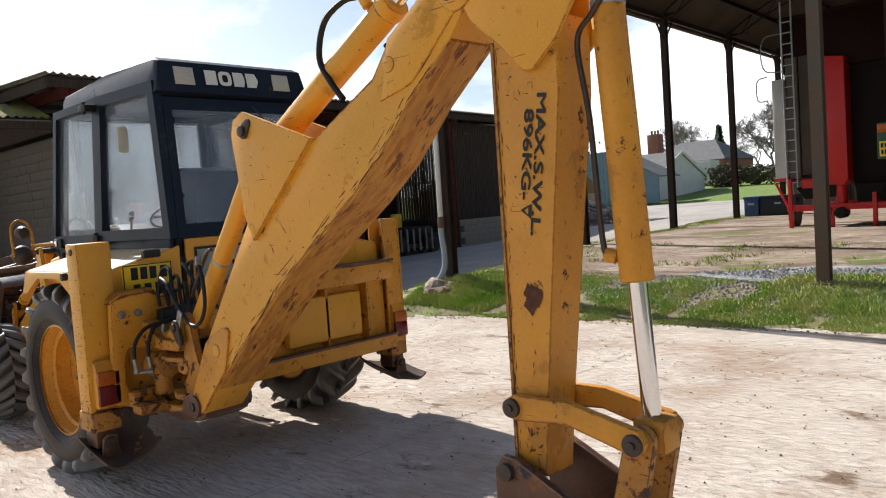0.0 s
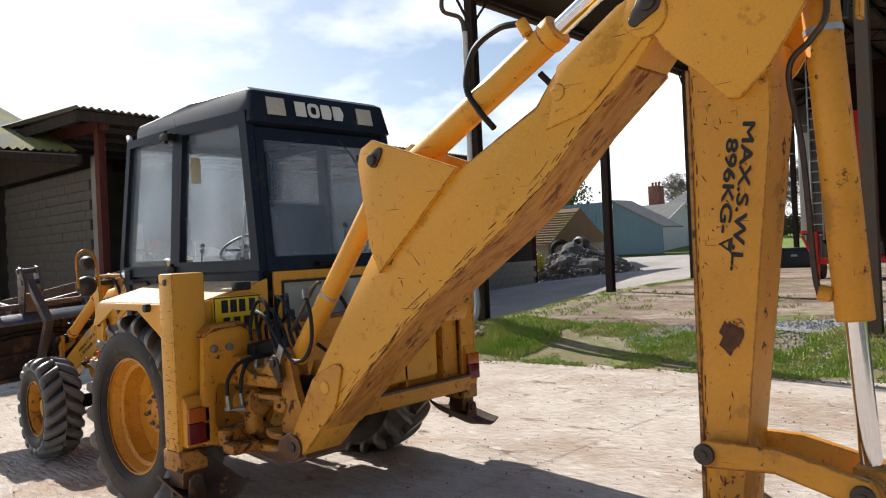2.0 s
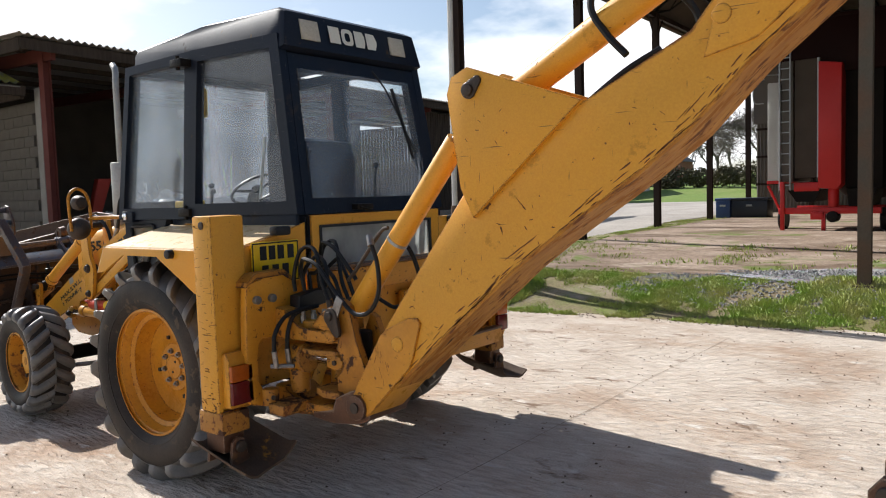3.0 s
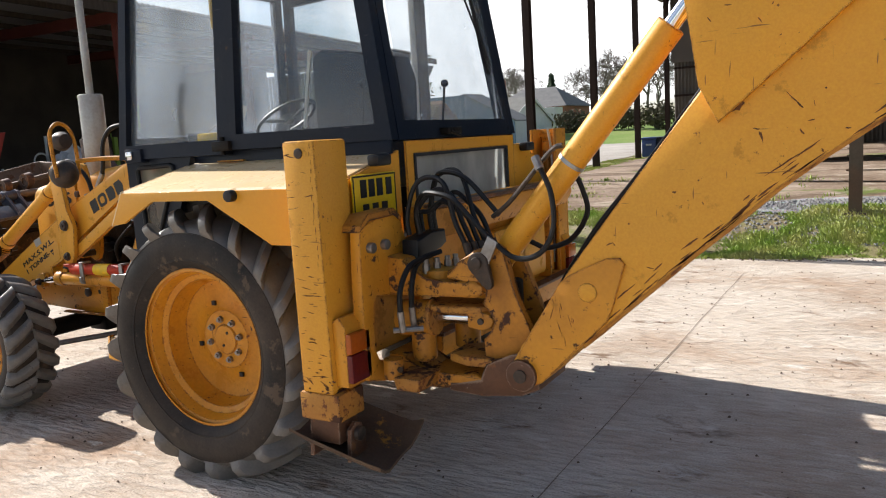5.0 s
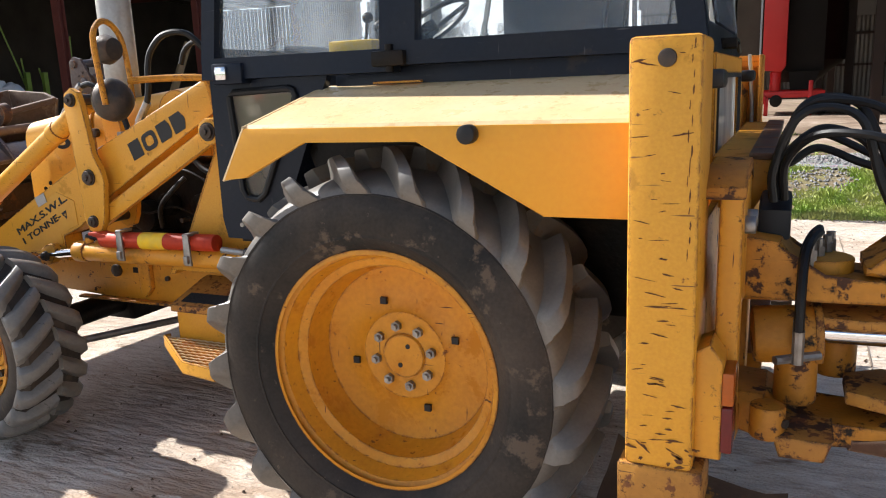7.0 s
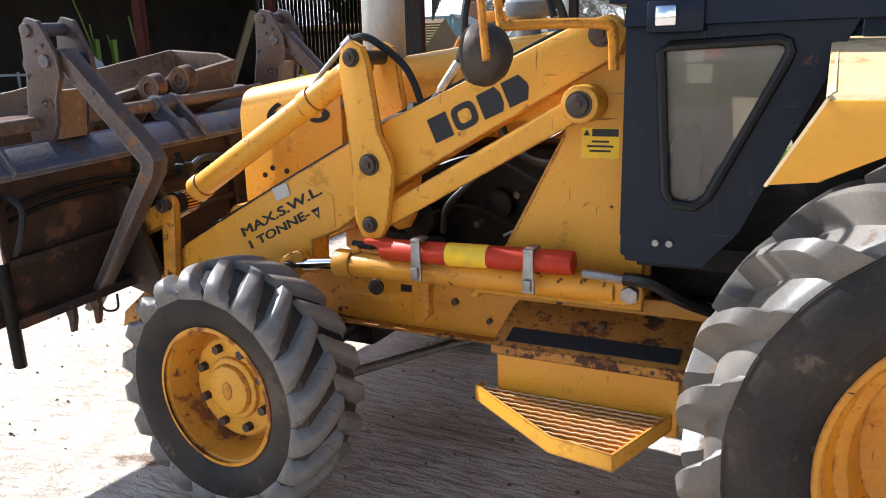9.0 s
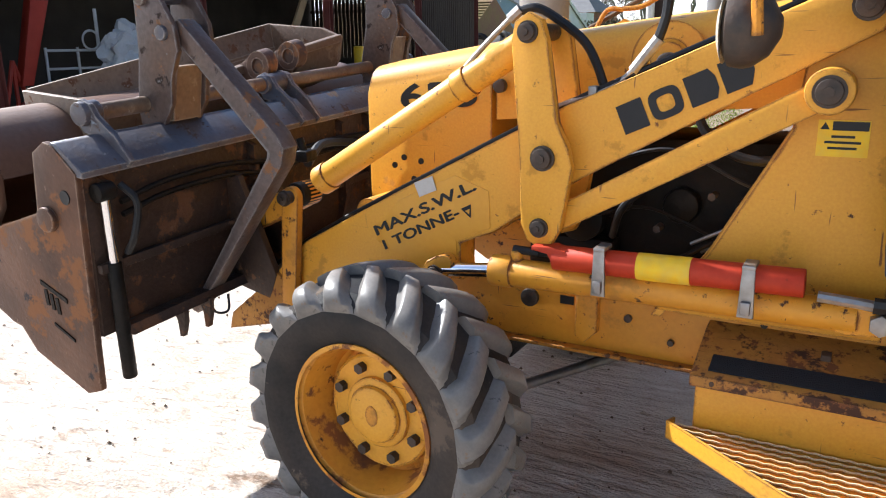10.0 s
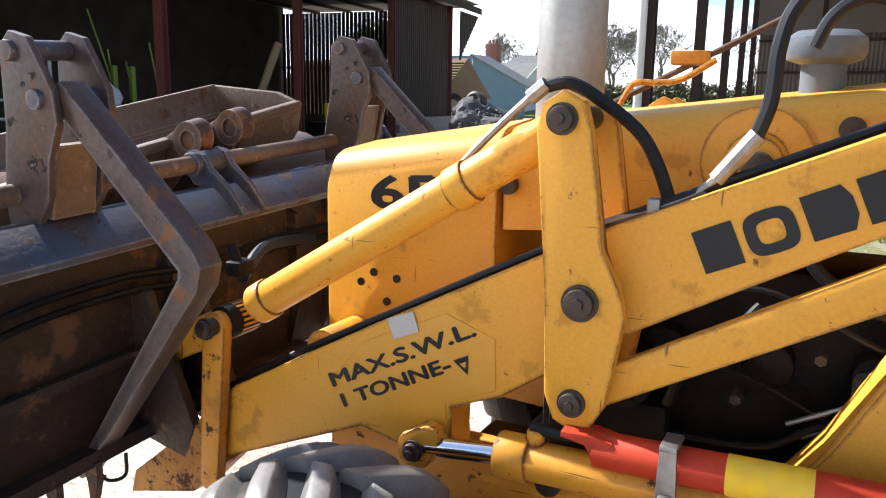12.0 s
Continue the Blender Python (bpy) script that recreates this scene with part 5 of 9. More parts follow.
    part("tail_lamp_red", box(0.993, sp(-1.15, -1.02)[0], 0.62, 1.02, sp(-1.15, -1.02)[1], 0.735, 0.006), lens_red, st, "red tail lamp lens")
    part("tail_lamp_amber", box(0.993, sp(-1.15, -1.02)[0], 0.738, 1.02, sp(-1.15, -1.02)[1], 0.82, 0.006), lens_amber, st, "amber indicator lens")
part("upper_frame_beam", slab([(0.90, 1.10), (1.02, 1.10), (1.06, 1.17), (1.06, 1.24), (1.0, 1.255), (0.90, 1.255)], -0.52, far(-1.0), 0.006), paint_worn, loader, "yellow slide rail across the back")
part("upper_rail_strip", box(1.0, -0.52, 1.245, 1.07, far(-1.0), 1.265, 0.003), bucket_rust, loader)
part("lower_frame_beam", slab([(0.90, 0.55), (1.04, 0.55), (1.06, 0.60), (1.06, 0.66), (0.90, 0.66)], -0.52, far(-1.0), 0.006), paint_worn, loader)
part("lower_rail_strip", box(1.0, -0.52, 0.655, 1.07, far(-1.0), 0.672, 0.003), bucket_rust, loader)
part("frame_back_plate", box(0.90, -1.0, 0.66, 0.92, far(-1.0), 1.12), paint_worn, loader)
for y0 in (0.55, 0.95):
    part("frame_stiffener", box(0.92, y0, 0.66, 1.0, y0 + 0.02, 1.1), paint_worn, loader)
part("oil_tank", box(0.93, 0.2, 0.70, 1.0, 0.9, 1.05, 0.03), paint, loader)

# carriage: a cast C-shaped frame that slides on the rails
def ring_plate(outer, hole, d0, d1, bevel=0.0):
    """A plate across x with a window in it: outer and hole are (y, z) loops of the same length, matched corner to corner."""
    bm = bmesh.new()
    n = len(outer)
    loops = [[bm.verts.new((d, p[0], p[1])) for p in ring] for d in (d0, d1) for ring in (outer, hole)]
    for k in range(n):
        q = (k + 1) % n
        bm.faces.new((loops[0][k], loops[0][q], loops[1][q], loops[1][k]))
        f = bm.faces.new((loops[2][k], loops[2][q], loops[3][q], loops[3][k]))
        bm.faces.new((loops[0][k], loops[0][q], loops[2][q], loops[2][k]))
        bm.faces.new((loops[1][k], loops[1][q], loops[3][q], loops[3][k]))
    bmesh.ops.recalc_face_normals(bm, faces=bm.faces)
    if bevel:
        es = [e for e in bm.edges if len(e.link_faces) == 2 and e.calc_face_angle() > 0.9]
        bmesh.ops.bevel(bm, geom=es, offset=bevel, segments=2, affect="EDGES", profile=0.5)
    return bm


outer = [(-1.06, 0.66), (-1.05, 1.0), (-1.04, 1.17), (-1.035, 1.225), (-0.80, 1.275), (-0.735, 1.22), (-0.70, 1.12), (-0.62, 0.98), (-0.50, 0.93), (-0.50, 0.70), (-0.58, 0.56), (-0.72, 0.525), (-0.92, 0.565), (-1.04, 0.60)]
hole = [(-0.985, 0.72), (-0.98, 0.85), (-0.97, 0.905), (-0.95, 0.935), (-0.90, 0.925), (-0.80, 0.91), (-0.72, 0.90), (-0.66, 0.89), (-0.60, 0.87), (-0.60, 0.70), (-0.64, 0.63), (-0.74, 0.605), (-0.88, 0.64), (-0.96, 0.67)]
part("carriage_plate", ring_plate(outer, hole, 0.965, 1.02, 0.010), paint_worn, loader, "yellow cast carriage frame")
part("carriage_cap", slab([(-1.04, 1.205), (-1.035, 1.232), (-0.98, 1.275), (-0.79, 1.28), (-0.735, 1.235), (-0.745, 1.215), (-0.80, 1.255), (-0.975, 1.25)], 0.93, 1.024, 0.005, axis="x"), paint_grimy, loader)
for y0 in (-0.983, -0.884):
    part("carriage_bolt", rod((1.015, y0, 1.138), (1.045, y0, 1.138), 0.022, seg=12, bevel=0.004), steel, loader)
part("upper_yoke", slab([(0.99, 0.915), (0.99, 1.09), (1.10, 1.075), (1.13, 1.03), (1.20, 0.985), (1.30, 0.985), (1.42, 0.995), (1.455, 0.975), (1.455, 0.945), (1.42, 0.925), (1.20, 0.925)], -0.86, -0.66, 0.012), paint_grimy, loader)
part("upper_yoke_lip", slab([(1.15, -0.84), (1.30, -0.86), (1.43, -0.83), (1.47, -0.77), (1.43, -0.68), (1.15, -0.66)], 0.855, 0.885, 0.008, axis="z"), paint_bad, loader)
part("lower_yoke", slab([(0.99, 0.56), (0.99, 0.67), (1.08, 0.665), (1.16, 0.60), (1.28, 0.605), (1.40, 0.615), (1.435, 0.60), (1.435, 0.57), (1.40, 0.555), (1.30, 0.56), (1.18, 0.535), (1.08, 0.535)], -0.86, -0.66, 0.012), paint_grimy, loader)
part("pin_lug", slab([(1.10, 0.62), (1.24, 0.62), (1.22, 0.56), (1.12, 0.56)], -1.01, -0.84, 0.015), paint_bad, loader)
part("swing_ram", rod((1.04, -0.82, 0.815), (1.20, -0.80, 0.825), 0.075, seg=28, bevel=0.012), paint_grimy, loader, "greasy yellow swing ram")
part("ram_flange", rod((1.185, -0.80, 0.825), (1.205, -0.798, 0.826), 0.082, seg=10, bevel=0.004), paint_bad, loader)
part("ram_trunnion", rod((1.15, -0.82, 0.645), (1.15, -0.82, 0.77), 0.052, seg=24, bevel=0.008), paint_grimy, loader)
part("ram_trunnion", rod((1.25, -0.62, 0.66), (1.25, -0.62, 0.78), 0.055, seg=24, bevel=0.008), paint_grimy, loader)
part("lock_boss", rod((1.09, -0.97, 0.60), (1.09, -0.97, 0.685), 0.042, seg=20, bevel=0.006), paint_grimy, loader)
part("lock_bolt", rod((1.125, -0.985, 0.645), (1.135, -0.99, 0.645), 0.012, seg=8), pin_steel, loader)
part("swing_rod", rod((1.19, -0.785, 0.826), (1.38, -0.78, 0.829), 0.029, seg=18), chrome, loader, "bright chrome rod")
part("swing_rod", rod((1.19, -0.63, 0.826), (1.40, -0.66, 0.829), 0.026, seg=18), chrome, loader, "bright chrome rod")
part("swing_rod_eye", slab([(1.365, 0.798), (1.365, 0.862), (1.43, 0.868), (1.47, 0.855), (1.485, 0.828), (1.47, 0.80), (1.43, 0.787)], -0.835, -0.735, 0.012), paint_grimy, loader)
part("rod_eye_pin", rod((1.43, -0.845, 0.828), (1.43, -0.833, 0.828), 0.013, seg=10), pin_steel, loader)
# post: a tapering frame from the yokes to the boom foot
post = [(1.44, 1.06), (1.49, 1.15), (1.54, 1.12), (1.575, 0.95), (1.655, 0.775), (1.61, 0.70), (1.55, 0.66), (1.44, 0.655), (1.435, 0.755), (1.475, 0.785), (1.495, 0.83), (1.47, 0.875), (1.435, 0.90), (1.46, 0.93), (1.465, 0.99)]
part("swing_post_cheek", slab(post, -0.83, -0.79, 0.006), paint_grimy, loader, "yellow post cheek spotted with rust")
part("swing_post_cheek", slab([(1.44, 0.92), (1.51, 1.06), (1.545, 1.04), (1.655, 0.74), (1.58, 0.66), (1.44, 0.66)], -0.65, -0.61, 0.006), paint_grimy, loader)
part("swing_post_core", rod((1.50, -0.72, 0.56), (1.50, -0.72, 0.98), 0.062, seg=24, bevel=0.008), black_iron, loader)
part("foot_casting", slab([(1.28, 0.535), (1.28, 0.575), (1.44, 0.585), (1.45, 0.67), (1.57, 0.70), (1.64, 0.735), (1.69, 0.66), (1.68, 0.58), (1.60, 0.545), (1.43, 0.525)], -0.862, -0.58, 0.012), bucket_rust, loader, "rust-brown boom foot casting")
part("casting_ear", slab([(1.27, -0.82), (1.36, -0.86), (1.48, -0.86), (1.48, -0.62), (1.36, -0.62), (1.27, -0.68)], 0.645, 0.685, 0.008, axis="z"), paint_bad, loader)
bm = rod((1.617, -0.895, 0.64), (1.617, -0.55, 0.64), 0.062, seg=28, bevel=0.005)
part("boom_foot_pin", bm, bucket_rust, loader)
part("pin_keeper", rod((1.617, -0.903, 0.64), (1.617, -0.895, 0.64), 0.026, seg=16), pin_steel, loader)
part("ram_anchor_wing", slab([(1.29, 1.02), (1.36, 1.06), (1.42, 1.115), (1.47, 1.09), (1.48, 0.985), (1.40, 0.985), (1.29, 0.995)], -0.85, -0.66, 0.012), paint_grimy, loader)
part("ram_anchor", round_plate([(1.448, 1.065, 0.046), (1.487, 0.985, 0.020)], -0.875, -0.852, bevel=0.006), pin_steel, loader)
part("anchor_bolt", rod((1.445, -0.888, 1.07), (1.445, -0.872, 1.07), 0.024, seg=14, bevel=0.005), pin_steel, loader)
part("anchor_strap", slab([(1.45, 1.09), (1.495, 1.175), (1.535, 1.15), (1.49, 1.06)], -0.868, -0.858, 0.002), steel, loader, "bare steel strap")
# manifold and hoses
bm = slab([(-0.78, 1.065), (-0.775, 1.14), (-0.66, 1.155), (-0.54, 1.16), (-0.53, 1.10), (-0.58, 1.08), (-0.70, 1.06)], 1.04, 1.12, 0.008, axis="x")
part("valve_block", bm, ink, loader, "black hydraulic hose manifold")
for y0 in (-0.68, -0.61):
    part("block_bolt", rod((1.108, y0, 1.10), (1.116, y0, 1.10), 0.009, seg=8), steel, loader)
for k, (x0, y0) in enumerate(((1.17, -0.80), (1.19, -0.745), (1.21, -0.69), (1.22, -0.64))):
    bm = rod((x0, y0, 1.005), (x0, y0, 1.045), 0.016, seg=6)
    rod((x0, y0, 1.04), (x0, y0, 1.065), 0.012, seg=10, bm=bm)
    part("hose_union", bm, steel, loader)
part("union_pot", rod((1.20, -0.74, 0.96), (1.20, -0.74, 1.02), 0.075, bevel=0.006), paint_worn, loader)
HR = 0.0108
for k in range(5):
    x0, y0 = 1.075 + 0.012 * (k % 2), -0.765 + 0.055 * k
    h = (1.40, 1.345, 1.29, 1.42, 1.32)[k]
    e = Vector((1.365 + 0.012 * k, -0.79 + 0.035 * k, 1.105))
    run = [(x0, y0, 1.16), (x0 - 0.005, y0, 1.24), (x0 + 0.035, y0 + 0.005, h - 0.04), (x0 + 0.10, y0 + 0.01, h), (x0 + 0.19, (y0 + e.y) / 2, h - 0.03), (e.x - 0.055, e.y, 1.23), (e.x - 0.02, e.y, 1.15), tuple(e)]
    part("hydraulic_hose", tube(run, HR, seg=8), hose_rubber, loader)
    part("hose_end", rod(e + Vector((-0.008, 0, 0.03)), e + Vector((0.012, 0, -0.04)), 0.0165, seg=10), pin_steel, loader)
part("hydraulic_hose", tube([(1.09, -0.58, 1.16), (1.09, -0.59, 1.28), (1.13, -0.62, 1.38), (1.20, -0.66, 1.415), (1.32, -0.70, 1.39), (1.42, -0.70, 1.29), (1.467, -0.70, 1.235)], HR), hose_rubber, loader)
part("hydraulic_hose", tube([(1.10, -0.72, 1.16), (1.10, -0.74, 1.26), (1.16, -0.78, 1.33), (1.25, -0.83, 1.34), (1.34, -0.845, 1.315), (1.42, -0.85, 1.24), (1.50, -0.85, 1.16), (1.60, -0.85, 1.09), (1.70, -0.85, 1.11), (1.755, -0.845, 1.20), (1.75, -0.84, 1.33), (1.705, -0.83, 1.43), (1.69, -0.82, 1.455)], HR), hose_rubber, loader, "black hose looped round the ram")
part("hydraulic_hose", tube([(1.48, -0.62, 1.16), (1.57, -0.60, 1.11), (1.63, -0.59, 1.09), (1.73, -0.59, 1.13), (1.80, -0.60, 1.23), (1.79, -0.61, 1.32), (1.76, -0.63, 1.40), (1.72, -0.66, 1.46)], HR), hose_rubber, loader)
part("hose_elbow", rod((1.71, -0.835, 1.42), (1.685, -0.82, 1.465), 0.017, seg=10), steel, loader)
for k in range(2):
    part("hydraulic_hose", tube([(1.19, -0.76 + 0.05 * k, 1.085), (1.17, -0.82 + 0.05 * k, 1.075), (1.155, -0.91 + 0.06 * k, 1.05), (1.15, -0.975 + 0.085 * k, 0.97), (1.15, -0.985 + 0.085 * k, 0.88)], 0.0115), hose_rubber, loader)
    part("hose_end", rod((1.15, -0.985 + 0.085 * k, 0.885), (1.15, -0.975 + 0.085 * k, 0.80), 0.014, seg=10), steel, loader)
part("hose_union", rod((1.10, -0.97, 0.80), (1.20, -0.90, 0.80), 0.012, seg=8), steel, loader)

# ------------------------------------------------------------------ boom
BY0, BY1 = -0.865, -0.62
under = [(1.86, 0.77), (1.96, 0.86), (2.21, 1.077), (2.37, 1.208), (2.51, 1.330), (2.66, 1.44), (2.86, 1.575), (3.05, 1.70), (3.24, 1.845), (3.45, 2.06), (3.68, 2.25)]
boom = [(1.56, 0.66), (1.62, 0.76), (1.81, 1.04), (2.05, 1.35), (2.29, 1.66), (2.75, 1.93), (3.26, 2.17), (3.36, 2.31), (3.62, 2.47), (3.70, 2.50), (3.78, 2.46), (3.79, 2.38)] + under[::-1] + [(1.69, 0.61), (1.62, 0.57), (1.56, 0.60)]
bo = part("boom", slab(boom, BY0, BY1, 0.008), paint, loader, "yellow boom, paint scraped along its underside")
part("boom_underside", slab([(x + 0.004, z - 0.010) for x, z in under] + [(x, z + 0.006) for x, z in under[::-1]], BY0 + 0.004, BY1 - 0.004, 0.002), scraped, bo, "scraped and rusty underside strip")
bm = slab([(2.225, 2.065), (2.25, 2.135), (2.33, 2.168), (2.85, 1.985), (2.345, 1.55), (2.285, 1.67), (2.262, 1.84)], BY0 - 0.022, BY0 + 0.004, 0.004)
part("ram_bracket", bm, paint, bo, "triangular yellow bracket plate")
part("ram_bracket", slab([(2.225, 2.065), (2.25, 2.135), (2.33, 2.168), (2.85, 1.985), (2.345, 1.55), (2.285, 1.67), (2.262, 1.84)], BY1 - 0.004, BY1 + 0.022, 0.004), paint, bo)
bm = round_plate([(2.345, 2.072, 0.036), (2.385, 2.107, 0.020)], BY0 - 0.034, BY0 - 0.02)
rod((2.345, BY0 - 0.05, 2.072), (2.345, BY0 - 0.03, 2.072), 0.026, bm=bm, bevel=0.004)
part("bracket_pin", bm, pin_steel, bo)
bm = slab([(1.61, 0.73), (1.785, 1.008), (1.82, 1.035), (1.96, 1.10), (2.01, 1.103), (2.028, 1.08), (1.985, 0.94), (1.958, 0.868), (1.86, 0.778), (1.70, 0.618), (1.62, 0.585), (1.58, 0.61)], BY0 - 0.012, BY0 + 0.002, 0.003)
part("foot_doubler", bm, paint_worn, bo)
part("boss_disc", rod((1.89, BY0 - 0.016, 0.975), (1.89, BY0 - 0.010, 0.975), 0.036, seg=24, bevel=0.003), paint, bo)
part("boss_disc", rod((3.36, BY0 - 0.012, 2.213), (3.36, BY0 - 0.001, 2.213), 0.033, seg=24, bevel=0.003), paint, bo)
part("nose_doubler", slab([(3.30, 2.08), (3.36, 2.31), (3.62, 2.47), (3.70, 2.50), (3.78, 2.45), (3.74, 2.36), (3.52, 2.16), (3.47, 2.12)], BY0 - 0.008, BY0 + 0.002, 0.003), paint, bo)
rr = random.Random(77)
marks = [(2.40, 1.595, 0.055, 0.022, 30), (2.385, 1.62, 0.05, 0.010, 110), (2.57, 1.60, 0.09, 0.006, -48), (2.47, 1.50, 0.045, 0.008, -75), (2.20, 1.33, 0.02, 0.008, 10)]
for k in range(26):
    f = rr.random()
    x = 1.85 + 1.6 * f
    z = 0.98 + 1.13 * f + rr.uniform(-0.10, 0.12)
    marks.append((x, z, rr.uniform(0.006, 0.035), rr.uniform(0.003, 0.007), rr.uniform(-80, 60)))
for k in range(90):
    i = rr.randrange(len(under) - 1)
    f = rr.random()
    x, z = under[i][0] * (1 - f) + under[i + 1][0] * f, under[i][1] * (1 - f) + under[i + 1][1] * f
    up = rr.random() ** 3 * 0.05
    slope = math.degrees(math.atan2(under[i + 1][1] - under[i][1], under[i + 1][0] - under[i][0]))
    marks.append((x - up * 0.7, z + 0.007 + up * 0.7, rr.uniform(0.03, 0.13), rr.uniform(0.003, 0.008), slope + rr.uniform(-3, 3)))
chips(bo, marks, BY0 - 0.0012, 5)
chips(bo, [(2.30 + 0.30 * rr.random(), 1.80 + 0.22 * rr.random(), rr.uniform(0.006, 0.03), 0.004, rr.uniform(-60, 60)) for k in range(9)], BY0 - 0.0232, 6)
chips(bo, [(1.72 + 0.20 * rr.random(), 0.75 + 0.22 * rr.random(), rr.uniform(0.02, 0.07), 0.0025, rr.uniform(70, 110)) for k in range(14)], BY0 - 0.0132, 7)
# boom lift ram, from the swing post up to the bracket
a, b = Vector((1.50, -0.745, 1.08)), Vector((2.325, -0.745, 2.07))
k = (b - a).normalized()
bm = rod(a, a + k * 1.05, 0.052, seg=28, bevel=0.006)
part("boom_ram", bm, paint, loader, "yellow boom ram")
part("boom_ram_rod", rod(a + k * 1.03, b, 0.03, seg=20), chrome, loader)
bm = rod(a + k * 0.46, a + k * 0.475, 0.0545, seg=28)
part("ram_strap", bm, galv, loader)
part("ram_pipe", tube([a + k * 0.08 + Vector((-0.085, -0.01, 0.095)), a + k * 0.2 + Vector((-0.065, -0.04, 0.07)), a + k * 0.44 + Vector((-0.05, -0.05, 0.06)), a + k * 0.50 + Vector((-0.035, -0.05, 0.04))], 0.010), pin_steel, loader)
# dipper ram on top of the boom
a, b = Vector((2.42, -0.745, 2.02)), Vector((3.975, -0.745, 2.855))
k = (b - a).normalized()
bm = rod(a, a + k * 0.98, 0.062, seg=30, bevel=0.006)
rod(a + k * 0.93, a + k * 0.99, 0.068, seg=30, bm=bm, bevel=0.006)
part("dipper_ram", bm, paint, loader, "yellow dipper ram")
part("dipper_ram_rod", rod(a + k * 0.98, b, 0.036, seg=24), chrome, loader, "bright chrome rod")
c = a + k * 0.88
part("ram_port", rod(c + Vector((-0.02, -0.04, 0.05)), c + Vector((-0.05, -0.05, 0.11)), 0.024, bevel=0.004), paint, loader)
part("hydraulic_hose", tube([c + Vector((-0.05, -0.05, 0.10)), c + Vector((-0.16, -0.06, 0.10)), c + Vector((-0.29, -0.06, 0.04)), c + Vector((-0.34, -0.06, -0.10)), c + Vector((-0.28, -0.06, -0.21)), c + Vector((-0.20, -0.06, -0.30))], 0.014), hose_rubber, loader)
part("hydraulic_hose", tube([(3.15, -0.68, 2.35), (3.20, -0.66, 2.28), (3.22, -0.66, 2.18), (3.20, -0.68, 2.10)], 0.014), hose_rubber, loader)
part("boom_hose", tube([(1.64, -0.62, 0.80), (1.70, -0.62, 0.95), (1.78, -0.63, 1.07), (1.88, -0.645, 1.205), (2.03, -0.65, 1.38), (2.26, -0.65, 1.67)], 0.017), hose_rubber, loader)
part("boom_hose", tube([(2.75, -0.74, 1.95), (2.95, -0.74, 2.08), (3.1, -0.74, 2.15)], 0.016), hose_rubber, loader)

# ------------------------------------------------------------------ dipper, linkage and digging bucket
DY0, DY1 = -0.85, -0.645
head = [(3.74, 2.36), (3.79, 2.28), (3.895, 2.19), (3.998, 2.083), (4.036, 2.08), (4.135, 2.165), (4.25, 2.34), (4.315, 2.44), (4.325, 2.55), (4.05, 2.89), (3.985, 2.925), (3.93, 2.91), (3.90, 2.86)]
dip = new("dipper")
dip.parent = loader
tagged(dip, "yellow dipper arm with black load lettering")
bm = slab(head, DY0 - 0.018, DY0, 0.003)
part("head_plate", bm, paint, dip)
part("head_plate", slab(head, DY1 + 0.0, DY1 + 0.018, 0.003), paint, dip)
part("head_top_plate", slab([(4.06, 2.90), (4.345, 2.545), (4.335, 2.535), (4.05, 2.885)], DY0 - 0.03, DY1 + 0.03, 0.002), paint, dip)
part("head_back_plate", slab([(4.335, 2.545), (4.35, 2.545), (4.34, 2.30), (4.325, 2.30)], DY1 - 0.03, DY1 + 0.02), paint, dip)
bm = slab([(3.86, 2.25), (4.13, 2.25), (4.12, 2.0), (4.005, 0.98), (3.985, 0.70), (3.85, 0.68), (3.855, 0.95)], DY0, DY1, 0.01)
for v in bm.verts:
    if v.co.y > -0.75:
        v.co.y -= 0.05 * max(0, (2.25 - v.co.z) / 1.55)
part("dipper_arm", bm, paint_worn, dip)
part("front_edge_strip", slab([(3.853, 2.2), (3.867, 2.2), (3.862, 0.72), (3.848, 0.72)], DY0 - 0.004, DY1 - 0.02), paint_bad, dip)
for (x, z, r, dx, dz) in ((3.969, 2.85, 0.034, 0.0, -0.085), (4.272, 2.40, 0.05, -0.02, 0.085), (3.745, 2.452, 0.045, -0.055, -0.05)):
    bm = round_plate([(x, z, r), (x + dx, z + dz, r * 0.5)], DY0 - 0.034, DY0 - 0.018)
    rod((x, DY0 - 0.048, z), (x, DY0 - 0.03, z), r * 0.68, bm=bm, bevel=0.005)
    part("pivot_pin", bm, pin_steel, dip)
bm = rod((3.725, BY0 - 0.01, 2.42), (3.725, BY1 + 0.01, 2.42), 0.085, seg=28, bevel=0.006)
part("pivot_boss", bm, paint, dip)
DR, DU = Vector((-0.135, 0, -1)).normalized(), Vector((1, 0, -0.135)).normalized()
lettering("dipper_lettering", "MAX.S.W.L.", 0.07, basis((4.037, DY0 - 0.0025, 2.005), DR, DU), ink, dip, 0.475, 0.039, bold=0.0018)
lettering("dipper_lettering", "896KG-", 0.07, basis((3.982, DY0 - 0.0025, 1.96), DR, DU), ink, dip, 0.305, 0.039, bold=0.0018)
hook_sign("hook_mark", basis((3.942, DY0 - 0.0028, 1.648), DR, DU), 0.052, 0.046, ink, dip)
bm = bmesh.new()
rng = random.Random(5)
bm.faces.new([bm.verts.new((3.968 + (0.028 + 0.020 * rng.random()) * math.cos(t), DY0 - 0.0025, 1.322 + (0.034 + 0.032 * rng.random()) * math.sin(t))) for t in [2 * math.pi * i / 26 for i in range(26)]])
part("rust_patch", bm, surface("brown_rust_patch", DARKRUST, 0.9, bump=0.5, second=RUST, scale=40), dip, "brown patch of bare rust", smooth=0)
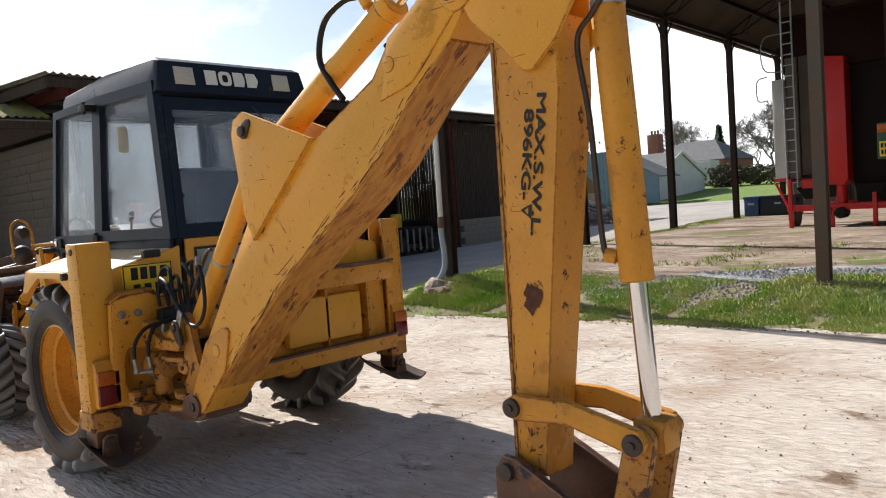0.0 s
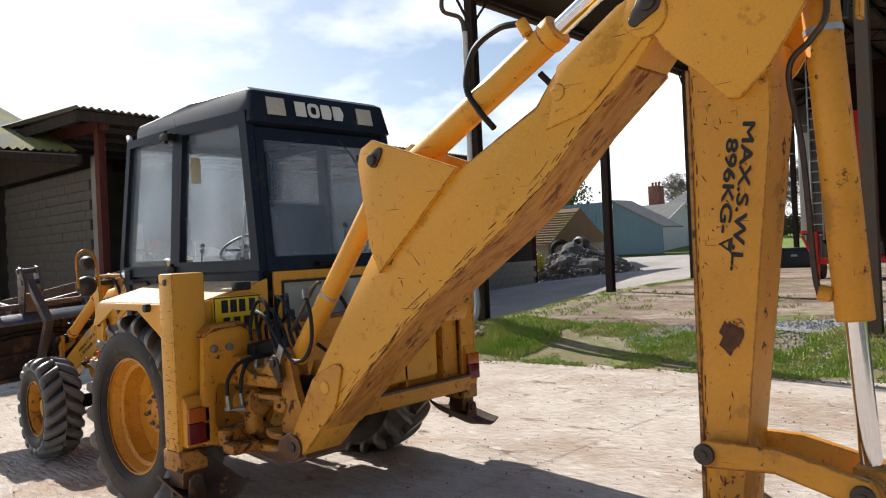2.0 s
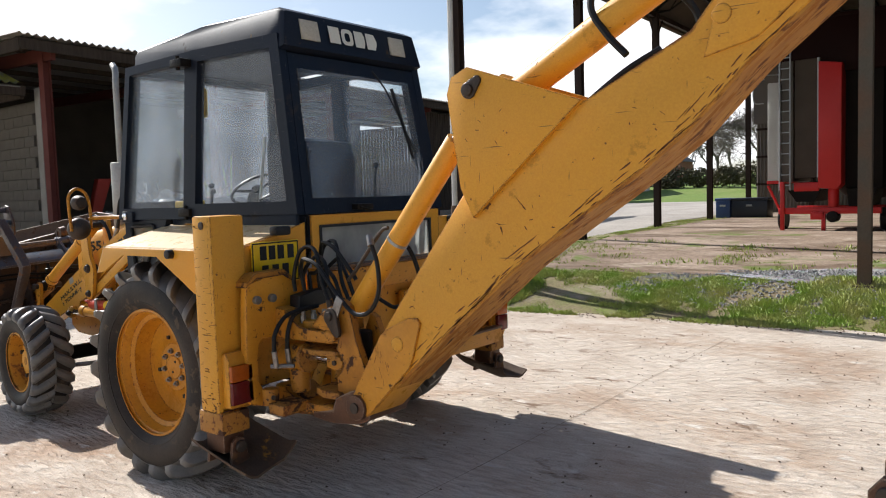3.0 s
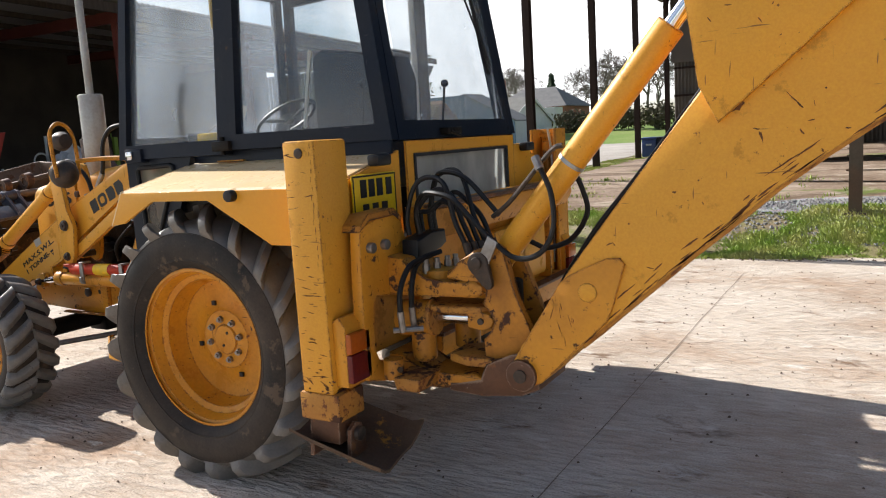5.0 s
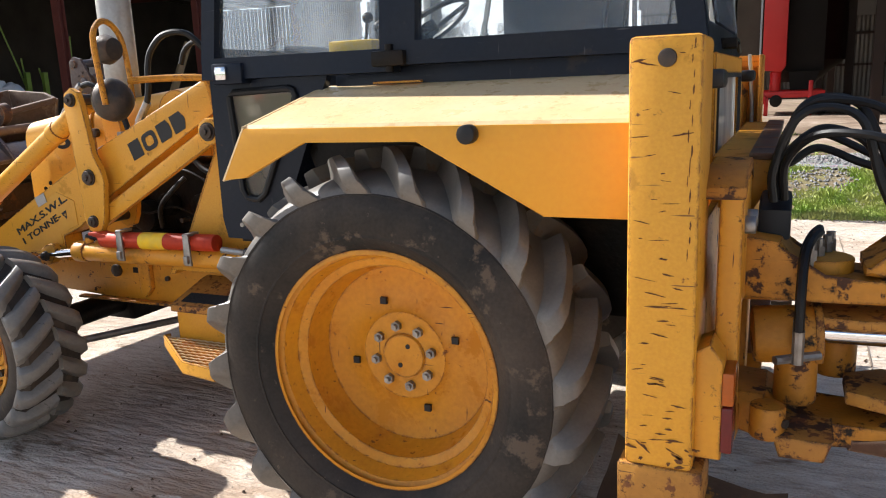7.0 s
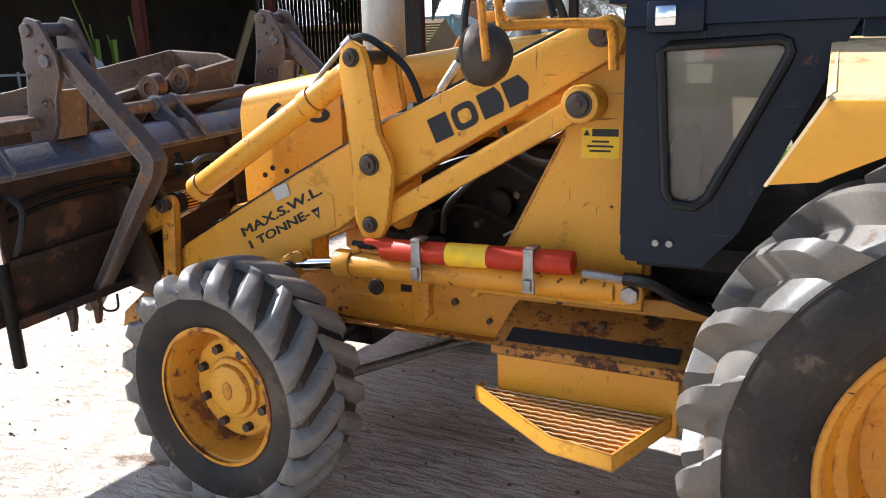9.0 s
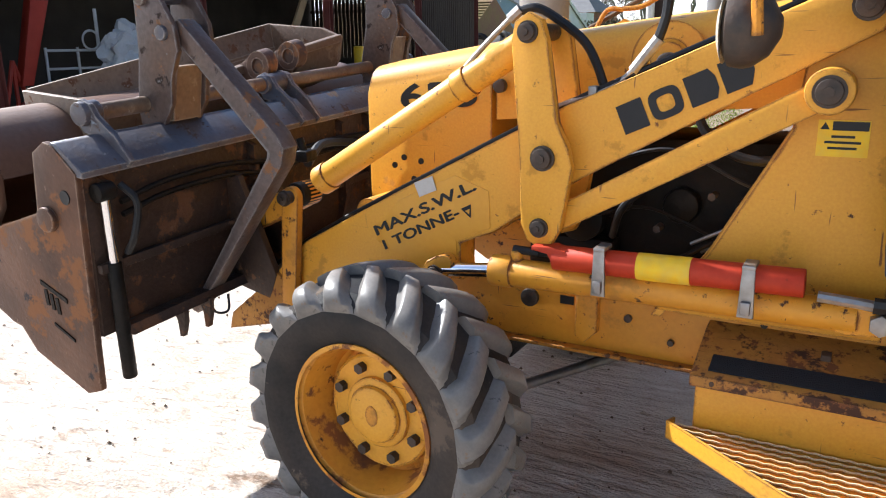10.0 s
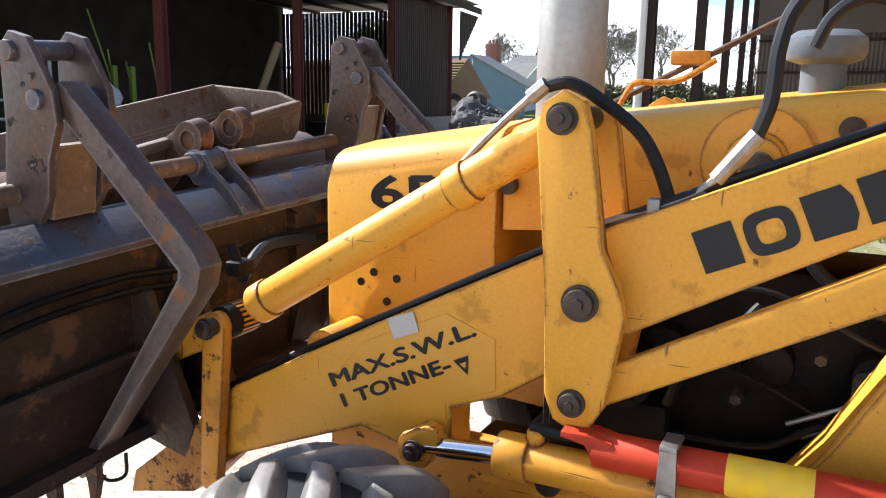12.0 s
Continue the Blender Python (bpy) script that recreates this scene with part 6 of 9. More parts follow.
chips(dip, [(3.865 + 0.012 * rng.random(), 0.75 + 1.4 * k / 30, rng.uniform(0.02, 0.06), rng.uniform(0.003, 0.007), 90) for k in range(31)] + [(3.88 + 0.12 * rng.random(), 0.75 + 1.3 * rng.random(), rng.uniform(0.008, 0.03), rng.uniform(0.003, 0.006), rng.uniform(0, 180)) for k in range(26)] + [(3.89 + 0.08 * rng.random(), 0.72 + 0.22 * rng.random(), rng.uniform(0.02, 0.05), rng.uniform(0.004, 0.012), rng.uniform(0, 180)) for k in range(14)], DY0 - 0.0012, 8)
# bucket ram
ry = -0.745
a, b = Vector((4.245, ry, 2.40)), Vector((4.335, ry, 0.90))
k = (b - a).normalized()
part("bucket_ram", rod(a, a + k * 1.03, 0.055, seg=28, bevel=0.006), paint_worn, loader, "yellow digging bucket ram")
part("bucket_ram_rod", rod(a + k * 1.02, b, 0.031, seg=24), chrome, loader, "bright chrome rod")
part("ram_port", rod(a + k * 0.95 + Vector((-0.05, -0.02, 0)), a + k * 0.95 + Vector((-0.09, -0.03, 0.01)), 0.024, bevel=0.005), paint_worn, loader)
part("ram_hose", tube([a + k * 0.95 + Vector((-0.085, -0.03, 0)), a + k * 0.86 + Vector((-0.09, -0.035, 0)), a + k * 0.5 + Vector((-0.085, -0.04, 0)), a + k * 0.25 + Vector((-0.10, -0.04, 0)), a + k * 0.17 + Vector((-0.02, -0.06, 0)), a + k * 0.1 + Vector((0.03, -0.06, 0)), a + k * -0.05 + Vector((0.03, -0.05, 0)), a + k * -0.12 + Vector((-0.02, -0.03, 0))], 0.010), pin_steel, loader)
part("ram_strap", rod(a + k * 0.13, a + k * 0.15, 0.0575, seg=28), galv, loader)
part("hydraulic_hose", tube([(4.30, -0.70, 2.30), (4.31, -0.70, 2.42), (4.27, -0.70, 2.52), (4.2, -0.70, 2.55)], 0.014), hose_rubber, loader)
for y0, y1 in ((-0.895, -0.862), (-0.665, -0.632)):
    bm = slab([(3.855, 0.935), (3.86, 0.97), (3.885, 0.985), (4.11, 0.985), (4.36, 0.93), (4.385, 0.895), (4.375, 0.86), (4.34, 0.845), (4.10, 0.915), (3.885, 0.895), (3.86, 0.905)], y0, y1, 0.004)
    part("tipping_link", bm, paint_worn, loader, "yellow tipping link")
    part("drop_link", round_plate([(4.345, 0.885, 0.05), (4.27, 0.55, 0.055)], y0 + 0.034 if y0 < -0.7 else y0 - 0.034, y1 + 0.034 if y0 < -0.7 else y1 - 0.034), paint_bad, loader)
for x, z in ((3.88, 0.94), (4.345, 0.885)):
    bm = rod((x, -0.91, z), (x, -0.62, z), 0.034, seg=24, bevel=0.004)
    rod((x, -0.918, z), (x, -0.91, z), 0.014, seg=12, bm=bm)
    part("link_pin", bm, pin_steel, loader)
part("rod_eye", box(4.29, -0.80, 0.83, 4.40, -0.69, 0.94, 0.01), paint_worn, loader)
sb = new("digging_bucket")
sb.parent = loader
tagged(sb, "dark brown worn digging bucket")
for y0 in (-0.915, -0.60):
    part("bucket_ear", slab([(3.80, 0.72), (3.84, 0.77), (3.91, 0.76), (4.10, 0.66), (4.33, 0.60), (4.35, 0.52), (4.30, 0.45), (3.80, 0.45)], y0, y0 + 0.03, 0.005), bucket_rust, sb)
prof = [(4.32, 0.50)] + [(3.98 + 0.36 * math.cos(t), 0.36 + 0.30 * math.sin(t)) for t in [0.35 - 0.26 * i for i in range(9)]] + [(3.62, 0.09), (3.56, 0.10)]
inner = [(x * 0.97 + 0.118, z * 0.97 + 0.02) for x, z in prof]
part("bucket_shell", slab(prof + inner[::-1], -1.03, -0.46), bucket_rust, sb)
for y0 in (-1.05, -0.46):
    part("bucket_cheek", slab(prof + [(3.66, 0.30), (3.78, 0.50)], y0, y0 + 0.02), bucket_rust, sb)
for y0 in (-1.02, -0.86, -0.70, -0.54):
    part("bucket_tooth", slab([(3.64, 0.075), (3.64, 0.12), (3.48, 0.105)], y0, y0 + 0.06), steel, sb)
part("bucket_pin", rod((3.855, -0.935, 0.715), (3.855, -0.56, 0.715), 0.032, bevel=0.004), pin_steel, sb)
# ------------------------------------------------------------------ loader bucket with flip-over forks
lb = new("loader_bucket")
lb.parent = loader
tagged(lb, "rust-brown four-in-one loader bucket")
# the bucket hangs a little askew, its far end higher
lb.matrix_basis = Matrix.Translation((0, -1.0, 0.9)) @ Matrix.Rotation(radians(3.2), 4, "X") @ Matrix.Translation((0, 1.0, -0.9))
B0, B1 = -1.0, far(-1.0)
side = [(-3.16, 1.165), (-3.10, 1.20), (-3.06, 1.19), (-2.975, 1.11), (-2.985, 1.02), (-3.05, 0.385), (-3.12, 0.36), (-3.36, 0.47), (-3.41, 0.555), (-3.46, 0.56), (-3.765, 0.735), (-3.80, 0.775), (-3.705, 0.848), (-3.66, 0.82), (-3.54, 0.87), (-3.19, 0.97)]
for y0 in (B0 - 0.025, B1):
    part("side_plate", slab(side, y0, y0 + 0.025, 0.004), bucket_rust, lb, "rust-brown bucket side plate")
for y0 in (B0 - 0.045, B1 + 0.025):
    part("pivot_pin", rod((-3.135, y0, 0.96), (-3.135, y0 + 0.02, 0.96), 0.04, seg=24, bevel=0.004), bucket_rust, lb)
    part("side_hole", rod((-3.04, y0 + 0.017, 1.035), (-3.04, y0 + 0.0205, 1.035), 0.022, seg=16), ink, lb)
part("back_plate", slab([(-3.00, 1.10), (-2.985, 1.10), (-2.99, 0.85), (-3.015, 0.58), (-3.035, 0.58), (-3.01, 0.85)], B0, B1), back_steel, lb, "scraped dark back plate")
part("back_recess_strip", box(-2.988, B0, 0.79, -2.965, B1, 0.82, 0.004), back_steel, lb)
bm = slab([(-3.12, 1.18), (-3.07, 1.20), (-3.045, 1.195), (-2.95, 1.115), (-2.955, 1.095), (-3.0, 1.10), (-3.09, 1.14)], B0 - 0.02, B1 + 0.02, 0.006)
part("top_beam", bm, bucket_grey, lb, "blue-grey top beam")
part("floor_lip", slab([(-3.035, 0.60), (-3.015, 0.575), (-3.33, 0.53), (-3.66, 0.80), (-3.64, 0.82), (-3.33, 0.56)], B0, B1), back_steel, lb)
for y0 in (-0.95, -0.30, 0.25, 0.45, 1.1):
    part("back_rib", slab([(-2.99, 1.09), (-2.95, 1.07), (-2.955, 0.75), (-3.0, 0.60), (-3.03, 0.60)], y0, y0 + 0.02), back_steel, lb)
for y0 in (-0.42, 0.56):
    part("mounting_lug", slab([(-2.99, 1.0), (-2.93, 0.98), (-2.80, 0.62), (-2.84, 0.52), (-3.01, 0.56)], y0, y0 + 0.03, 0.004), back_steel, lb)
    part("mounting_lug", slab([(-2.99, 1.0), (-2.93, 0.98), (-2.80, 0.62), (-2.84, 0.52), (-3.01, 0.56)], y0 + 0.17, y0 + 0.20, 0.004), back_steel, lb)
for y0 in (B0 + 0.045, B1 - 0.045):
    part("clam_rod", rod((-2.955, y0, 1.03), (-2.965, y0, 0.80), 0.016, seg=16), chrome, lb, "bright chrome rod")
    part("clam_ram", rod((-2.965, y0, 0.82), (-2.985, y0, 0.42), 0.023, seg=20, bevel=0.005), black_iron, lb, "black clam ram")
    part("clam_ram_eye", rod((-2.955, y0 - 0.03, 1.045), (-2.955, y0 + 0.03, 1.045), 0.03, bevel=0.005), black_iron, lb)
    part("clam_hose", tube([(-2.94, y0 + 0.05, 1.06), (-2.90, y0 + 0.07, 1.0), (-2.91, y0 + 0.05, 0.90), (-2.945, y0 + 0.04, 0.84)], 0.012), hose_rubber, lb)
# pipes and debris on the back
for z0, z1 in ((1.03, 1.0), (0.99, 0.96)):
    part("back_pipe", tube([(-2.955, -0.9, z0 - 0.03), (-2.95, -0.72, z0), (-2.95, -0.45, z0), (-2.95, -0.2, z1), (-2.93, 0.1, z1 + 0.02), (-2.94, 0.5, z1)], 0.010), black_iron, lb)
part("crossover_hose", tube([(-2.70, -0.30, 1.02), (-2.78, -0.12, 1.05), (-2.86, 0.1, 1.02), (-2.92, 0.3, 0.98)], 0.017), hose_rubber, lb)
b = box(-2.72, -0.34, 1.03, -2.67, -0.28, 1.07, 0.006)
rod((-2.70, -0.31, 1.05), (-2.72, -0.31, 1.11), 0.014, bm=b)
part("hose_block", b, black_iron, lb)
for x0, y0 in ((-3.0, -0.62), (-3.02, -0.72)):
    part("hanging_hook", slab([(x0, 0.58), (x0 + 0.06, 0.58), (x0 + 0.055, 0.52), (x0 + 0.035, 0.465), (x0 + 0.02, 0.465), (x0 + 0.02, 0.52)], y0, y0 + 0.02), back_steel, lb)
part("edge_debris", slab([(-3.04, 0.60), (-2.96, 0.60), (-2.945, 0.57), (-3.03, 0.555)], -0.95, 0.3, 0.01), back_steel, lb)
part("cable_loop", tube([(-2.97, -0.60, 0.57), (-2.96, -0.58, 0.51), (-2.95, -0.53, 0.50), (-2.95, -0.52, 0.56)], 0.005, seg=6), ink, lb)
for k in range(3):
    part("cast_mark", box(-3.19 - 0.025 * k, B0 - 0.029, 0.635 + 0.012 * k, -3.175 - 0.025 * k, B0 - 0.024, 0.69 + 0.012 * k), black_iron, lb)
part("cast_mark", slab([(-3.25, 0.745), (-3.13, 0.695), (-3.13, 0.68), (-3.25, 0.73)], B0 - 0.029, B0 - 0.024), black_iron, lb)
part("cast_mark", slab([(-3.22, 0.60), (-3.13, 0.555), (-3.13, 0.545), (-3.22, 0.59)], B0 - 0.029, B0 - 0.024), black_iron, lb)
# bowl of the clam in front
CX, CZ, CR = -3.66, 1.015, 0.237
arc = [(CX + CR * math.cos(t), CZ + CR * math.sin(t)) for t in [0.15 + 0.19 * i for i in range(18)]] + [(CX - 0.20, CZ - 0.12), (CX - 0.08, CZ - 0.20)]
inn = [(CX + (x - CX) * 0.92, CZ + (z - CZ) * 0.92) for x, z in arc]
clam = surface("brown_clam_steel", (0.16, 0.072, 0.038), 0.42, 0.25, second=(0.17, 0.115, 0.085), scale=3, amount=0.9, bump=0.12, spots=[((0.26, 0.21, 0.18), 0.38, 5)])
part("clam_bowl", slab(arc + inn[::-1], B0 + 0.03, B1 - 0.03), clam, lb, "brown rounded clam bowl")
for y0 in (B0 + 0.005, B1 - 0.03):
    part("clam_end", slab(arc + [(CX + 0.10, CZ - 0.2), (CX + 0.22, CZ - 0.06)], y0, y0 + 0.025, 0.004), clam, lb)
part("clam_seam", slab([(CX - 0.225, CZ - 0.02), (CX - 0.23, CZ - 0.05), (CX - 0.02, CZ - 0.215), (CX + 0.0, CZ - 0.20)], B0 - 0.012, B0 + 0.006, 0.003), bucket_rust, lb)
for y0 in (-0.85, -0.6):
    part("clam_lug", rod((CX - 0.10, y0, CZ + 0.21), (CX - 0.10, y0 + 0.04, CZ + 0.21), 0.04, bevel=0.006), bucket_grey, lb)
# fork carriage
part("fork_shaft", rod((-3.12, -0.87, 1.258), (-3.11, far(-0.85), 1.27), 0.027, seg=24), bucket_tan, lb, "brown fork shaft")
for y0, zz in ((-0.86, 1.26), (-0.02, 1.263), (0.95, 1.268)):
    for dy in ((0.0,) if y0 < -0.5 else (0.0, 0.10)):
        bm = slab([(-3.165, zz), (-3.155, zz + 0.03), (-3.12, zz + 0.045), (-3.08, zz + 0.03), (-3.06, zz - 0.01), (-2.99, 1.20), (-2.93, 1.12), (-2.95, 1.10), (-3.06, 1.19), (-3.13, 1.20)], y0 + dy, y0 + dy + 0.02, 0.003)
        part("shaft_bracket", bm, bucket_grey, lb)
    part("bracket_collar", rod((-3.115, y0 - 0.02, zz), (-3.115, y0 + (0.05 if y0 < -0.5 else 0.135), zz + 0.002), 0.038, bevel=0.004), bucket_grey, lb)


def fork(y0, lift):
    f = new("pallet_fork")
    f.parent = lb
    f.location = (0, y0, lift)
    tagged(f, "folded grey pallet fork with scraped paint")
    plate = [(-3.15, 1.24), (-3.06, 1.235), (-2.99, 1.33), (-2.975, 1.42), (-2.93, 1.50), (-2.935, 1.58), (-3.0, 1.70), (-3.06, 1.715), (-3.10, 1.68), (-3.11, 1.50), (-3.155, 1.32)]
    for dy in (-0.085, 0.065):
        part("fork_cheek", slab(plate, dy, dy + 0.02, 0.003), arm_steel, f)
    for x, z in ((-3.06, 1.67), (-2.985, 1.56)):
        part("cheek_pin", rod((x, -0.10, z), (x, 0.10, z), 0.024, seg=18, bevel=0.003), bucket_grey, f)
    bm = slab([(-2.97, 1.59), (-2.935, 1.60), (-2.575, 1.245), (-2.552, 1.20), (-2.568, 1.145), (-2.985, 0.64), (-3.045, 0.565), (-3.075, 0.575), (-2.617, 1.165), (-2.612, 1.19), (-2.975, 1.55)], -0.062, 0.010, 0.006)
    part("tine", bm, arm_steel, f)
    part("fork_web", slab([(-3.12, 1.27), (-3.02, 1.27), (-2.98, 1.45), (-3.03, 1.45)], -0.06, 0.06), bucket_tan, f)


fork(-0.53, -0.07)
fork(0.80, -0.05)

# loose ditching bucket riding in the loader bucket
ditch = thing("ditching_bucket", "tan worn ditching bucket carried in the loader bucket", "digger bucket")
E0, E1 = -0.62, 0.66
prof = [(-3.74, 1.32), (-3.72, 1.17), (-3.64, 1.06), (-3.50, 1.01), (-3.38, 1.05), (-3.31, 1.14), (-3.29, 1.25)]
inn = [(-3.515 + (x + 3.515) * 0.92, 1.33 + (z - 1.33) * 0.93) for x, z in prof]


def tilted(bm):
    """The bucket lies askew: it climbs and leans along its length."""
    for v in bm.verts:
        f = v.co.y - E0
        v.co.z += 0.20 * f
        v.co.x += 0.07 * f - 0.05
    return bm


part("shell", tilted(slab(prof + inn[::-1], E0, E1)), bucket_tan, ditch)
for y0 in (E0 - 0.02, E1):
    part("end_plate", tilted(slab([(x + 0.002, z - 0.003) for x, z in prof] + [(-3.40, 1.29)], y0, y0 + 0.02, 0.003)), bucket_tan, ditch)
part("rear_lip", tilted(box(-3.315, E0, 1.225, -3.275, E1, 1.262, 0.008)), bucket_tan, ditch)
part("crease", tilted(slab([(-3.727, 1.20), (-3.70, 1.21), (-3.70, 1.19)], E0, E1)), bucket_tan, ditch)
for y0 in (0.02, 0.20):
    part("hanger_ear", tilted(round_plate([(-3.19, 1.26, 0.055), (-3.32, 1.16, 0.08)], y0, y0 + 0.03)), bucket_rust, ditch)
    part("ear_bush", tilted(lathe([(-0.01, 0.06), (-0.01, 0.03), (0.045, 0.03), (0.045, 0.06)], (-3.19, y0, 1.26), closed=True, seg=24)), bucket_rust, ditch)
# ------------------------------------------------------------------ ground
def ground_material(name, stops, scale, fine, bump, rib=0.0, pebble=0.0, stain=None):
    """Earthy ground: three colours by broad noise, grit in relief; rib: ridges drawn across the slab."""
    m = bpy.data.materials.new(name)
    m.use_nodes = True
    n, l = m.node_tree.nodes, m.node_tree.links
    b = n["Principled BSDF"]
    b.inputs["Roughness"].default_value = 0.9
    b.inputs["Specular IOR Level"].default_value = 0.25
    co = n.new("ShaderNodeTexCoord")
    a1 = n.new("ShaderNodeTexNoise")
    a1.inputs["Scale"].default_value, a1.inputs["Detail"].default_value, a1.inputs["Roughness"].default_value = scale, 9, 0.62
    a2 = n.new("ShaderNodeTexNoise")
    a2.inputs["Scale"].default_value, a2.inputs["Detail"].default_value = fine, 5
    for q in (a1, a2):
        l.new(co.outputs["Object"], q.inputs["Vector"])
    r = n.new("ShaderNodeValToRGB")
    while len(r.color_ramp.elements) < len(stops):
        r.color_ramp.elements.new(0.5)
    for e, (p, c) in zip(r.color_ramp.elements, stops):
        e.position, e.color = p, (*c, 1)
    l.new(a1.outputs["Fac"], r.inputs[0])
    ov = n.new("ShaderNodeMix")
    ov.data_type, ov.blend_type = "RGBA", "OVERLAY"
    ov.inputs[0].default_value = 0.5
    l.new(r.outputs[0], ov.inputs[6])
    l.new(a2.outputs["Fac"], ov.inputs[7])
    colour, height = ov.outputs[2], a2.outputs["Fac"]
    if rib:
        mp = n.new("ShaderNodeMapping")
        mp.inputs["Scale"].default_value = (4.2, 15.0, 1)
        l.new(co.outputs["Object"], mp.inputs[0])
        rn = n.new("ShaderNodeTexNoise")
        rn.inputs["Scale"].default_value, rn.inputs["Detail"].default_value, rn.inputs["Distortion"].default_value = 1.6, 7, 0.2
        l.new(mp.outputs[0], rn.inputs["Vector"])
        rr = n.new("ShaderNodeValToRGB")
        rr.color_ramp.elements[0].position, rr.color_ramp.elements[1].position = 0.36, 0.62
        l.new(rn.outputs["Fac"], rr.inputs[0])
        mu = n.new("ShaderNodeMix")
        mu.data_type, mu.blend_type = "RGBA", "MULTIPLY"
        mu.inputs[0].default_value = rib
        sc = n.new("ShaderNodeMix")
        sc.data_type = "RGBA"
        sc.inputs[6].default_value, sc.inputs[7].default_value = (0.62, 0.55, 0.48, 1), (1, 1, 1, 1)
        l.new(rr.outputs[0], sc.inputs[0])
        l.new(colour, mu.inputs[6])
        l.new(sc.outputs[2], mu.inputs[7])
        colour = mu.outputs[2]
        ad = n.new("ShaderNodeMath")
        ad.operation = "MULTIPLY_ADD"
        ad.inputs[1].default_value = 1.6
        l.new(rr.outputs[0], ad.inputs[0])
        l.new(a2.outputs["Fac"], ad.inputs[2])
        height = ad.outputs[0]
    for tint, sc, lo, hi, sq in stain or []:
        ms = n.new("ShaderNodeMapping")
        ms.inputs["Scale"].default_value = (sc, sc * sq, 1)
        ms.inputs["Location"].default_value = (sc * 3.7, sc * 1.3, 0)
        l.new(co.outputs["Object"], ms.inputs[0])
        ns = n.new("ShaderNodeTexNoise")
        ns.inputs["Scale"].default_value, ns.inputs["Detail"].default_value, ns.inputs["Roughness"].default_value, ns.inputs["Distortion"].default_value = 1.0, 8, 0.66, 0.4
        l.new(ms.outputs[0], ns.inputs["Vector"])
        mr = n.new("ShaderNodeMapRange")
        mr.inputs["From Min"].default_value, mr.inputs["From Max"].default_value = lo, hi
        l.new(ns.outputs["Fac"], mr.inputs["Value"])
        mm = n.new("ShaderNodeMix")
        mm.data_type = "RGBA"
        mm.inputs[7].default_value = (*tint, 1)
        l.new(mr.outputs[0], mm.inputs[0])
        l.new(colour, mm.inputs[6])
        colour = mm.outputs[2]
    if pebble:
        vo = n.new("ShaderNodeTexVoronoi")
        vo.inputs["Scale"].default_value = pebble
        l.new(co.outputs["Object"], vo.inputs["Vector"])
        pm = n.new("ShaderNodeMix")
        pm.data_type, pm.blend_type = "RGBA", "OVERLAY"
        pm.inputs[0].default_value = 0.6
        l.new(colour, pm.inputs[6])
        l.new(vo.outputs["Color"], pm.inputs[7])
        hs = n.new("ShaderNodeHueSaturation")
        hs.inputs["Saturation"].default_value = 0.35
        l.new(pm.outputs[2], hs.inputs["Color"])
        colour = hs.outputs[0]
        height = vo.outputs["Distance"]
    l.new(colour, b.inputs["Base Color"])
    bu = n.new("ShaderNodeBump")
    bu.inputs["Strength"].default_value, bu.inputs["Distance"].default_value = bump, 0.012
    l.new(height, bu.inputs["Height"])
    l.new(bu.outputs[0], b.inputs["Normal"])
    return m


concrete = ground_material("ribbed_yard_concrete", [(0.30, (0.47, 0.375, 0.295)), (0.50, (0.64, 0.55, 0.46)), (0.72, (0.72, 0.64, 0.55))], 0.9, 90, 0.8, rib=0.36, stain=[((0.42, 0.29, 0.20), 0.55, 0.50, 0.68, 1.6), ((0.22, 0.145, 0.095), 1.5, 0.60, 0.68, 2.0), ((0.36, 0.27, 0.195), 7.0, 0.59, 0.70, 2.6), ((0.74, 0.68, 0.60), 3.1, 0.58, 0.70, 2.6)])
old_track = ground_material("grey_track_surface", [(0.3, (0.27, 0.24, 0.21)), (0.55, (0.40, 0.36, 0.315)), (0.75, (0.50, 0.45, 0.395))], 0.35, 20, 0.5)
dirt = ground_material("packed_earth", [(0.3, (0.18, 0.125, 0.085)), (0.52, (0.29, 0.215, 0.16)), (0.75, (0.42, 0.33, 0.26))], 0.6, 14, 1.0, stain=[((0.13, 0.085, 0.055), 0.45, 0.50, 0.62, 3.0), ((0.13, 0.17, 0.035), 0.55, 0.57, 0.64, 1.4), ((0.47, 0.39, 0.32), 1.4, 0.55, 0.70, 1.8), ((0.10, 0.07, 0.05), 3.5, 0.60, 0.68, 1.5)])
gravel_mat = ground_material("grey_gravel", [(0.3, (0.15, 0.145, 0.14)), (0.55, (0.26, 0.25, 0.24)), (0.75, (0.36, 0.35, 0.34))], 1.5, 60, 1.0, pebble=22)
turf = ground_material("turf_soil", [(0.32, (0.24, 0.18, 0.12)), (0.50, (0.21, 0.18, 0.085)), (0.66, (0.17, 0.20, 0.05))], 1.6, 30, 1.0, stain=[((0.33, 0.27, 0.20), 1.1, 0.55, 0.66, 1.6), ((0.11, 0.08, 0.05), 2.6, 0.58, 0.68, 1.3)])
field = ground_material("spring_field", [(0.3, (0.09, 0.15, 0.03)), (0.5, (0.15, 0.22, 0.045)), (0.75, (0.24, 0.25, 0.09))], 0.12, 5, 0.6)


def wob(x, y, s=1.0, seed=0.0):
    return noise.noise((x * s + seed, y * s - seed, seed))


def ease(t):
    t = min(1.0, max(0.0, t))
    return t * t * (3 - 2 * t)


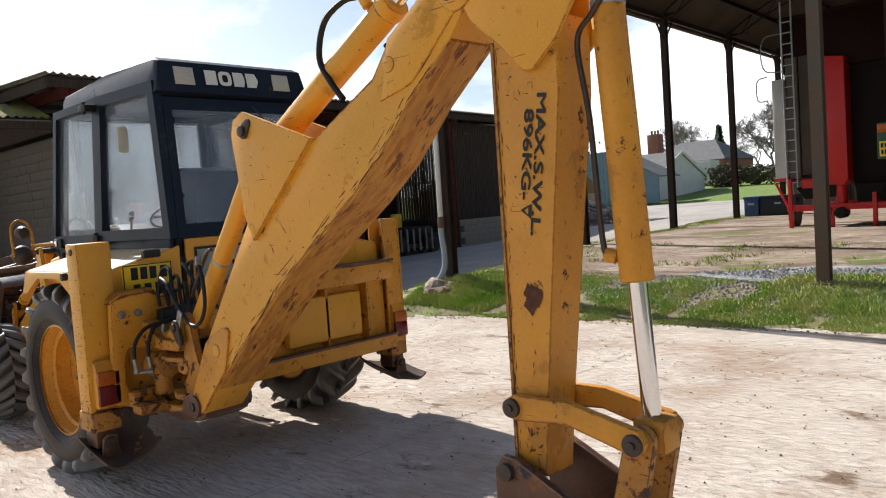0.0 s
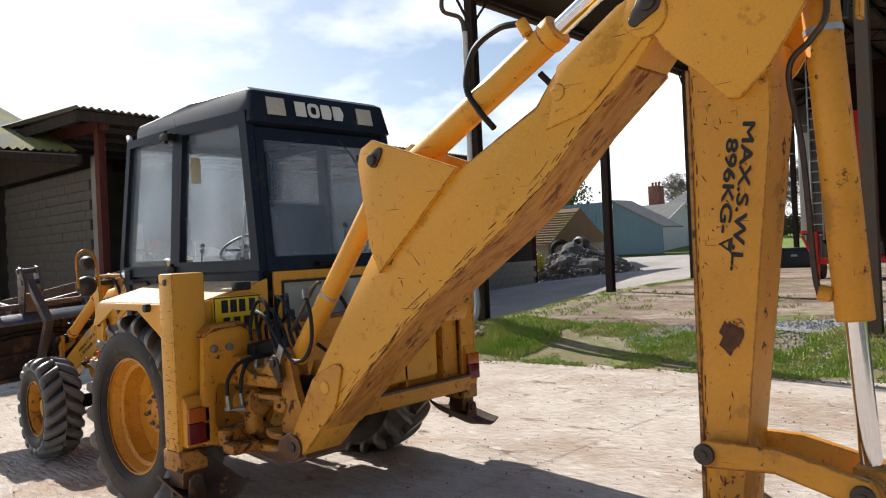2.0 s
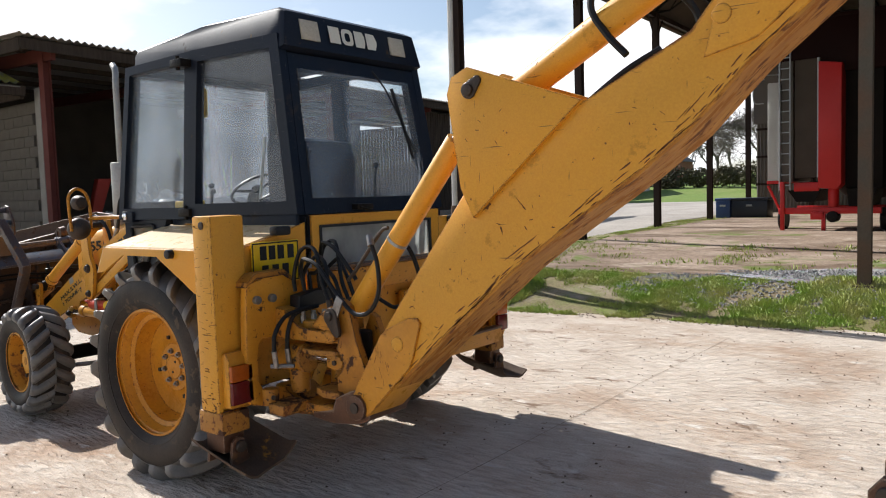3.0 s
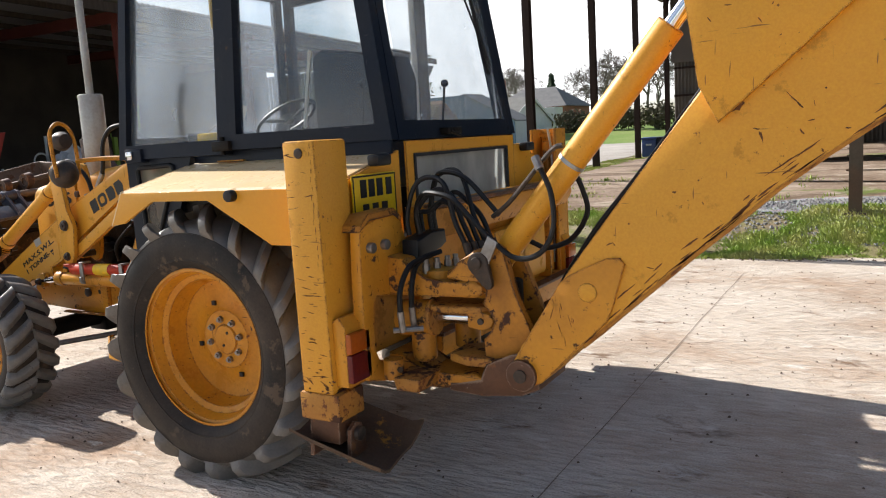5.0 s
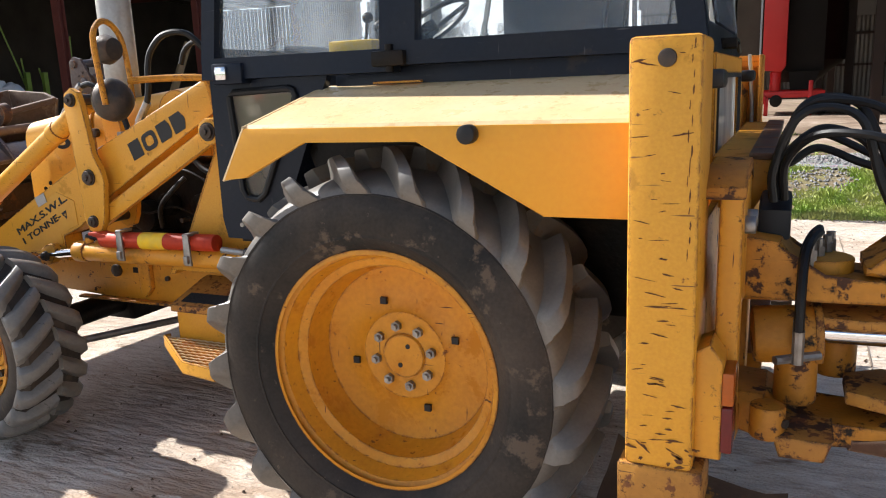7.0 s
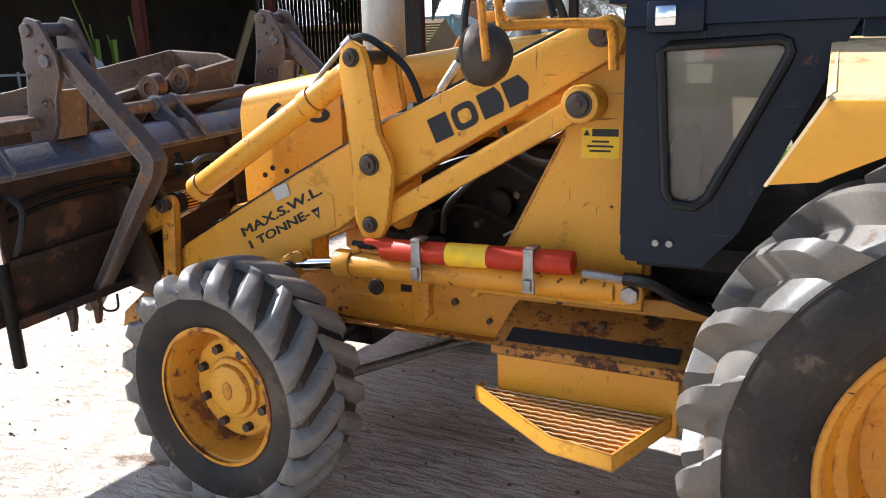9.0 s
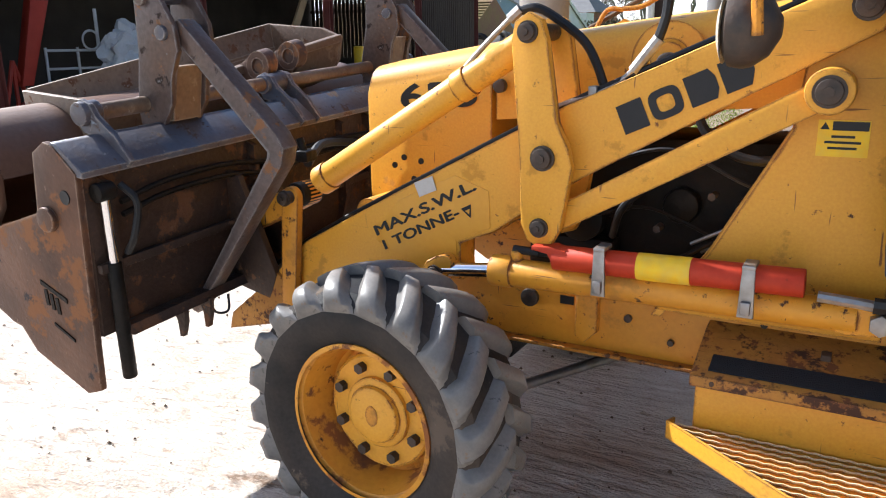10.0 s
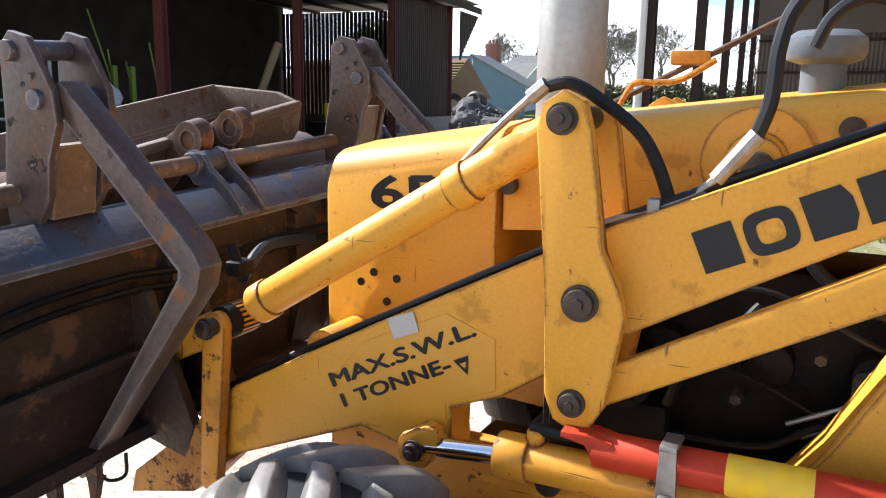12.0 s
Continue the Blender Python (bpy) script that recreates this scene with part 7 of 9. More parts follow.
def verge_edge(x):
    """Where the concrete yard meets the grass bank."""
    return 5.62 + 0.09 * x if x > -1.5 else 5.49 + 0.35 * (x + 1.5) * (1 if x > -3.2 else 0) - (0.6 if x <= -3.2 else 0)


def rise(x, y):
    """Height of the land: level yard, a bank up to the barn floor, and a slower climb along the track."""
    slow = 0.60 * ease((y - 7) / 13) * max(ease((x + 14) / 6), ease((y - 24) / 10))
    d = y - verge_edge(max(x, -3.2))
    bank = 0.36 * ease(d / 1.5) + 0.27 * ease((d - 1.0) / 6.0)
    f = ease((x + 5.0) / 1.6)
    return max(slow, slow * (1 - f) + bank * f)


CUT_Y = [4.5 + 0.25 * k for k in range(20)] + [9.5 + k for k in range(9)] + [20.0 + 2 * k for k in range(14)]
CUT_X = [-24 + 2.0 * k for k in range(9)] + [-6 + 0.5 * k for k in range(8)] + [-2.0 + 1.0 * k for k in range(20)]


def patch(name, outline, z, mat, label, step=0.5, rough=0.12, kind="structure", category="ground"):
    """A ground patch with a ragged outline, cut along a common grid and laid over the rise of the land."""
    pts = []
    for (xa, ya), (xb, yb) in zip(outline, outline[1:] + outline[:1]):
        d = math.hypot(xb - xa, yb - ya)
        n = max(1, int(d / step))
        for i in range(n):
            x, y = xa + (xb - xa) * i / n, ya + (yb - ya) * i / n
            pts.append((x + rough * wob(x, y, 0.9, 3.1) * 1.6, y + rough * wob(x, y, 0.9, 7.7) * 1.6 + rough * 0.6 * wob(x, y, 4, 1.7)))
    bm = bmesh.new()
    bm.faces.new([bm.verts.new((x, y, 0)) for x, y in pts])
    for axis, cuts in ((1, CUT_Y), (0, CUT_X)):
        for c in cuts:
            co, no = [0, 0, 0], [0, 0, 0]
            co[axis], no[axis] = c, 1
            bmesh.ops.bisect_plane(bm, geom=bm.verts[:] + bm.edges[:] + bm.faces[:], plane_co=co, plane_no=no)
    bmesh.ops.triangulate(bm, faces=bm.faces)
    for v in bm.verts:
        v.co.z = z + rise(v.co.x, v.co.y)
    ob = link_mesh(name, bm, mat, None, 50)
    return tagged(ob, label, category, kind=kind)


def far_height(x, y):
    d = max(0.0, y - 45)
    return -0.05 + rise(x, y) + 0.72 * ease((y - 46) / 9) + 0.026 * d - 0.00003 * d * d + 0.25 * wob(x, y, 0.03) * min(1, d / 30)


bm = bmesh.new()
ring_x = [-600, -300, -150, -80] + [-50 + 3 * k for k in range(24)] + [30, 60, 120, 300, 600]
ring_y = [-400, -150, -60, -20, 0, 4, 6] + [7.0 + 2 * k for k in range(20)] + [50, 60, 75, 95, 120, 160, 220, 300, 420, 600]
rows = [[bm.verts.new((x, y, far_height(x, y) - (0.5 if 4 < y < 12 and -6 < x < 24 else 0.0))) for x in ring_x] for y in ring_y]
for j in range(len(ring_y) - 1):
    for i in range(len(ring_x) - 1):
        bm.faces.new((rows[j][i], rows[j][i + 1], rows[j + 1][i + 1], rows[j + 1][i]))
tagged(link_mesh("ground", bm, field), "green spring field running to the horizon", "field", kind="structure")
patch("yard", [(-26, -24), (30, -24), (30, 7.0), (4.0, 6.7), (2.7, 6.6), (1.2, 6.45), (-0.2, 6.3), (-1.5, 6.1), (-3.0, 5.6), (-4.2, 6.0), (-5.0, 7.2), (-26, 7.2)], 0.0, concrete, "pale ribbed concrete farmyard with dirt and straw", rough=0.10)
patch("track", [(-24, 6.5), (-5.0, 6.5), (-4.6, 9.0), (-4.4, 12), (-4.6, 22), (-5.0, 30), (-3.0, 36), (8, 40), (8, 46), (-18, 46), (-24, 30)], 0.022, old_track, "grey gritty farm track", rough=0.25)
patch("barn_floor", [(-2.9, 7.6), (-1.2, 7.2), (0.6, 7.6), (2.2, 8.2), (12, 8.0), (12, 28), (-3.4, 25), (-3.5, 18), (-3.3, 13), (-3.1, 10.0)], 0.014, dirt, "brown packed earth floor with wheel marks", rough=0.3)
patch("gravel", [(0.4, 7.7), (1.1, 7.2), (1.9, 7.3), (2.4, 6.75), (3.4, 6.5), (7, 6.3), (12, 6.8), (12, 8.8), (4, 8.6), (2.0, 8.3)], 0.024, gravel_mat, "grey loose gravel by the barn post", rough=0.25)
grass_outline = [(-4.6, 6.6), (-4.0, 5.5), (-3.0, 4.85), (-1.5, 5.45), (-0.2, 5.6), (1.2, 5.75), (2.7, 5.88), (5.0, 6.05), (9, 6.2), (9, 6.9), (3.6, 6.9), (2.6, 7.6), (1.0, 7.5), (-0.5, 7.5), (-2.4, 8.0), (-2.9, 10.5), (-3.2, 15), (-3.5, 20), (-3.6, 25), (-5.0, 26), (-4.6, 20), (-4.5, 12), (-4.5, 9)]
patch("verge", grass_outline[:9] + [(16, 6.3), (16, 32), (-4, 32), (-5.2, 26), (-4.9, 20), (-4.8, 12), (-4.8, 9)], 0.006, turf, "rough grass verge beside the yard", rough=0.1)


def inside(x, y, poly):
    hit = False
    for (xa, ya), (xb, yb) in zip(poly, poly[1:] + poly[:1]):
        if (ya > y) != (yb > y) and x < (xb - xa) * (y - ya) / (yb - ya) + xa:
            hit = not hit
    return hit


def grass_stuff(name, poly, count, h0, h1, seed, mat, label, bare=0.0):
    rng = random.Random(seed)
    xs, ys = [p[0] for p in poly], [p[1] for p in poly]
    vs, fs = [], []
    while count > 0:
        x, y = rng.uniform(min(xs), max(xs)), rng.uniform(min(ys), max(ys))
        count -= 1
        if not inside(x, y, poly):
            continue
        d = 0.6 * wob(x, y, 0.9, 2.2) + 0.6 * wob(x, y, 3.0, 5.5) + 0.3 * wob(x, y, 9.0, 8.5)
        if d < bare:
            continue
        for _ in range(3):
            bx, by = x + rng.gauss(0, 0.03), y + rng.gauss(0, 0.03)
            h = rng.uniform(h0, h1) * (0.75 + 0.8 * max(0, d))
            a, w = rng.uniform(0, 6.28), rng.uniform(0.006, 0.013)
            lx, ly = rng.gauss(0, 0.35) * h, rng.gauss(0, 0.35) * h
            k = len(vs)
            g = rise(bx, by)
            vs += [(bx - w * math.cos(a), by - w * math.sin(a), g), (bx + w * math.cos(a), by + w * math.sin(a), g), (bx + lx * 0.5 + w * 0.6, by + ly * 0.5, g + h * 0.65), (bx + lx, by + ly, g + h)]
            fs += [(k, k + 1, k + 2), (k, k + 2, k + 3)]
    me = bpy.data.meshes.new(name)
    me.from_pydata(vs, [], fs)
    me.materials.append(mat)
    return tagged(new(name, me), label, "grass", kind="stuff")


blade = surface("grass_blades", (0.24, 0.36, 0.045), 0.55, second=(0.46, 0.42, 0.15), scale=2.2, amount=0.85, bump=0.0, spec=0.3)
grass_stuff("grass", grass_outline, 120000, 0.02, 0.055, 1, blade, "bright green short patchy grass", bare=-0.06)
grass_stuff("grass", [(-2.0, 5.35), (4.6, 6.0), (4.6, 6.7), (1.5, 7.2), (-1.4, 7.2)], 30000, 0.02, 0.055, 2, blade, "bright green tufted grass", bare=0.02)
grass_stuff("grass", [(1.5, 6.3), (3.4, 6.4), (3.4, 7.5), (1.7, 7.5)], 5000, 0.03, 0.09, 3, blade, "longer grass round the barn post", bare=-0.1)
grass_stuff("grass", [(-3.6, 5.4), (-1.8, 5.6), (-1.4, 6.8), (-3.0, 7.4)], 12000, 0.05, 0.12, 4, blade, "thick grass at the barn corner", bare=-0.3)
grass_stuff("earth_tufts", [(-2.8, 7.6), (2.4, 8.2), (2.4, 10.5), (-2.6, 11.0)], 2600, 0.03, 0.08, 77, blade, "scattered weeds on the packed earth", bare=0.22)
# slab joint and scattered grit in the yard
joint_mat = surface("joint_dirt", (0.27, 0.21, 0.155), 0.95, bump=0.3)
for x0 in (1.54,):
    bm = bmesh.new()
    prev = None
    for i in range(70):
        y = -9 + i * 0.2
        x = x0 + 0.015 * wob(x0, y, 1.3)
        w = 0.003 + 0.002 * wob(y, x0, 3)
        cur = (bm.verts.new((x - w, y, 0.0045)), bm.verts.new((x + w, y, 0.0045)))
        if prev:
            bm.faces.new((prev[0], prev[1], cur[1], cur[0]))
        prev = cur
    tagged(link_mesh("slab_joint", bm, joint_mat, None, 0), "dirt-filled joint between concrete slabs", "joint", kind="structure")


def grit(name, poly, count, s0, s1, seed, mat, label, lift=0.0):
    rng = random.Random(seed)
    xs, ys = [p[0] for p in poly], [p[1] for p in poly]
    vs, fs = [], []
    for _ in range(count):
        x, y = rng.uniform(min(xs), max(xs)), rng.uniform(min(ys), max(ys))
        if not inside(x, y, poly):
            continue
        s = rng.uniform(s0, s1)
        k, a = len(vs), rng.uniform(0, 6.28)
        for i in range(4):
            r = s * rng.uniform(0.6, 1.2)
            vs.append((x + r * math.cos(a + i * 1.57), y + r * math.sin(a + i * 1.57), 0.004 + lift + rise(x, y)))
        vs.append((x, y, 0.005 + lift + rise(x, y) + s * rng.uniform(0.5, 1.0)))
        fs += [(k + i, k + (i + 1) % 4, k + 4) for i in range(4)]
    me = bpy.data.meshes.new(name)
    me.from_pydata(vs, [], fs)
    me.materials.append(mat)
    return tagged(new(name, me), label, "grit", kind="stuff")


grit("loose_grit", [(-9, -3), (6, -3), (6, 5), (-9, 5)], 2600, 0.003, 0.012, 11, surface("brown_grit", (0.13, 0.085, 0.055), 0.9, bump=0.2), "crumbs of mud and straw on the concrete")
grit("gravel_stones", [(0.4, 7.7), (1.9, 7.2), (2.6, 6.7), (7, 6.4), (7, 8.4), (1.8, 8.2)], 6000, 0.012, 0.032, 12, surface("grey_stones", (0.28, 0.27, 0.26), 0.85, second=(0.16, 0.15, 0.15), scale=8, bump=0.2), "grey crushed stone", 0.024)
grit("verge_stones", [(-0.6, 6.5), (0.6, 6.25), (7, 6.35), (7, 7.3), (-0.2, 7.5)], 5200, 0.008, 0.026, 13, bpy.data.materials["grey_stones"], "loose grey stone among the grass", 0.006)
grit("edge_grit", [(-3.0, 4.7), (-1.5, 5.2), (2.7, 5.65), (9, 6.0), (9, 6.35), (2.7, 6.05), (-1.5, 5.65), (-3.0, 5.1)], 2600, 0.006, 0.02, 14, bpy.data.materials["brown_grit"], "crumbs of soil along the edge of the concrete", 0.004)

# ------------------------------------------------------------------ curved-roof barn
barn_steel = surface("brown_painted_steel", (0.035, 0.024, 0.020), 0.6, spec=0.12, second=(0.06, 0.037, 0.028), scale=3, bump=0.1, spots=[(RUST, 0.32, 7)])
post_grey = surface("mossy_grey_steel", (0.095, 0.082, 0.062), 0.65, spec=0.12, second=(0.14, 0.075, 0.045), scale=2.5, amount=0.8, bump=0.1)
# trusses and roof undersides: base colours darkened for the shade below the roof
truss_dark = surface("shade_dark_truss_steel", (0.010, 0.009, 0.008), 0.7, second=(0.02, 0.015, 0.012), scale=4, bump=0.1, spec=0.2)
lean_under = surface("shade_dark_lean_to_sheets", (0.026, 0.021, 0.017), 0.85, second=(0.015, 0.013, 0.011), scale=0.8, amount=0.8, bump=0.1, spec=0.2, spots=[((0.06, 0.035, 0.022), 0.34, 1.6)])
roof_under = surface("shade_dark_stained_sheets", (0.075, 0.057, 0.042), 0.8, spec=0.12, second=(0.043, 0.034, 0.026), scale=0.8, amount=0.8, bump=0.1, spots=[((0.018, 0.015, 0.012), 0.38, 1.0), ((0.11, 0.05, 0.03), 0.33, 1.6)])
fascia_mat = surface("grey_green_sheet", (0.20, 0.235, 0.225), 0.5, 0.2, second=(0.15, 0.15, 0.13), scale=1.6, amount=0.8, bump=0.05, spots=[((0.28, 0.20, 0.10), 0.35, 2.0)])
barn = thing("curved_roof_barn", "open-sided barn with a curved corrugated roof on steel posts", "barn")
# the barn's own axes: x across from the yard-side row of posts, y along the row
BARN = Matrix.Translation((-3.20, 6.47, 0)) @ Matrix.Rotation(radians(2.3), 4, "Z")
barn.matrix_basis = BARN
SPAN, BAY, EAVE, RISE = 5.69, 4.38, 5.92, 1.27
ROWS_Y = [BAY * k for k in range(5)]
END = ROWS_Y[-1] + 0.6


def footing(x, y):
    p = BARN @ Vector((x, y, 0))
    return rise(p.x, p.y)


def ibeam(x, y, z0, z1, w=0.15, t=0.012, bm=None):
    h, e = w / 2, t / 2
    pts = [(-h, -h), (h, -h), (h, t - h), (e, t - h), (e, h - t), (h, h - t), (h, h), (-h, h), (-h, h - t), (-e, h - t), (-e, t - h), (-h, t - h)]
    return slab([(x + a, y + b) for a, b in pts], z0, z1, 0, bm, axis="z")


def arc_z(x, lift=0.0):
    f = (x - SPAN / 2) / (SPAN / 2 + 0.25)
    return EAVE + RISE * (1 - f * f) + lift


for k, y0 in enumerate(ROWS_Y):
    yr = y0 + 0.4
    part("barn_post", ibeam(0, y0, footing(0, y0) - 0.05, EAVE + 0.05, 0.15), barn_steel, barn, "brown steel post")
    part("barn_post", ibeam(SPAN, yr, footing(SPAN, yr) - 0.05, EAVE + 0.05, 0.15), post_grey if k == 0 else barn_steel, barn, "weathered grey steel post with a foot plate")
    z = footing(SPAN, yr)
    part("post_foot", box(SPAN - 0.12, yr - 0.12, z - 0.02, SPAN + 0.12, yr + 0.12, z + 0.035), post_grey, barn)
    up = [(SPAN * i / 16, y0 + 0.4 * i / 16, arc_z(SPAN * i / 16, -0.09)) for i in range(17)]
    lo = [(SPAN * i / 16, y0 + 0.4 * i / 16, arc_z(SPAN * i / 16, -0.38 if 0 < i < 16 else -0.15)) for i in range(17)]
    bm = tube(up, 0.027, seg=6, straight=True)
    tube(lo, 0.023, seg=6, bm=bm, straight=True)
    for i in range(1, 16, 2):
        rod(lo[i], up[i + 1], 0.014, seg=6, bm=bm)
        rod(lo[i], up[i - 1], 0.014, seg=6, bm=bm)
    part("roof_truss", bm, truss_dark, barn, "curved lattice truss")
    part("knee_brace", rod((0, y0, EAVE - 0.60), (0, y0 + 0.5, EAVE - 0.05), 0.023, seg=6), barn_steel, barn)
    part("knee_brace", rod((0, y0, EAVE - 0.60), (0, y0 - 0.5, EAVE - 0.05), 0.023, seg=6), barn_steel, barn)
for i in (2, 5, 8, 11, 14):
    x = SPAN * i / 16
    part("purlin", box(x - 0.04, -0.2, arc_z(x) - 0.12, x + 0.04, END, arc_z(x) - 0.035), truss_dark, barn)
bm = bmesh.new()
n = 40
rows = []
for j in range(2):
    row = []
    for i in range(n + 1):
        x = -0.22 + (SPAN + 0.44) * i / n
        y = (-0.42 + 0.4 * i / n) if j == 0 else END
        row.append(bm.verts.new((x, y, arc_z(x))))
    rows.append(row)
for i in range(n):
    bm.faces.new((rows[0][i], rows[0][i + 1], rows[1][i + 1], rows[1][i]))
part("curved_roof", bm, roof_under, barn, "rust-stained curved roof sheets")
# corrugated fascia on the gable end
bm = bmesh.new()
n = 320
top, bot = [], []
for i in range(n + 1):
    f = i / n
    x = -0.22 + (SPAN + 0.44) * f
    y = -0.45 + 0.4 * f + 0.010 * math.sin(i * math.pi / 2)
    top.append(bm.verts.new((x, y, arc_z(x, 0.03))))
    bot.append(bm.verts.new((x, y, min(EAVE + 0.0, arc_z(x, -0.02)))))
for i in range(n):
    bm.faces.new((bot[i], bot[i + 1], top[i + 1], top[i]))
part("gable_fascia", bm, fascia_mat, barn, "grey-green corrugated gable sheeting")
part("eave_beam", box(-0.04, -0.4, EAVE - 0.05, 0.04, END, EAVE + 0.06), barn_steel, barn)
part("gutter", tube([(-0.25, -0.6, EAVE + 0.0), (-0.25, 8, EAVE - 0.01), (-0.25, END, EAVE - 0.03)], 0.058, seg=10, straight=True), post_grey, barn)
part("downpipe_swan_neck", tube([(-0.25, -0.42, EAVE - 0.05), (-0.24, -0.42, EAVE - 0.36), (-0.06, -0.2, EAVE - 0.48), (-0.02, -0.15, EAVE - 0.78)], 0.036, seg=10), post_grey, barn)
part("downpipe", tube([(-0.02, -0.15, EAVE - 0.7), (-0.03, -0.15, 3.5), (-0.04, -0.15, 1.35)], 0.045, seg=12, straight=True), surface("white_plastic_pipe", (0.62, 0.60, 0.56), 0.4, second=(0.42, 0.39, 0.34), scale=3, bump=0.02), barn, "off-white plastic downpipe")
part("pipe_collar", rod((-0.04, -0.15, 1.27), (-0.04, -0.15, 1.46), 0.06, bevel=0.01), post_grey, barn)
part("pipe_shoe", tube([(-0.04, -0.15, 1.36), (-0.04, -0.16, 1.16), (0.02, -0.19, 0.85), (0.03, -0.24, 0.58), (-0.10, -0.34, 0.34), (-0.26, -0.50, 0.16)], 0.048, seg=12), surface("blue_grey_flexible_pipe", (0.30, 0.33, 0.36), 0.5, bump=0.1), barn, "grey-blue flexible drain pipe")
sheet_brown = surface("brown_grey_sheet", (0.15, 0.135, 0.12), 0.7, spec=0.12, second=(0.21, 0.18, 0.15), scale=1, bump=0.05)
gx = [0.05 + (SPAN - 0.1) * k / 24 for k in range(25)]
part("gable_sheet", slab([(gx[0], EAVE - 2.2), (gx[-1], EAVE - 2.2)] + [(x, arc_z(x, -0.03)) for x in gx[::-1]], END - 0.09, END - 0.04), sheet_brown, barn, "dark sheeted gable at the far end")
part("lean_to_gable", slab([(SPAN + 0.05, 3.1), (SPAN + 5.4, 3.1), (SPAN + 5.4, 4.2), (SPAN + 0.05, 5.95)], END - 0.09, END - 0.04), sheet_brown, barn)
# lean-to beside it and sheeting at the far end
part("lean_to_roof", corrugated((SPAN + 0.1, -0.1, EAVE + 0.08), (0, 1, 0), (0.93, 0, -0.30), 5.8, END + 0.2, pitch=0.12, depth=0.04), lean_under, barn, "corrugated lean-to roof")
for y0 in ROWS_Y:
    part("rafter", slab([(SPAN, EAVE - 0.30), (SPAN, EAVE - 0.10), (SPAN + 5.4, EAVE - 1.84), (SPAN + 5.4, EAVE - 2.0)], y0 + 0.35, y0 + 0.45), barn_steel, barn)
    part("barn_post", ibeam(SPAN + 5.4, y0 + 0.4, 0.3, EAVE - 1.85, 0.15), barn_steel, barn, "brown steel post")
pale_timber = surface("pale_timber", (0.28, 0.20, 0.13), 0.8, bump=0.2)
for k in range(4):
    x = SPAN + 0.9 + 1.25 * k
    zt = EAVE - 0.02 - 0.3226 * (x - SPAN)
    part("purlin", box(x - 0.03, 0.0, zt - 0.12, x + 0.03, END, zt - 0.02), pale_timber, barn)
part("side_sheeting", corrugated((SPAN + 5.6, -0.1, 0.2), (0, 1, 0), (0, 0, 1), 4.0, END + 0.2, pitch=0.12, depth=0.035), sheet_brown, barn, "brown side sheeting")
part("end_sheeting", corrugated((0.12, END + 0.05, 0.3), (1, 0, 0), (0, 0, 1), EAVE + 0.5, SPAN + 5.4, pitch=0.12, depth=0.035), sheet_brown, barn, "grey-brown corrugated end wall")
for z in (1.6, 2.55, 3.5, 4.45, 5.4):
    part("sheeting_rail", box(0.12, END - 0.06, z, SPAN + 5.4, END + 0.0, z + 0.07), barn_steel, barn)
for x in (1.9, 3.8):
    part("end_post", box(x - 0.07, END - 0.14, 0.4, x + 0.07, END - 0.062, EAVE), barn_steel, barn)
# heaped soil at the foot of the downpipe
bm = bmesh.new()
bmesh.ops.create_icosphere(bm, subdivisions=4, radius=1.0)
for v in bm.verts:
    d = 1 + 0.25 * noise.noise(v.co * 2.3) + 0.12 * noise.noise(v.co * 7)
    v.co = Vector((v.co.x * 0.62 * d - 3.15, v.co.y * 0.5 * d + 6.15, 0.02 + max(-0.05, v.co.z * 0.40 * d)))
tagged(link_mesh("soil_heap", bm, dirt, None, 0), "small heap of brown soil and stones at the barn post", "soil heap")

# unseen plain wall, added to hold back sky light from the machine's rear
clad = surface("dark_sky_block", (0.07, 0.075, 0.07), 0.7, second=(0.045, 0.045, 0.042), scale=0.8, bump=0.1)
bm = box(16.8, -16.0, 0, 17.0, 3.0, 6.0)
tagged(link_mesh("sky_block_wall", bm, clad), "unseen dark wall added to hold back sky light", "wall", kind="structure")

# ------------------------------------------------------------------ long open-fronted shed
SX, SY0, SY1 = -10.35, 3.4, 21.2
SHED_AT = Matrix.Translation((-0.6, 0.3, 0))
SHED_TURN = SHED_AT @ Matrix.Translation((SX, 3.15, 0)) @ Matrix.Rotation(radians(6.5), 4, "Z") @ Matrix.Translation((-SX, -3.15, 0))
red_post = surface("red_oxide_steel", (0.15, 0.045, 0.035), 0.6, spec=0.12, second=(0.10, 0.03, 0.025), scale=3, bump=0.1)
dark_wall = surface("dark_block_wall", (0.085, 0.072, 0.06), 0.9, spec=0.12, second=(0.05, 0.042, 0.035), scale=1.2, amount=0.8, bump=0.3)
slat_mat = surface("dark_weathered_board", (0.045, 0.032, 0.024), 0.85, spec=0.12, second=(0.08, 0.06, 0.045), scale=3, amount=0.8, bump=0.3, stretch=(6, 6, 0.6))
sheet_dark = surface("dark_roof_sheet", (0.20, 0.185, 0.17), 0.8, spec=0.12, second=(0.27, 0.22, 0.17), scale=1.0, bump=0.1)
shed = thing("open_fronted_shed", "long open-fronted farm shed with red steel posts and slatted end", "shed")
shed.matrix_basis = SHED_TURN
part("shed_roof", corrugated((SX + 0.55, SY0 - 0.9, 4.78), (0, 1, 0), (-1, 0, 0.0), 7.2, SY1 - SY0 + 2.3, pitch=0.16, depth=0.055), sheet_dark, shed, "dark corrugated roof")
bm = slab([(SX + 0.4, 4.72), (SX - 6.6, 4.5), (SX - 6.6, 4.35), (SX + 0.4, 4.5)], SY0 - 0.8, SY0 - 0.72)
part("barge_board", bm, slat_mat, shed)
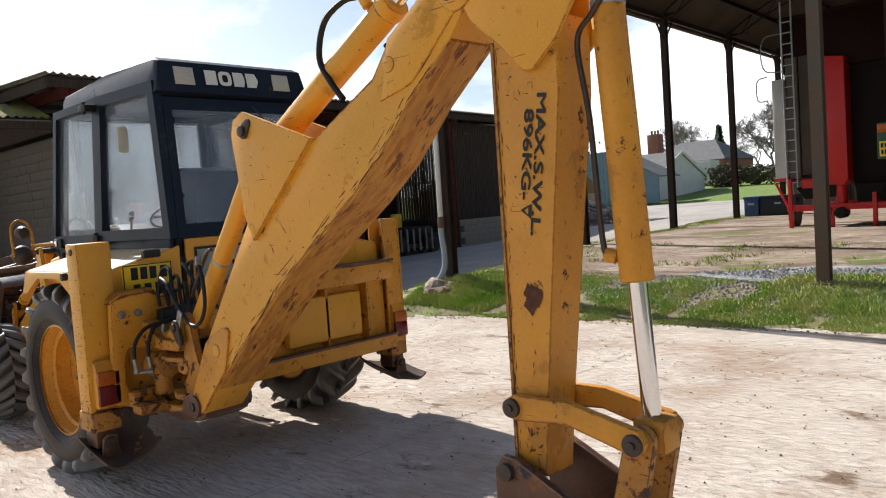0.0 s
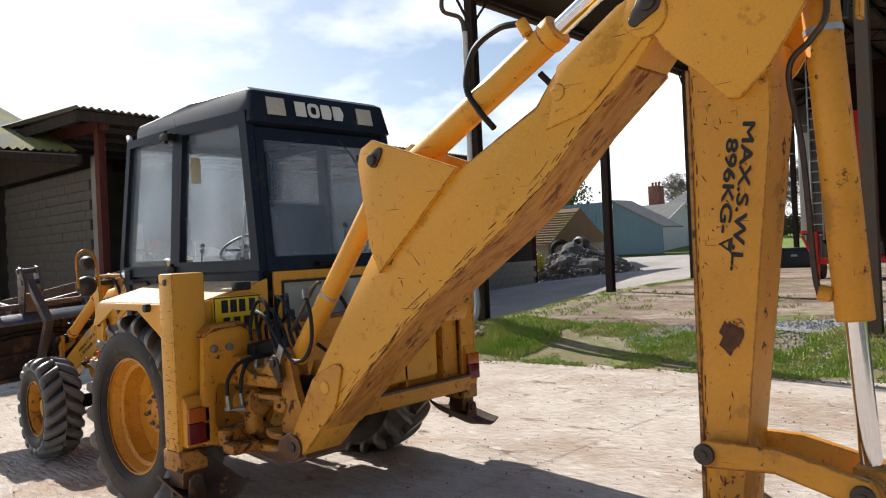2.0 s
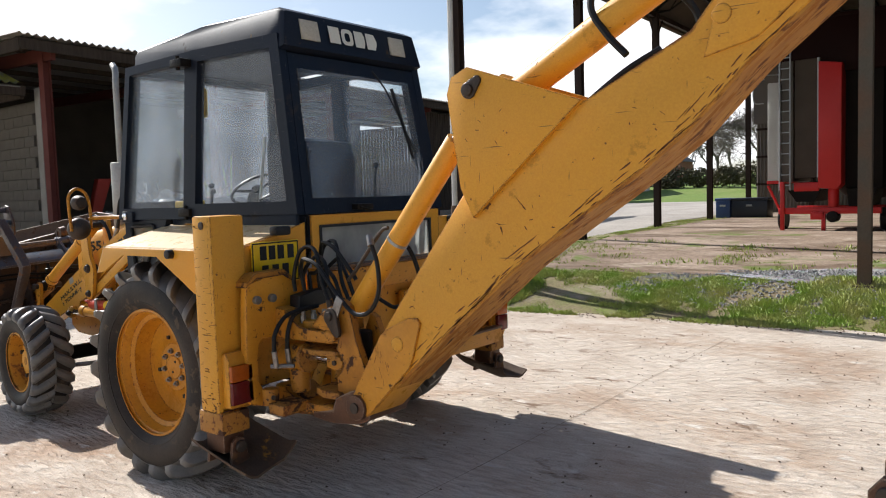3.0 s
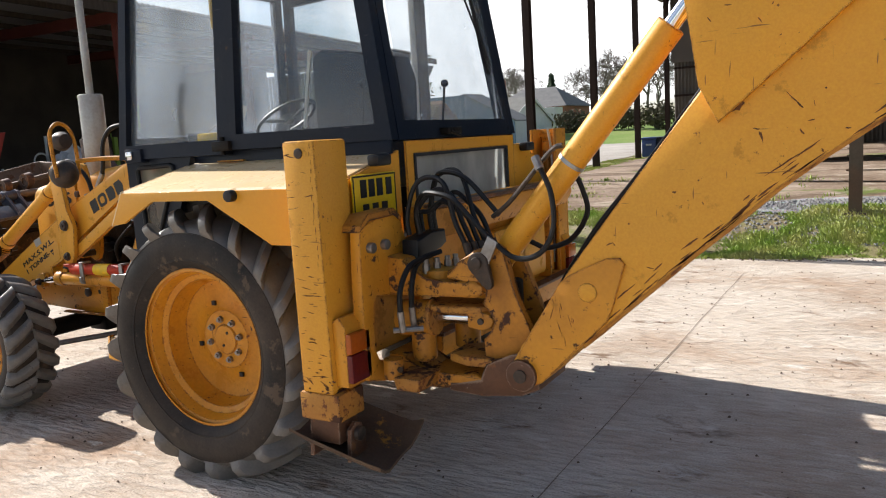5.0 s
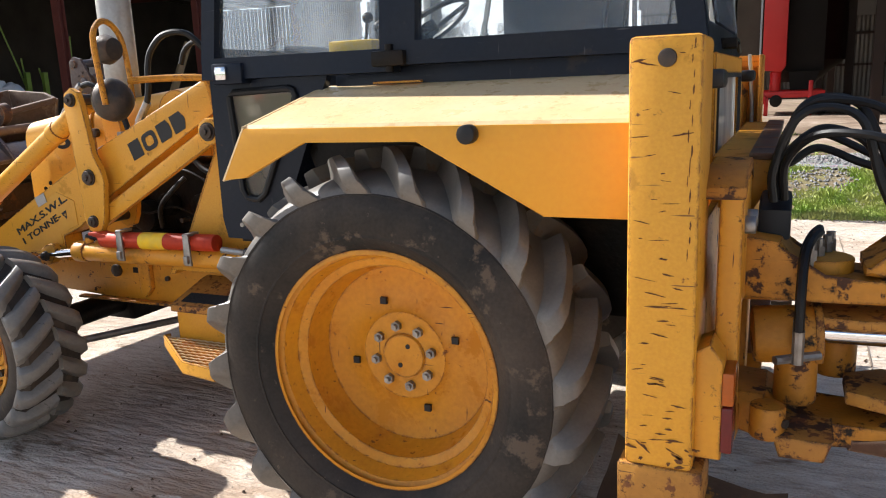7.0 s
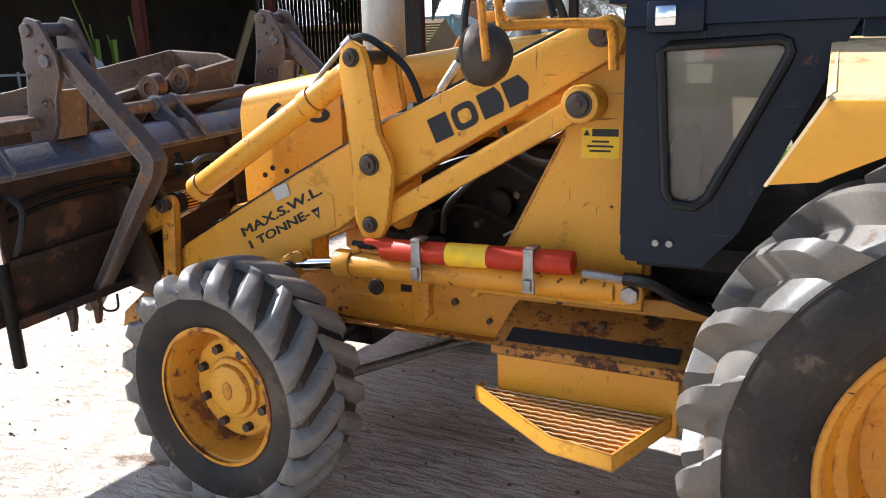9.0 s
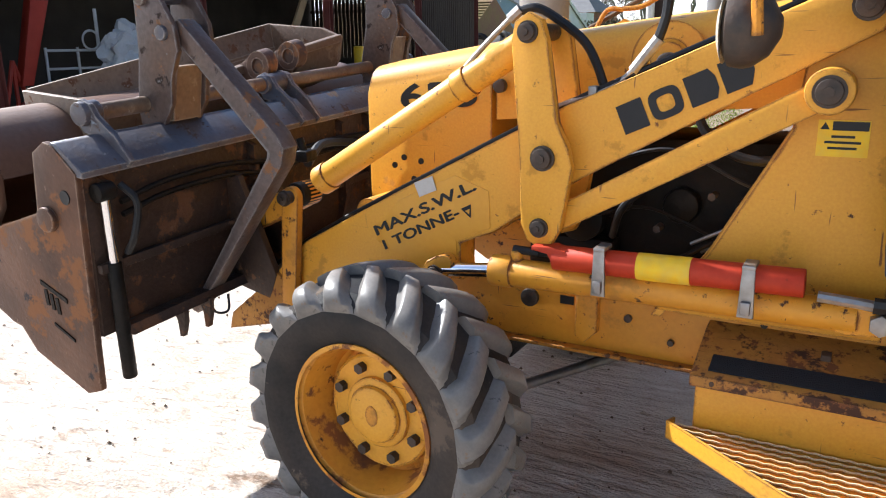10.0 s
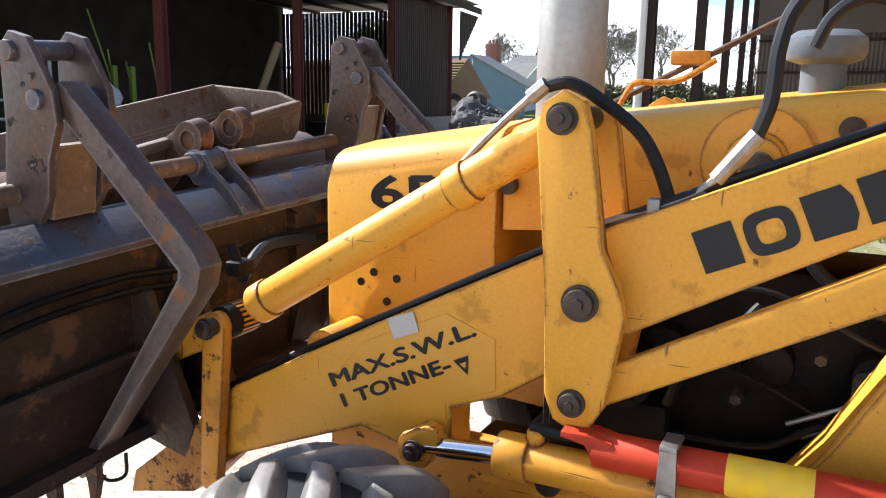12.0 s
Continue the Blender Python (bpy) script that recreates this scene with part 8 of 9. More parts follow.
part("eave_board", box(SX + 0.42, SY0 - 0.8, 4.52, SX + 0.46, SY1 + 2.0, 4.72), slat_mat, shed)
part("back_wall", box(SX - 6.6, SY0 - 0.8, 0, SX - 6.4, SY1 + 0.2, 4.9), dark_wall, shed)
for y0 in (3.3, 7.42, 11.72, 16.6):
    part("shed_post", ibeam(SX, y0, 0, 4.6, 0.16), red_post, shed, "red-oxide steel post")
    part("shed_rafter", box(SX - 6.5, y0 - 0.05, 4.42, SX + 0.3, y0 + 0.05, 4.66), red_post, shed)
for k in range(5):
    part("shed_purlin", box(SX - 0.6 - 1.3 * k, SY0 - 0.7, 4.64, SX - 0.5 - 1.3 * k, SY1 + 1.6, 4.76), slat_mat, shed)
part("shed_roof_lining", box(SX - 6.5, SY0 - 0.8, 4.74, SX + 0.3, SY1 + 1.8, 4.75), sheet_dark, shed)
rng = random.Random(21)
# slatted front bay, on a block plinth, and slatted end wall
def slat(x, y, w, t, z0, z1, along):
    return box(x - (w if along == "x" else t) / 2, y - (w if along == "y" else t) / 2, z0, x + (w if along == "x" else t) / 2, y + (w if along == "y" else t) / 2, z1)


for k in range(28):
    y0 = 16.78 + 0.155 * k
    part("slat", slat(SX + 0.02, y0, 0.115 + 0.015 * rng.random(), 0.022, 1.05, 4.45 + 0.02 * rng.random(), "y"), slat_mat, shed)
for k in range(40):
    x0 = SX - 0.1 - 0.158 * k
    part("slat", slat(x0, SY1, 0.128 + 0.012 * rng.random(), 0.022, 1.05, 4.5, "x"), slat_mat, shed)
for k in range(12):
    y0 = SY1 + 0.1 + 0.155 * k
    zt = 4.45
    part("slat", slat(SX + 0.35, y0, 0.12, 0.022, 2.9 + 0.13 * k, zt, "y"), slat_mat, shed)
part("end_rail", box(SX - 6.4, SY1 + 0.02, 2.6, SX, SY1 + 0.08, 2.7), slat_mat, shed)
part("end_plinth", box(SX - 6.4, SY1 - 0.1, 0, SX - 0.2, SY1 + 0.1, 1.05), dark_wall, shed)
part("corner_post", ibeam(SX, SY1, 0, 4.6, 0.16), red_post, shed)

block_mat = surface("pale_concrete_block", (0.33, 0.285, 0.23), 0.9, second=(0.20, 0.165, 0.13), scale=3, amount=0.7, bump=0.5, fine=80)
mortar = surface("mortar", (0.13, 0.113, 0.095), 0.95, bump=0.4)


def block_wall(parent, origin, along, length, height, t=0.14, bw=0.44, bh=0.215, mat=block_mat):
    """Blocks laid in half bond on a mortar core, each one its own piece."""
    ox, oy, oz = origin
    ax, ay = along
    nx, ny = -ay, ax
    core = bmesh.new()
    P = [(ox + ax * s - nx * d, oy + ay * s - ny * d) for s, d in ((0, 0.006), (length, 0.006), (length, t), (0, t))]
    slab(P, oz, oz + height, 0, core, axis="z")
    part("mortar_core", core, mortar, parent)
    bmb = box(-bw / 2 + 0.004, -0.05, -bh / 2 + 0.004, bw / 2 - 0.004, 0.0, bh / 2 - 0.004, 0.003)
    me = bpy.data.meshes.new("block")
    bmb.to_mesh(me)
    bmb.free()
    me.materials.append(mat)
    rot = math.atan2(ay, ax)
    rr = random.Random(int(length * 100))
    made = 0
    for r in range(int(height / bh)):
        s = (bw / 2 if r % 2 else 0) + bw / 2
        while s < length - bw / 2 + 0.01 and made < 290:
            ob = new("block", me)
            ob.parent = parent
            d = rr.uniform(-0.002, 0.003)
            ob.matrix_basis = Matrix.Translation((ox + ax * s + nx * d, oy + ay * s + ny * d, oz + bh * (r + 0.5))) @ Matrix.Rotation(rot + math.pi, 4, "Z")
            s += bw
            made += 1


plinth = thing("plinth_wall", "low wall of pale blocks under the slats", "wall", kind="structure")
plinth.matrix_basis = SHED_TURN
block_wall(plinth, (SX + 0.09, 21.1, 0), (0, -1), 4.4, 1.08)

# neighbouring shed with a mossy roof
moss = surface("mossy_cement_sheet", (0.20, 0.19, 0.16), 0.9, second=(0.26, 0.22, 0.05), scale=1.5, amount=1.0, bump=0.3, spots=[((0.30, 0.25, 0.04), 0.50, 2.5)])
old = thing("mossy_roofed_shed", "block-walled shed with a yellow mossed corrugated roof", "shed")
old.matrix_basis = SHED_AT
part("mossy_roof", corrugated((SX - 0.35, -0.3, 4.02), (0, 1, 0), (-0.94, 0, 0.34), 6.6, 3.3, pitch=0.16, depth=0.06), moss, old, "yellow-green mossy corrugated roof")
part("eave_beam", box(SX - 0.55, -0.3, 3.80, SX - 0.42, 3.1, 3.98), slat_mat, old)
part("end_pier", box(SX - 0.62, 3.34, 0, SX - 0.40, 3.58, 3.98, 0.01), surface("concrete_pier", (0.33, 0.30, 0.26), 0.85, second=(0.22, 0.19, 0.16), scale=2, bump=0.2), old, "concrete pier")
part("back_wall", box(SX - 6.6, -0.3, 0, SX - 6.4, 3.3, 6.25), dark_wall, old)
part("gable_infill", slab([(SX - 0.5, 3.75), (SX - 0.5, 3.95), (SX - 6.4, 6.05), (SX - 6.4, 3.75)], 3.02, 3.10), slat_mat, old)
part("floor_slab", box(SX - 6.4, -9, 0.0, SX - 0.55, 3.3, 0.06), old_track, old, "dusty shed floor slab")
part("roof_lining", slab([(SX - 0.4, 3.95), (SX - 6.4, 6.10), (SX - 6.4, 6.12), (SX - 0.4, 3.97)], -0.3, 3.0), sheet_dark, old)
wall_blocks = thing("block_wall", "grey block wall inside the yard shed, shade in its colour", "wall", kind="structure")
wall_blocks.matrix_basis = SHED_AT
# block colour lowered to carry the shade inside the shed
block_wall(wall_blocks, (SX - 0.60, 3.42, 0.06), (-1, 0), 5.6, 3.7, mat=surface("shade_grey_block", (0.155, 0.133, 0.108), 0.9, second=(0.105, 0.088, 0.07), scale=2, amount=0.8, bump=0.5, fine=80))
# ------------------------------------------------------------------ things in and round the sheds
white_tube = surface("white_painted_tube", (0.55, 0.56, 0.56), 0.5, second=(0.38, 0.36, 0.33), scale=6, bump=0.05)
hurdle = thing("tubular_hurdle", "white tubular livestock hurdle standing in the shed", "hurdle")
hurdle.matrix_basis = SHED_AT
for z in (0.15, 0.5, 0.85, 1.15, 1.45):
    part("rail", rod((-12.5, 5.5, z), (-12.5, 6.75, z), 0.022, seg=8), white_tube, hurdle)
for y0 in (5.5, 6.1, 6.75):
    part("upright", rod((-12.5, y0, 0.0), (-12.5, y0, 1.5), 0.024, seg=8), white_tube, hurdle)
part("wheel_ring", lathe([(-0.02, 0.16), (0, 0.18), (0.02, 0.16), (0, 0.14)], (-12.45, 6.35, 1.62), "x", seg=24, closed=True), white_tube, hurdle)
part("post", rod((-12.5, 6.53, 1.4), (-12.5, 6.53, 2.15), 0.03, seg=8), white_tube, hurdle)
crate = thing("crate_stack", "dark crates stacked inside the shed", "crate")
crate.matrix_basis = SHED_AT
part("crate", box(-12.7, 6.35, 0, -11.8, 7.7, 0.55, 0.02), slat_mat, crate)
part("crate", box(-12.6, 6.45, 0.55, -11.9, 7.6, 1.0, 0.02), slat_mat, crate)
rng = random.Random(8)
sack = thing("plastic_sheeting", "crumpled white plastic sheeting heaped on crates", "plastic sheet")
sack.matrix_basis = SHED_AT
bm = bmesh.new()
bmesh.ops.create_icosphere(bm, subdivisions=4, radius=1.0)
for v in bm.verts:
    d = 1 + 0.35 * noise.noise(v.co * 2.3) + 0.22 * noise.noise(v.co * 5.7)
    v.co = Vector((v.co.x * 0.35 * d - 12.2, v.co.y * 0.58 * d + 7.0, max(1.0, v.co.z * 0.55 * d + 1.32)))
part("sheet", bm, surface("white_plastic", (0.55, 0.56, 0.58), 0.35, second=(0.38, 0.38, 0.38), scale=7, bump=0.2), sack, smooth=20)
impl = thing("red_implement", "red farm implement leaning against the shed", "implement")
impl.matrix_basis = SHED_AT
part("tall_arm", slab([(4.95, 0.9), (5.15, 0.9), (5.62, 2.25), (5.30, 2.25)], -12.6, -12.4, 0.02, axis="x"), red_paint, impl)
part("base_frame", box(-12.8, 4.45, 0.0, -12.2, 5.3, 0.25, 0.02), red_paint, impl)
for y0 in (4.6, 4.9, 5.2):
    part("stay", rod((-12.5, y0, 0.2), (-12.5, 4.9, 1.3), 0.035, seg=8), red_paint, impl)
part("drum", rod((-12.9, 5.35, 0.35), (-12.3, 5.35, 0.35), 0.3, seg=20), red_paint, impl)
pl = thing("leaning_plank", "pale plank leaning inside the shed", "plank")
pl.matrix_basis = SHED_AT
part("board", slab([(11.9, 0.0), (12.15, 0.0), (13.85, 2.9), (13.62, 2.95)], -13.55, -13.49, axis="x"), surface("new_timber", (0.42, 0.28, 0.15), 0.7, bump=0.1, stretch=(1, 6, 1)), pl)
for k, (y0, y1, z) in enumerate(((8.0, 8.3, 2.4), (8.6, 8.7, 2.2), (8.9, 9.6, 2.9), (9.2, 9.3, 2.6), (8.4, 7.9, 3.1))):
    ob = thing("green_pole", "yellow-green fibreglass pole leaning in the shed", "pole", "poles in the shed")
    ob.matrix_basis = SHED_AT
    part("shaft", tube([(-13.0, y0, 0.0), (-13.05, (y0 + y1) / 2 + 0.12, z * 0.5), (-13.2, y1, z)], 0.018, seg=6), surface("lime_pole", (0.22, 0.30, 0.05), 0.5, bump=0.0), ob)
for k in range(2):
    ob = thing("feed_frame", "lime-green steel feed frame in the shed", "frame", "frames in the shed")
    ob.matrix_basis = SHED_AT
    part("upright", box(-13.0, 8.15 + 0.42 * k, 0, -12.92, 8.25 + 0.42 * k, 2.1), surface("lime_steel", (0.20, 0.28, 0.04), 0.5, bump=0.05), ob)
    part("foot", box(-13.2, 8.1 + 0.42 * k, 0, -12.7, 8.3 + 0.42 * k, 0.05), black_iron, ob)
tub = thing("white_bucket", "small white plastic bucket on the shed floor", "bucket")
tub.matrix_basis = SHED_AT
part("pail", lathe([(0.0, 0.12), (0.0, 0.13), (0.30, 0.16), (0.30, 0.15), (0.02, 0.12)], (-14.3, 3.05, 0.06), "z", seg=24), white_tube, tub)
part("handle", tube([(-14.46, 3.05, 0.34), (-14.42, 3.05, 0.44), (-14.3, 3.05, 0.5), (-14.18, 3.05, 0.44), (-14.14, 3.05, 0.34)], 0.006, seg=6), steel, tub)


def old_tractor_stack():
    ob = thing("stored_machinery", "small dark machine stored on pallets in the shed", "machinery")
    ob.matrix_basis = SHED_AT
    part("body", box(-12.4, 13.3, 0.45, -11.5, 14.9, 1.0, 0.06), black_iron, ob)
    for y0 in (13.2, 14.75):
        part("wheel", lathe([(-0.09, 0.16), (-0.1, 0.33), (0.1, 0.33), (0.09, 0.16)], (-11.5, y0 + 0.1, 0.45), "x", seg=24), rubber, ob)
    part("tank", rod((-11.9, 13.7, 1.0), (-11.9, 13.7, 1.45), 0.18, bevel=0.03), label_yellow, ob)
    for z in (0.0, 0.15):
        for k in range(5):
            part("pallet_slat", box(-12.4, 13.1 + 0.4 * k, z, -11.3, 13.25 + 0.4 * k, z + 0.10), slat_mat, ob)
    for k in range(6):
        part("grille_bar", box(-11.42, 13.35 + 0.28 * k, 0.25, -11.38, 13.42 + 0.28 * k, 0.95), steel, ob)


old_tractor_stack()

# rubble heap with two old tyres
heap = thing("rubble_heap", "heap of dark grey rubble and road planings", "heap")
bm = bmesh.new()
bmesh.ops.create_icosphere(bm, subdivisions=5, radius=1.0)
for v in bm.verts:
    d = 1 + 0.22 * noise.noise(v.co * 2.1) + 0.10 * noise.noise(v.co * 7) + 0.05 * noise.noise(v.co * 19)
    v.co = Vector((v.co.x * 2.8 * d - 14.6, v.co.y * 2.2 * d + 27.3, max(0.0, v.co.z * (1.75 if v.co.z > 0 else 0.1) * d * (1 - 0.55 * abs(v.co.x)) - 0.15)))
part("mound", bm, surface("dark_rubble", (0.085, 0.08, 0.076), 0.95, second=(0.16, 0.15, 0.14), scale=3, bump=1.0, fine=25), heap, smooth=0)
rng = random.Random(31)
vs, fs = [], []
for _ in range(1500):
    x, y = rng.gauss(-14.6, 1.9), rng.gauss(26.3, 1.3)
    s = 0.03 + 0.11 * rng.random() ** 3
    z = max(0.05, 1.50 * (1 - (abs(x + 14.7) / 3.4) ** 1.4 - ((y - 27.3) / 2.8) ** 2)) + s * 0.2
    k = len(vs)
    for i in range(6):
        dvec = ((1, 0, 0), (-1, 0, 0), (0, 1, 0), (0, -1, 0), (0, 0, 1), (0, 0, -1))[i]
        r = s * rng.uniform(0.6, 1.2)
        vs.append((x + dvec[0] * r, y + dvec[1] * r, max(0.0, z + dvec[2] * r * 0.8)))
    fs += [tuple(k + i for i in t) for t in ((0, 2, 4), (2, 1, 4), (1, 3, 4), (3, 0, 4), (2, 0, 5), (1, 2, 5), (3, 1, 5), (0, 3, 5))]
me = bpy.data.meshes.new("rubble_lumps")
me.from_pydata(vs, [], fs)
me.materials.append(surface("grey_lumps", (0.15, 0.14, 0.13), 0.9, second=(0.085, 0.08, 0.075), scale=2, bump=0.3))
tagged(new("rubble_lumps", me), "broken lumps lying over the rubble heap", "rubble", kind="stuff")
for k, (x, y, z, a) in enumerate(((-16.0, 27.7, 1.40, 20), (-14.9, 27.7, 1.48, -15))):
    ty = thing("old_tyre", "worn black tyre dumped on the rubble heap", "tyre", "tyres on the heap", at=(x, y, z))
    ty.rotation_euler = (radians(-12), 0, radians(a))
    part("casing", lathe([(-0.16, 0.30), (-0.20, 0.40), (-0.15, 0.50), (0.15, 0.50), (0.20, 0.40), (0.16, 0.30), (0.08, 0.32), (-0.08, 0.32)], (0, 0, 0), "y", seg=36, closed=True), rubber, ty)
bush_mat = surface("yellow_flowers", (0.55, 0.42, 0.03), 0.6, second=(0.16, 0.22, 0.03), scale=6, amount=1.0, bump=0.0)


def leaf_cloud(name, centre, size, count, leaf, seed, mat, parent, label="", hollow=0.4, drop=0.0):
    """Many small leaf quads through an uneven crown."""
    rr = random.Random(seed)
    vs, fs = [], []
    while len(fs) < count:
        d = Vector((rr.gauss(0, 1), rr.gauss(0, 1), rr.gauss(0, 1))).normalized()
        r = rr.uniform(hollow, 1.0) * (0.75 + 0.45 * noise.noise(d * 2.2 + Vector((seed, 0, 0))))
        p = Vector(centre) + Vector((d.x * size[0] * r, d.y * size[1] * r, d.z * size[2] * r))
        if noise.noise(p * (1.6 / max(size))* 3 + Vector((0, seed, 0))) < -0.12:
            continue
        u = Vector((rr.gauss(0, 1), rr.gauss(0, 1), rr.gauss(0, 1))).normalized() * leaf * rr.uniform(0.6, 1.3)
        v = u.orthogonal().normalized() * leaf * 0.6
        k = len(vs)
        vs += [tuple(p - u), tuple(p + v), tuple(p + u), tuple(p - v)]
        fs.append((k, k + 1, k + 2, k + 3))
    me = bpy.data.meshes.new(name)
    me.from_pydata(vs, [], fs)
    me.materials.append(mat)
    ob = new(name, me)
    ob.parent = parent
    return tagged(ob, label)


fb = thing("flowering_bush", "bush with yellow flowers beside the heap", "bush")
part("stem", rod((-15.6, 25.0, 0), (-15.6, 25.0, 0.7), 0.03), slat_mat, fb)
leaf_cloud("crown", (-15.6, 25.0, 0.85), (0.7, 0.6, 0.85), 900, 0.06, 4, bush_mat, fb, "yellow flowers and green leaves")

# steel boxes by the barn
for x0, x1, mat, lab in ((-3.88, -3.44, surface("blue_plastic", (0.035, 0.07, 0.20), 0.4, second=(0.05, 0.09, 0.22), scale=4, bump=0.03), "blue plastic storage bin"), (-3.40, -2.34, surface("navy_steel", (0.012, 0.016, 0.028), 0.4, second=(0.025, 0.028, 0.035), scale=3, bump=0.03), "dark navy steel storage box")):
    ob = thing("storage_box", lab, "box", "boxes by the barn post")
    part("body", box(x0, 20.55, 0.64, x1, 21.15, 1.16, 0.02), mat, ob)
    part("lid", box(x0 - 0.02, 20.52, 1.16, x1 + 0.02, 21.18, 1.24, 0.02), mat, ob)
    part("handle", box((x0 + x1) / 2 - 0.09, 20.52, 0.98, (x0 + x1) / 2 + 0.09, 20.55, 1.04, 0.01), galv, ob)

# mobile grain dryer
dr = thing("grain_dryer", "tall red and grey mobile grain dryer under the barn", "grain dryer")
grey_panel = surface("dull_grey_panel", (0.14, 0.125, 0.11), 0.5, 0.2, spec=0.1, second=(0.09, 0.075, 0.065), scale=1.5, bump=0.03)
dark_panel = surface("dark_perforated_panel", (0.013, 0.011, 0.010), 0.7, spec=0.1, second=(0.022, 0.016, 0.014), scale=2, bump=0.1)
# red taken down almost to black: the barn's shade is in this colour
drum_red = surface("shade_dark_red_drum", (0.016, 0.0035, 0.003), 0.6, spec=0.1, second=(0.009, 0.003, 0.003), scale=1, bump=0.05)
DX, DYF = -0.22, 14.05
dr.matrix_basis = Matrix.Translation((DX, DYF, 0.63)) @ Matrix.Diagonal((0.70, 0.72, 0.72, 1)) @ Matrix.Translation((-DX, -DYF, 0))
white_panel = surface("dusty_white_panel", (0.50, 0.49, 0.46), 0.5, second=(0.36, 0.33, 0.30), scale=1.5, bump=0.03)
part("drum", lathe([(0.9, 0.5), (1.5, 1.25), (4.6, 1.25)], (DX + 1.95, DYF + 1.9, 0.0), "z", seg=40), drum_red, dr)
part("upper_body", box(DX - 0.25, DYF + 0.15, 4.55, DX + 2.7, DYF + 2.9, 6.15, 0.04), drum_red, dr, "red upper bin with the barn's shade in its colour")
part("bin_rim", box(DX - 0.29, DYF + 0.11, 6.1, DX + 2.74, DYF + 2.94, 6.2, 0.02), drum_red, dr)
part("side_panel", box(DX - 0.48, DYF - 0.05, 1.45, DX - 0.14, DYF + 2.2, 4.4, 0.03), white_panel, dr, "dusty white side panel")
part("panel_edge", box(DX - 0.50, DYF - 0.06, 1.40, DX - 0.12, DYF + 2.2, 1.50, 0.01), bright_red, dr)
part("side_panel", box(DX - 0.12, DYF + 0.1, 1.45, DX + 0.22, DYF + 2.3, 5.0, 0.02), grey_panel, dr, "dull grey side panel")
part("panel_opening", box(DX + 0.26, DYF + 0.12, 1.55, DX + 0.98, DYF + 0.4, 5.0, 0.02), surface("dusty_brown_panel", (0.085, 0.068, 0.055), 0.6, spec=0.1, second=(0.055, 0.045, 0.038), scale=1.5, bump=0.05), dr, "dusty brown inspection panel")
part("panel_rail", box(DX + 0.90, DYF + 0.06, 1.55, DX + 0.95, DYF + 0.12, 5.0), galv, dr)
part("elevator_leg", slab([(DX + 1.0, 1.25), (DX + 1.5, 1.2), (DX + 1.62, 1.35), (DX + 1.62, 4.75), (DX + 1.0, 4.85)], DYF - 0.25, DYF + 0.4, 0.02), bright_red, dr, "bright red elevator casing")
part("elevator_foot", rod((DX + 1.36, DYF + 0.05, 0.55), (DX + 1.36, DYF + 0.05, 1.22), 0.15, bevel=0.02), bright_red, dr)
part("auger_end", rod((DX + 1.4, DYF - 0.35, 0.42), (DX + 1.4, DYF + 0.1, 0.42), 0.16, bevel=0.02), black_iron, dr)
part("body_rear", box(DX + 1.62, DYF + 0.3, 1.2, DX + 2.6, DYF + 1.0, 4.6, 0.02), dark_panel, dr)
part("hopper", slab([(DX + 0.1, 1.2), (DX + 1.05, 1.2), (DX + 0.85, 0.85), (DX + 0.35, 0.85)], DYF - 0.02, DYF + 1.6), dark_panel, dr)
part("control_box", box(DX + 0.28, DYF - 0.05, 1.16, DX + 0.98, DYF + 0.1, 1.42, 0.02), bright_red, dr)
part("hopper", slab([(DX + 1.7, 1.2), (DX + 2.5, 1.2), (DX + 2.3, 0.7), (DX + 1.75, 0.7)], DYF + 0.1, DYF + 1.6), dark_panel, dr)
part("front_beam", box(DX - 0.12, DYF - 0.2, 0.50, DX + 2.65, DYF - 0.05, 0.68, 0.01), bright_red, dr, "bright red chassis beam")
part("rear_beam", box(DX - 0.12, DYF + 2.0, 0.50, DX + 2.65, DYF + 2.15, 0.68, 0.01), bright_red, dr)
for x, z in ((0.0, 1.45), (1.15, 0.5), (2.28, 0.95)):
    part("leg", box(DX + x - 0.055, DYF - 0.26, 0.0, DX + x + 0.055, DYF - 0.14, z, 0.01), bright_red, dr)
part("leg_jack", rod((DX, DYF - 0.2, 0.55), (DX, DYF - 0.2, 1.0), 0.04, seg=10), black_iron, dr)
part("outrigger", rod((DX - 0.45, DYF - 0.1, 1.35), (DX - 0.1, DYF - 0.1, 0.62), 0.04, seg=8), bright_red, dr)
part("drive_box", box(DX + 0.8, DYF - 0.3, 0.34, DX + 1.15, DYF - 0.1, 0.56, 0.02), bright_red, dr)
for x in (-0.2, 2.62):
    part("wheel", lathe([(-0.1, 0.15), (-0.11, 0.28), (-0.08, 0.32), (0.08, 0.32), (0.11, 0.28), (0.1, 0.15)], (DX + x, DYF + 0.7, 0.32), "x", seg=28), rubber, dr, "small rubber road wheel")
for x in (-0.10, 0.20):
    part("ladder_stile", rod((DX + x, DYF - 0.15, 1.2), (DX + x, DYF - 0.15, 6.6), 0.026, seg=8), galv, dr, "ladder stile")
for k in range(16):
    part("ladder_rung", rod((DX - 0.10, DYF - 0.15, 1.35 + 0.31 * k), (DX + 0.20, DYF - 0.15, 1.35 + 0.31 * k), 0.018, seg=6), galv, dr)
part("ladder_hoop", tube([(DX - 0.1, DYF - 0.15, 4.6), (DX - 0.5, DYF - 0.4, 4.65), (DX - 0.55, DYF - 0.6, 5.1), (DX - 0.5, DYF - 0.4, 5.6), (DX - 0.1, DYF - 0.15, 5.7)], 0.018, seg=6), galv, dr)
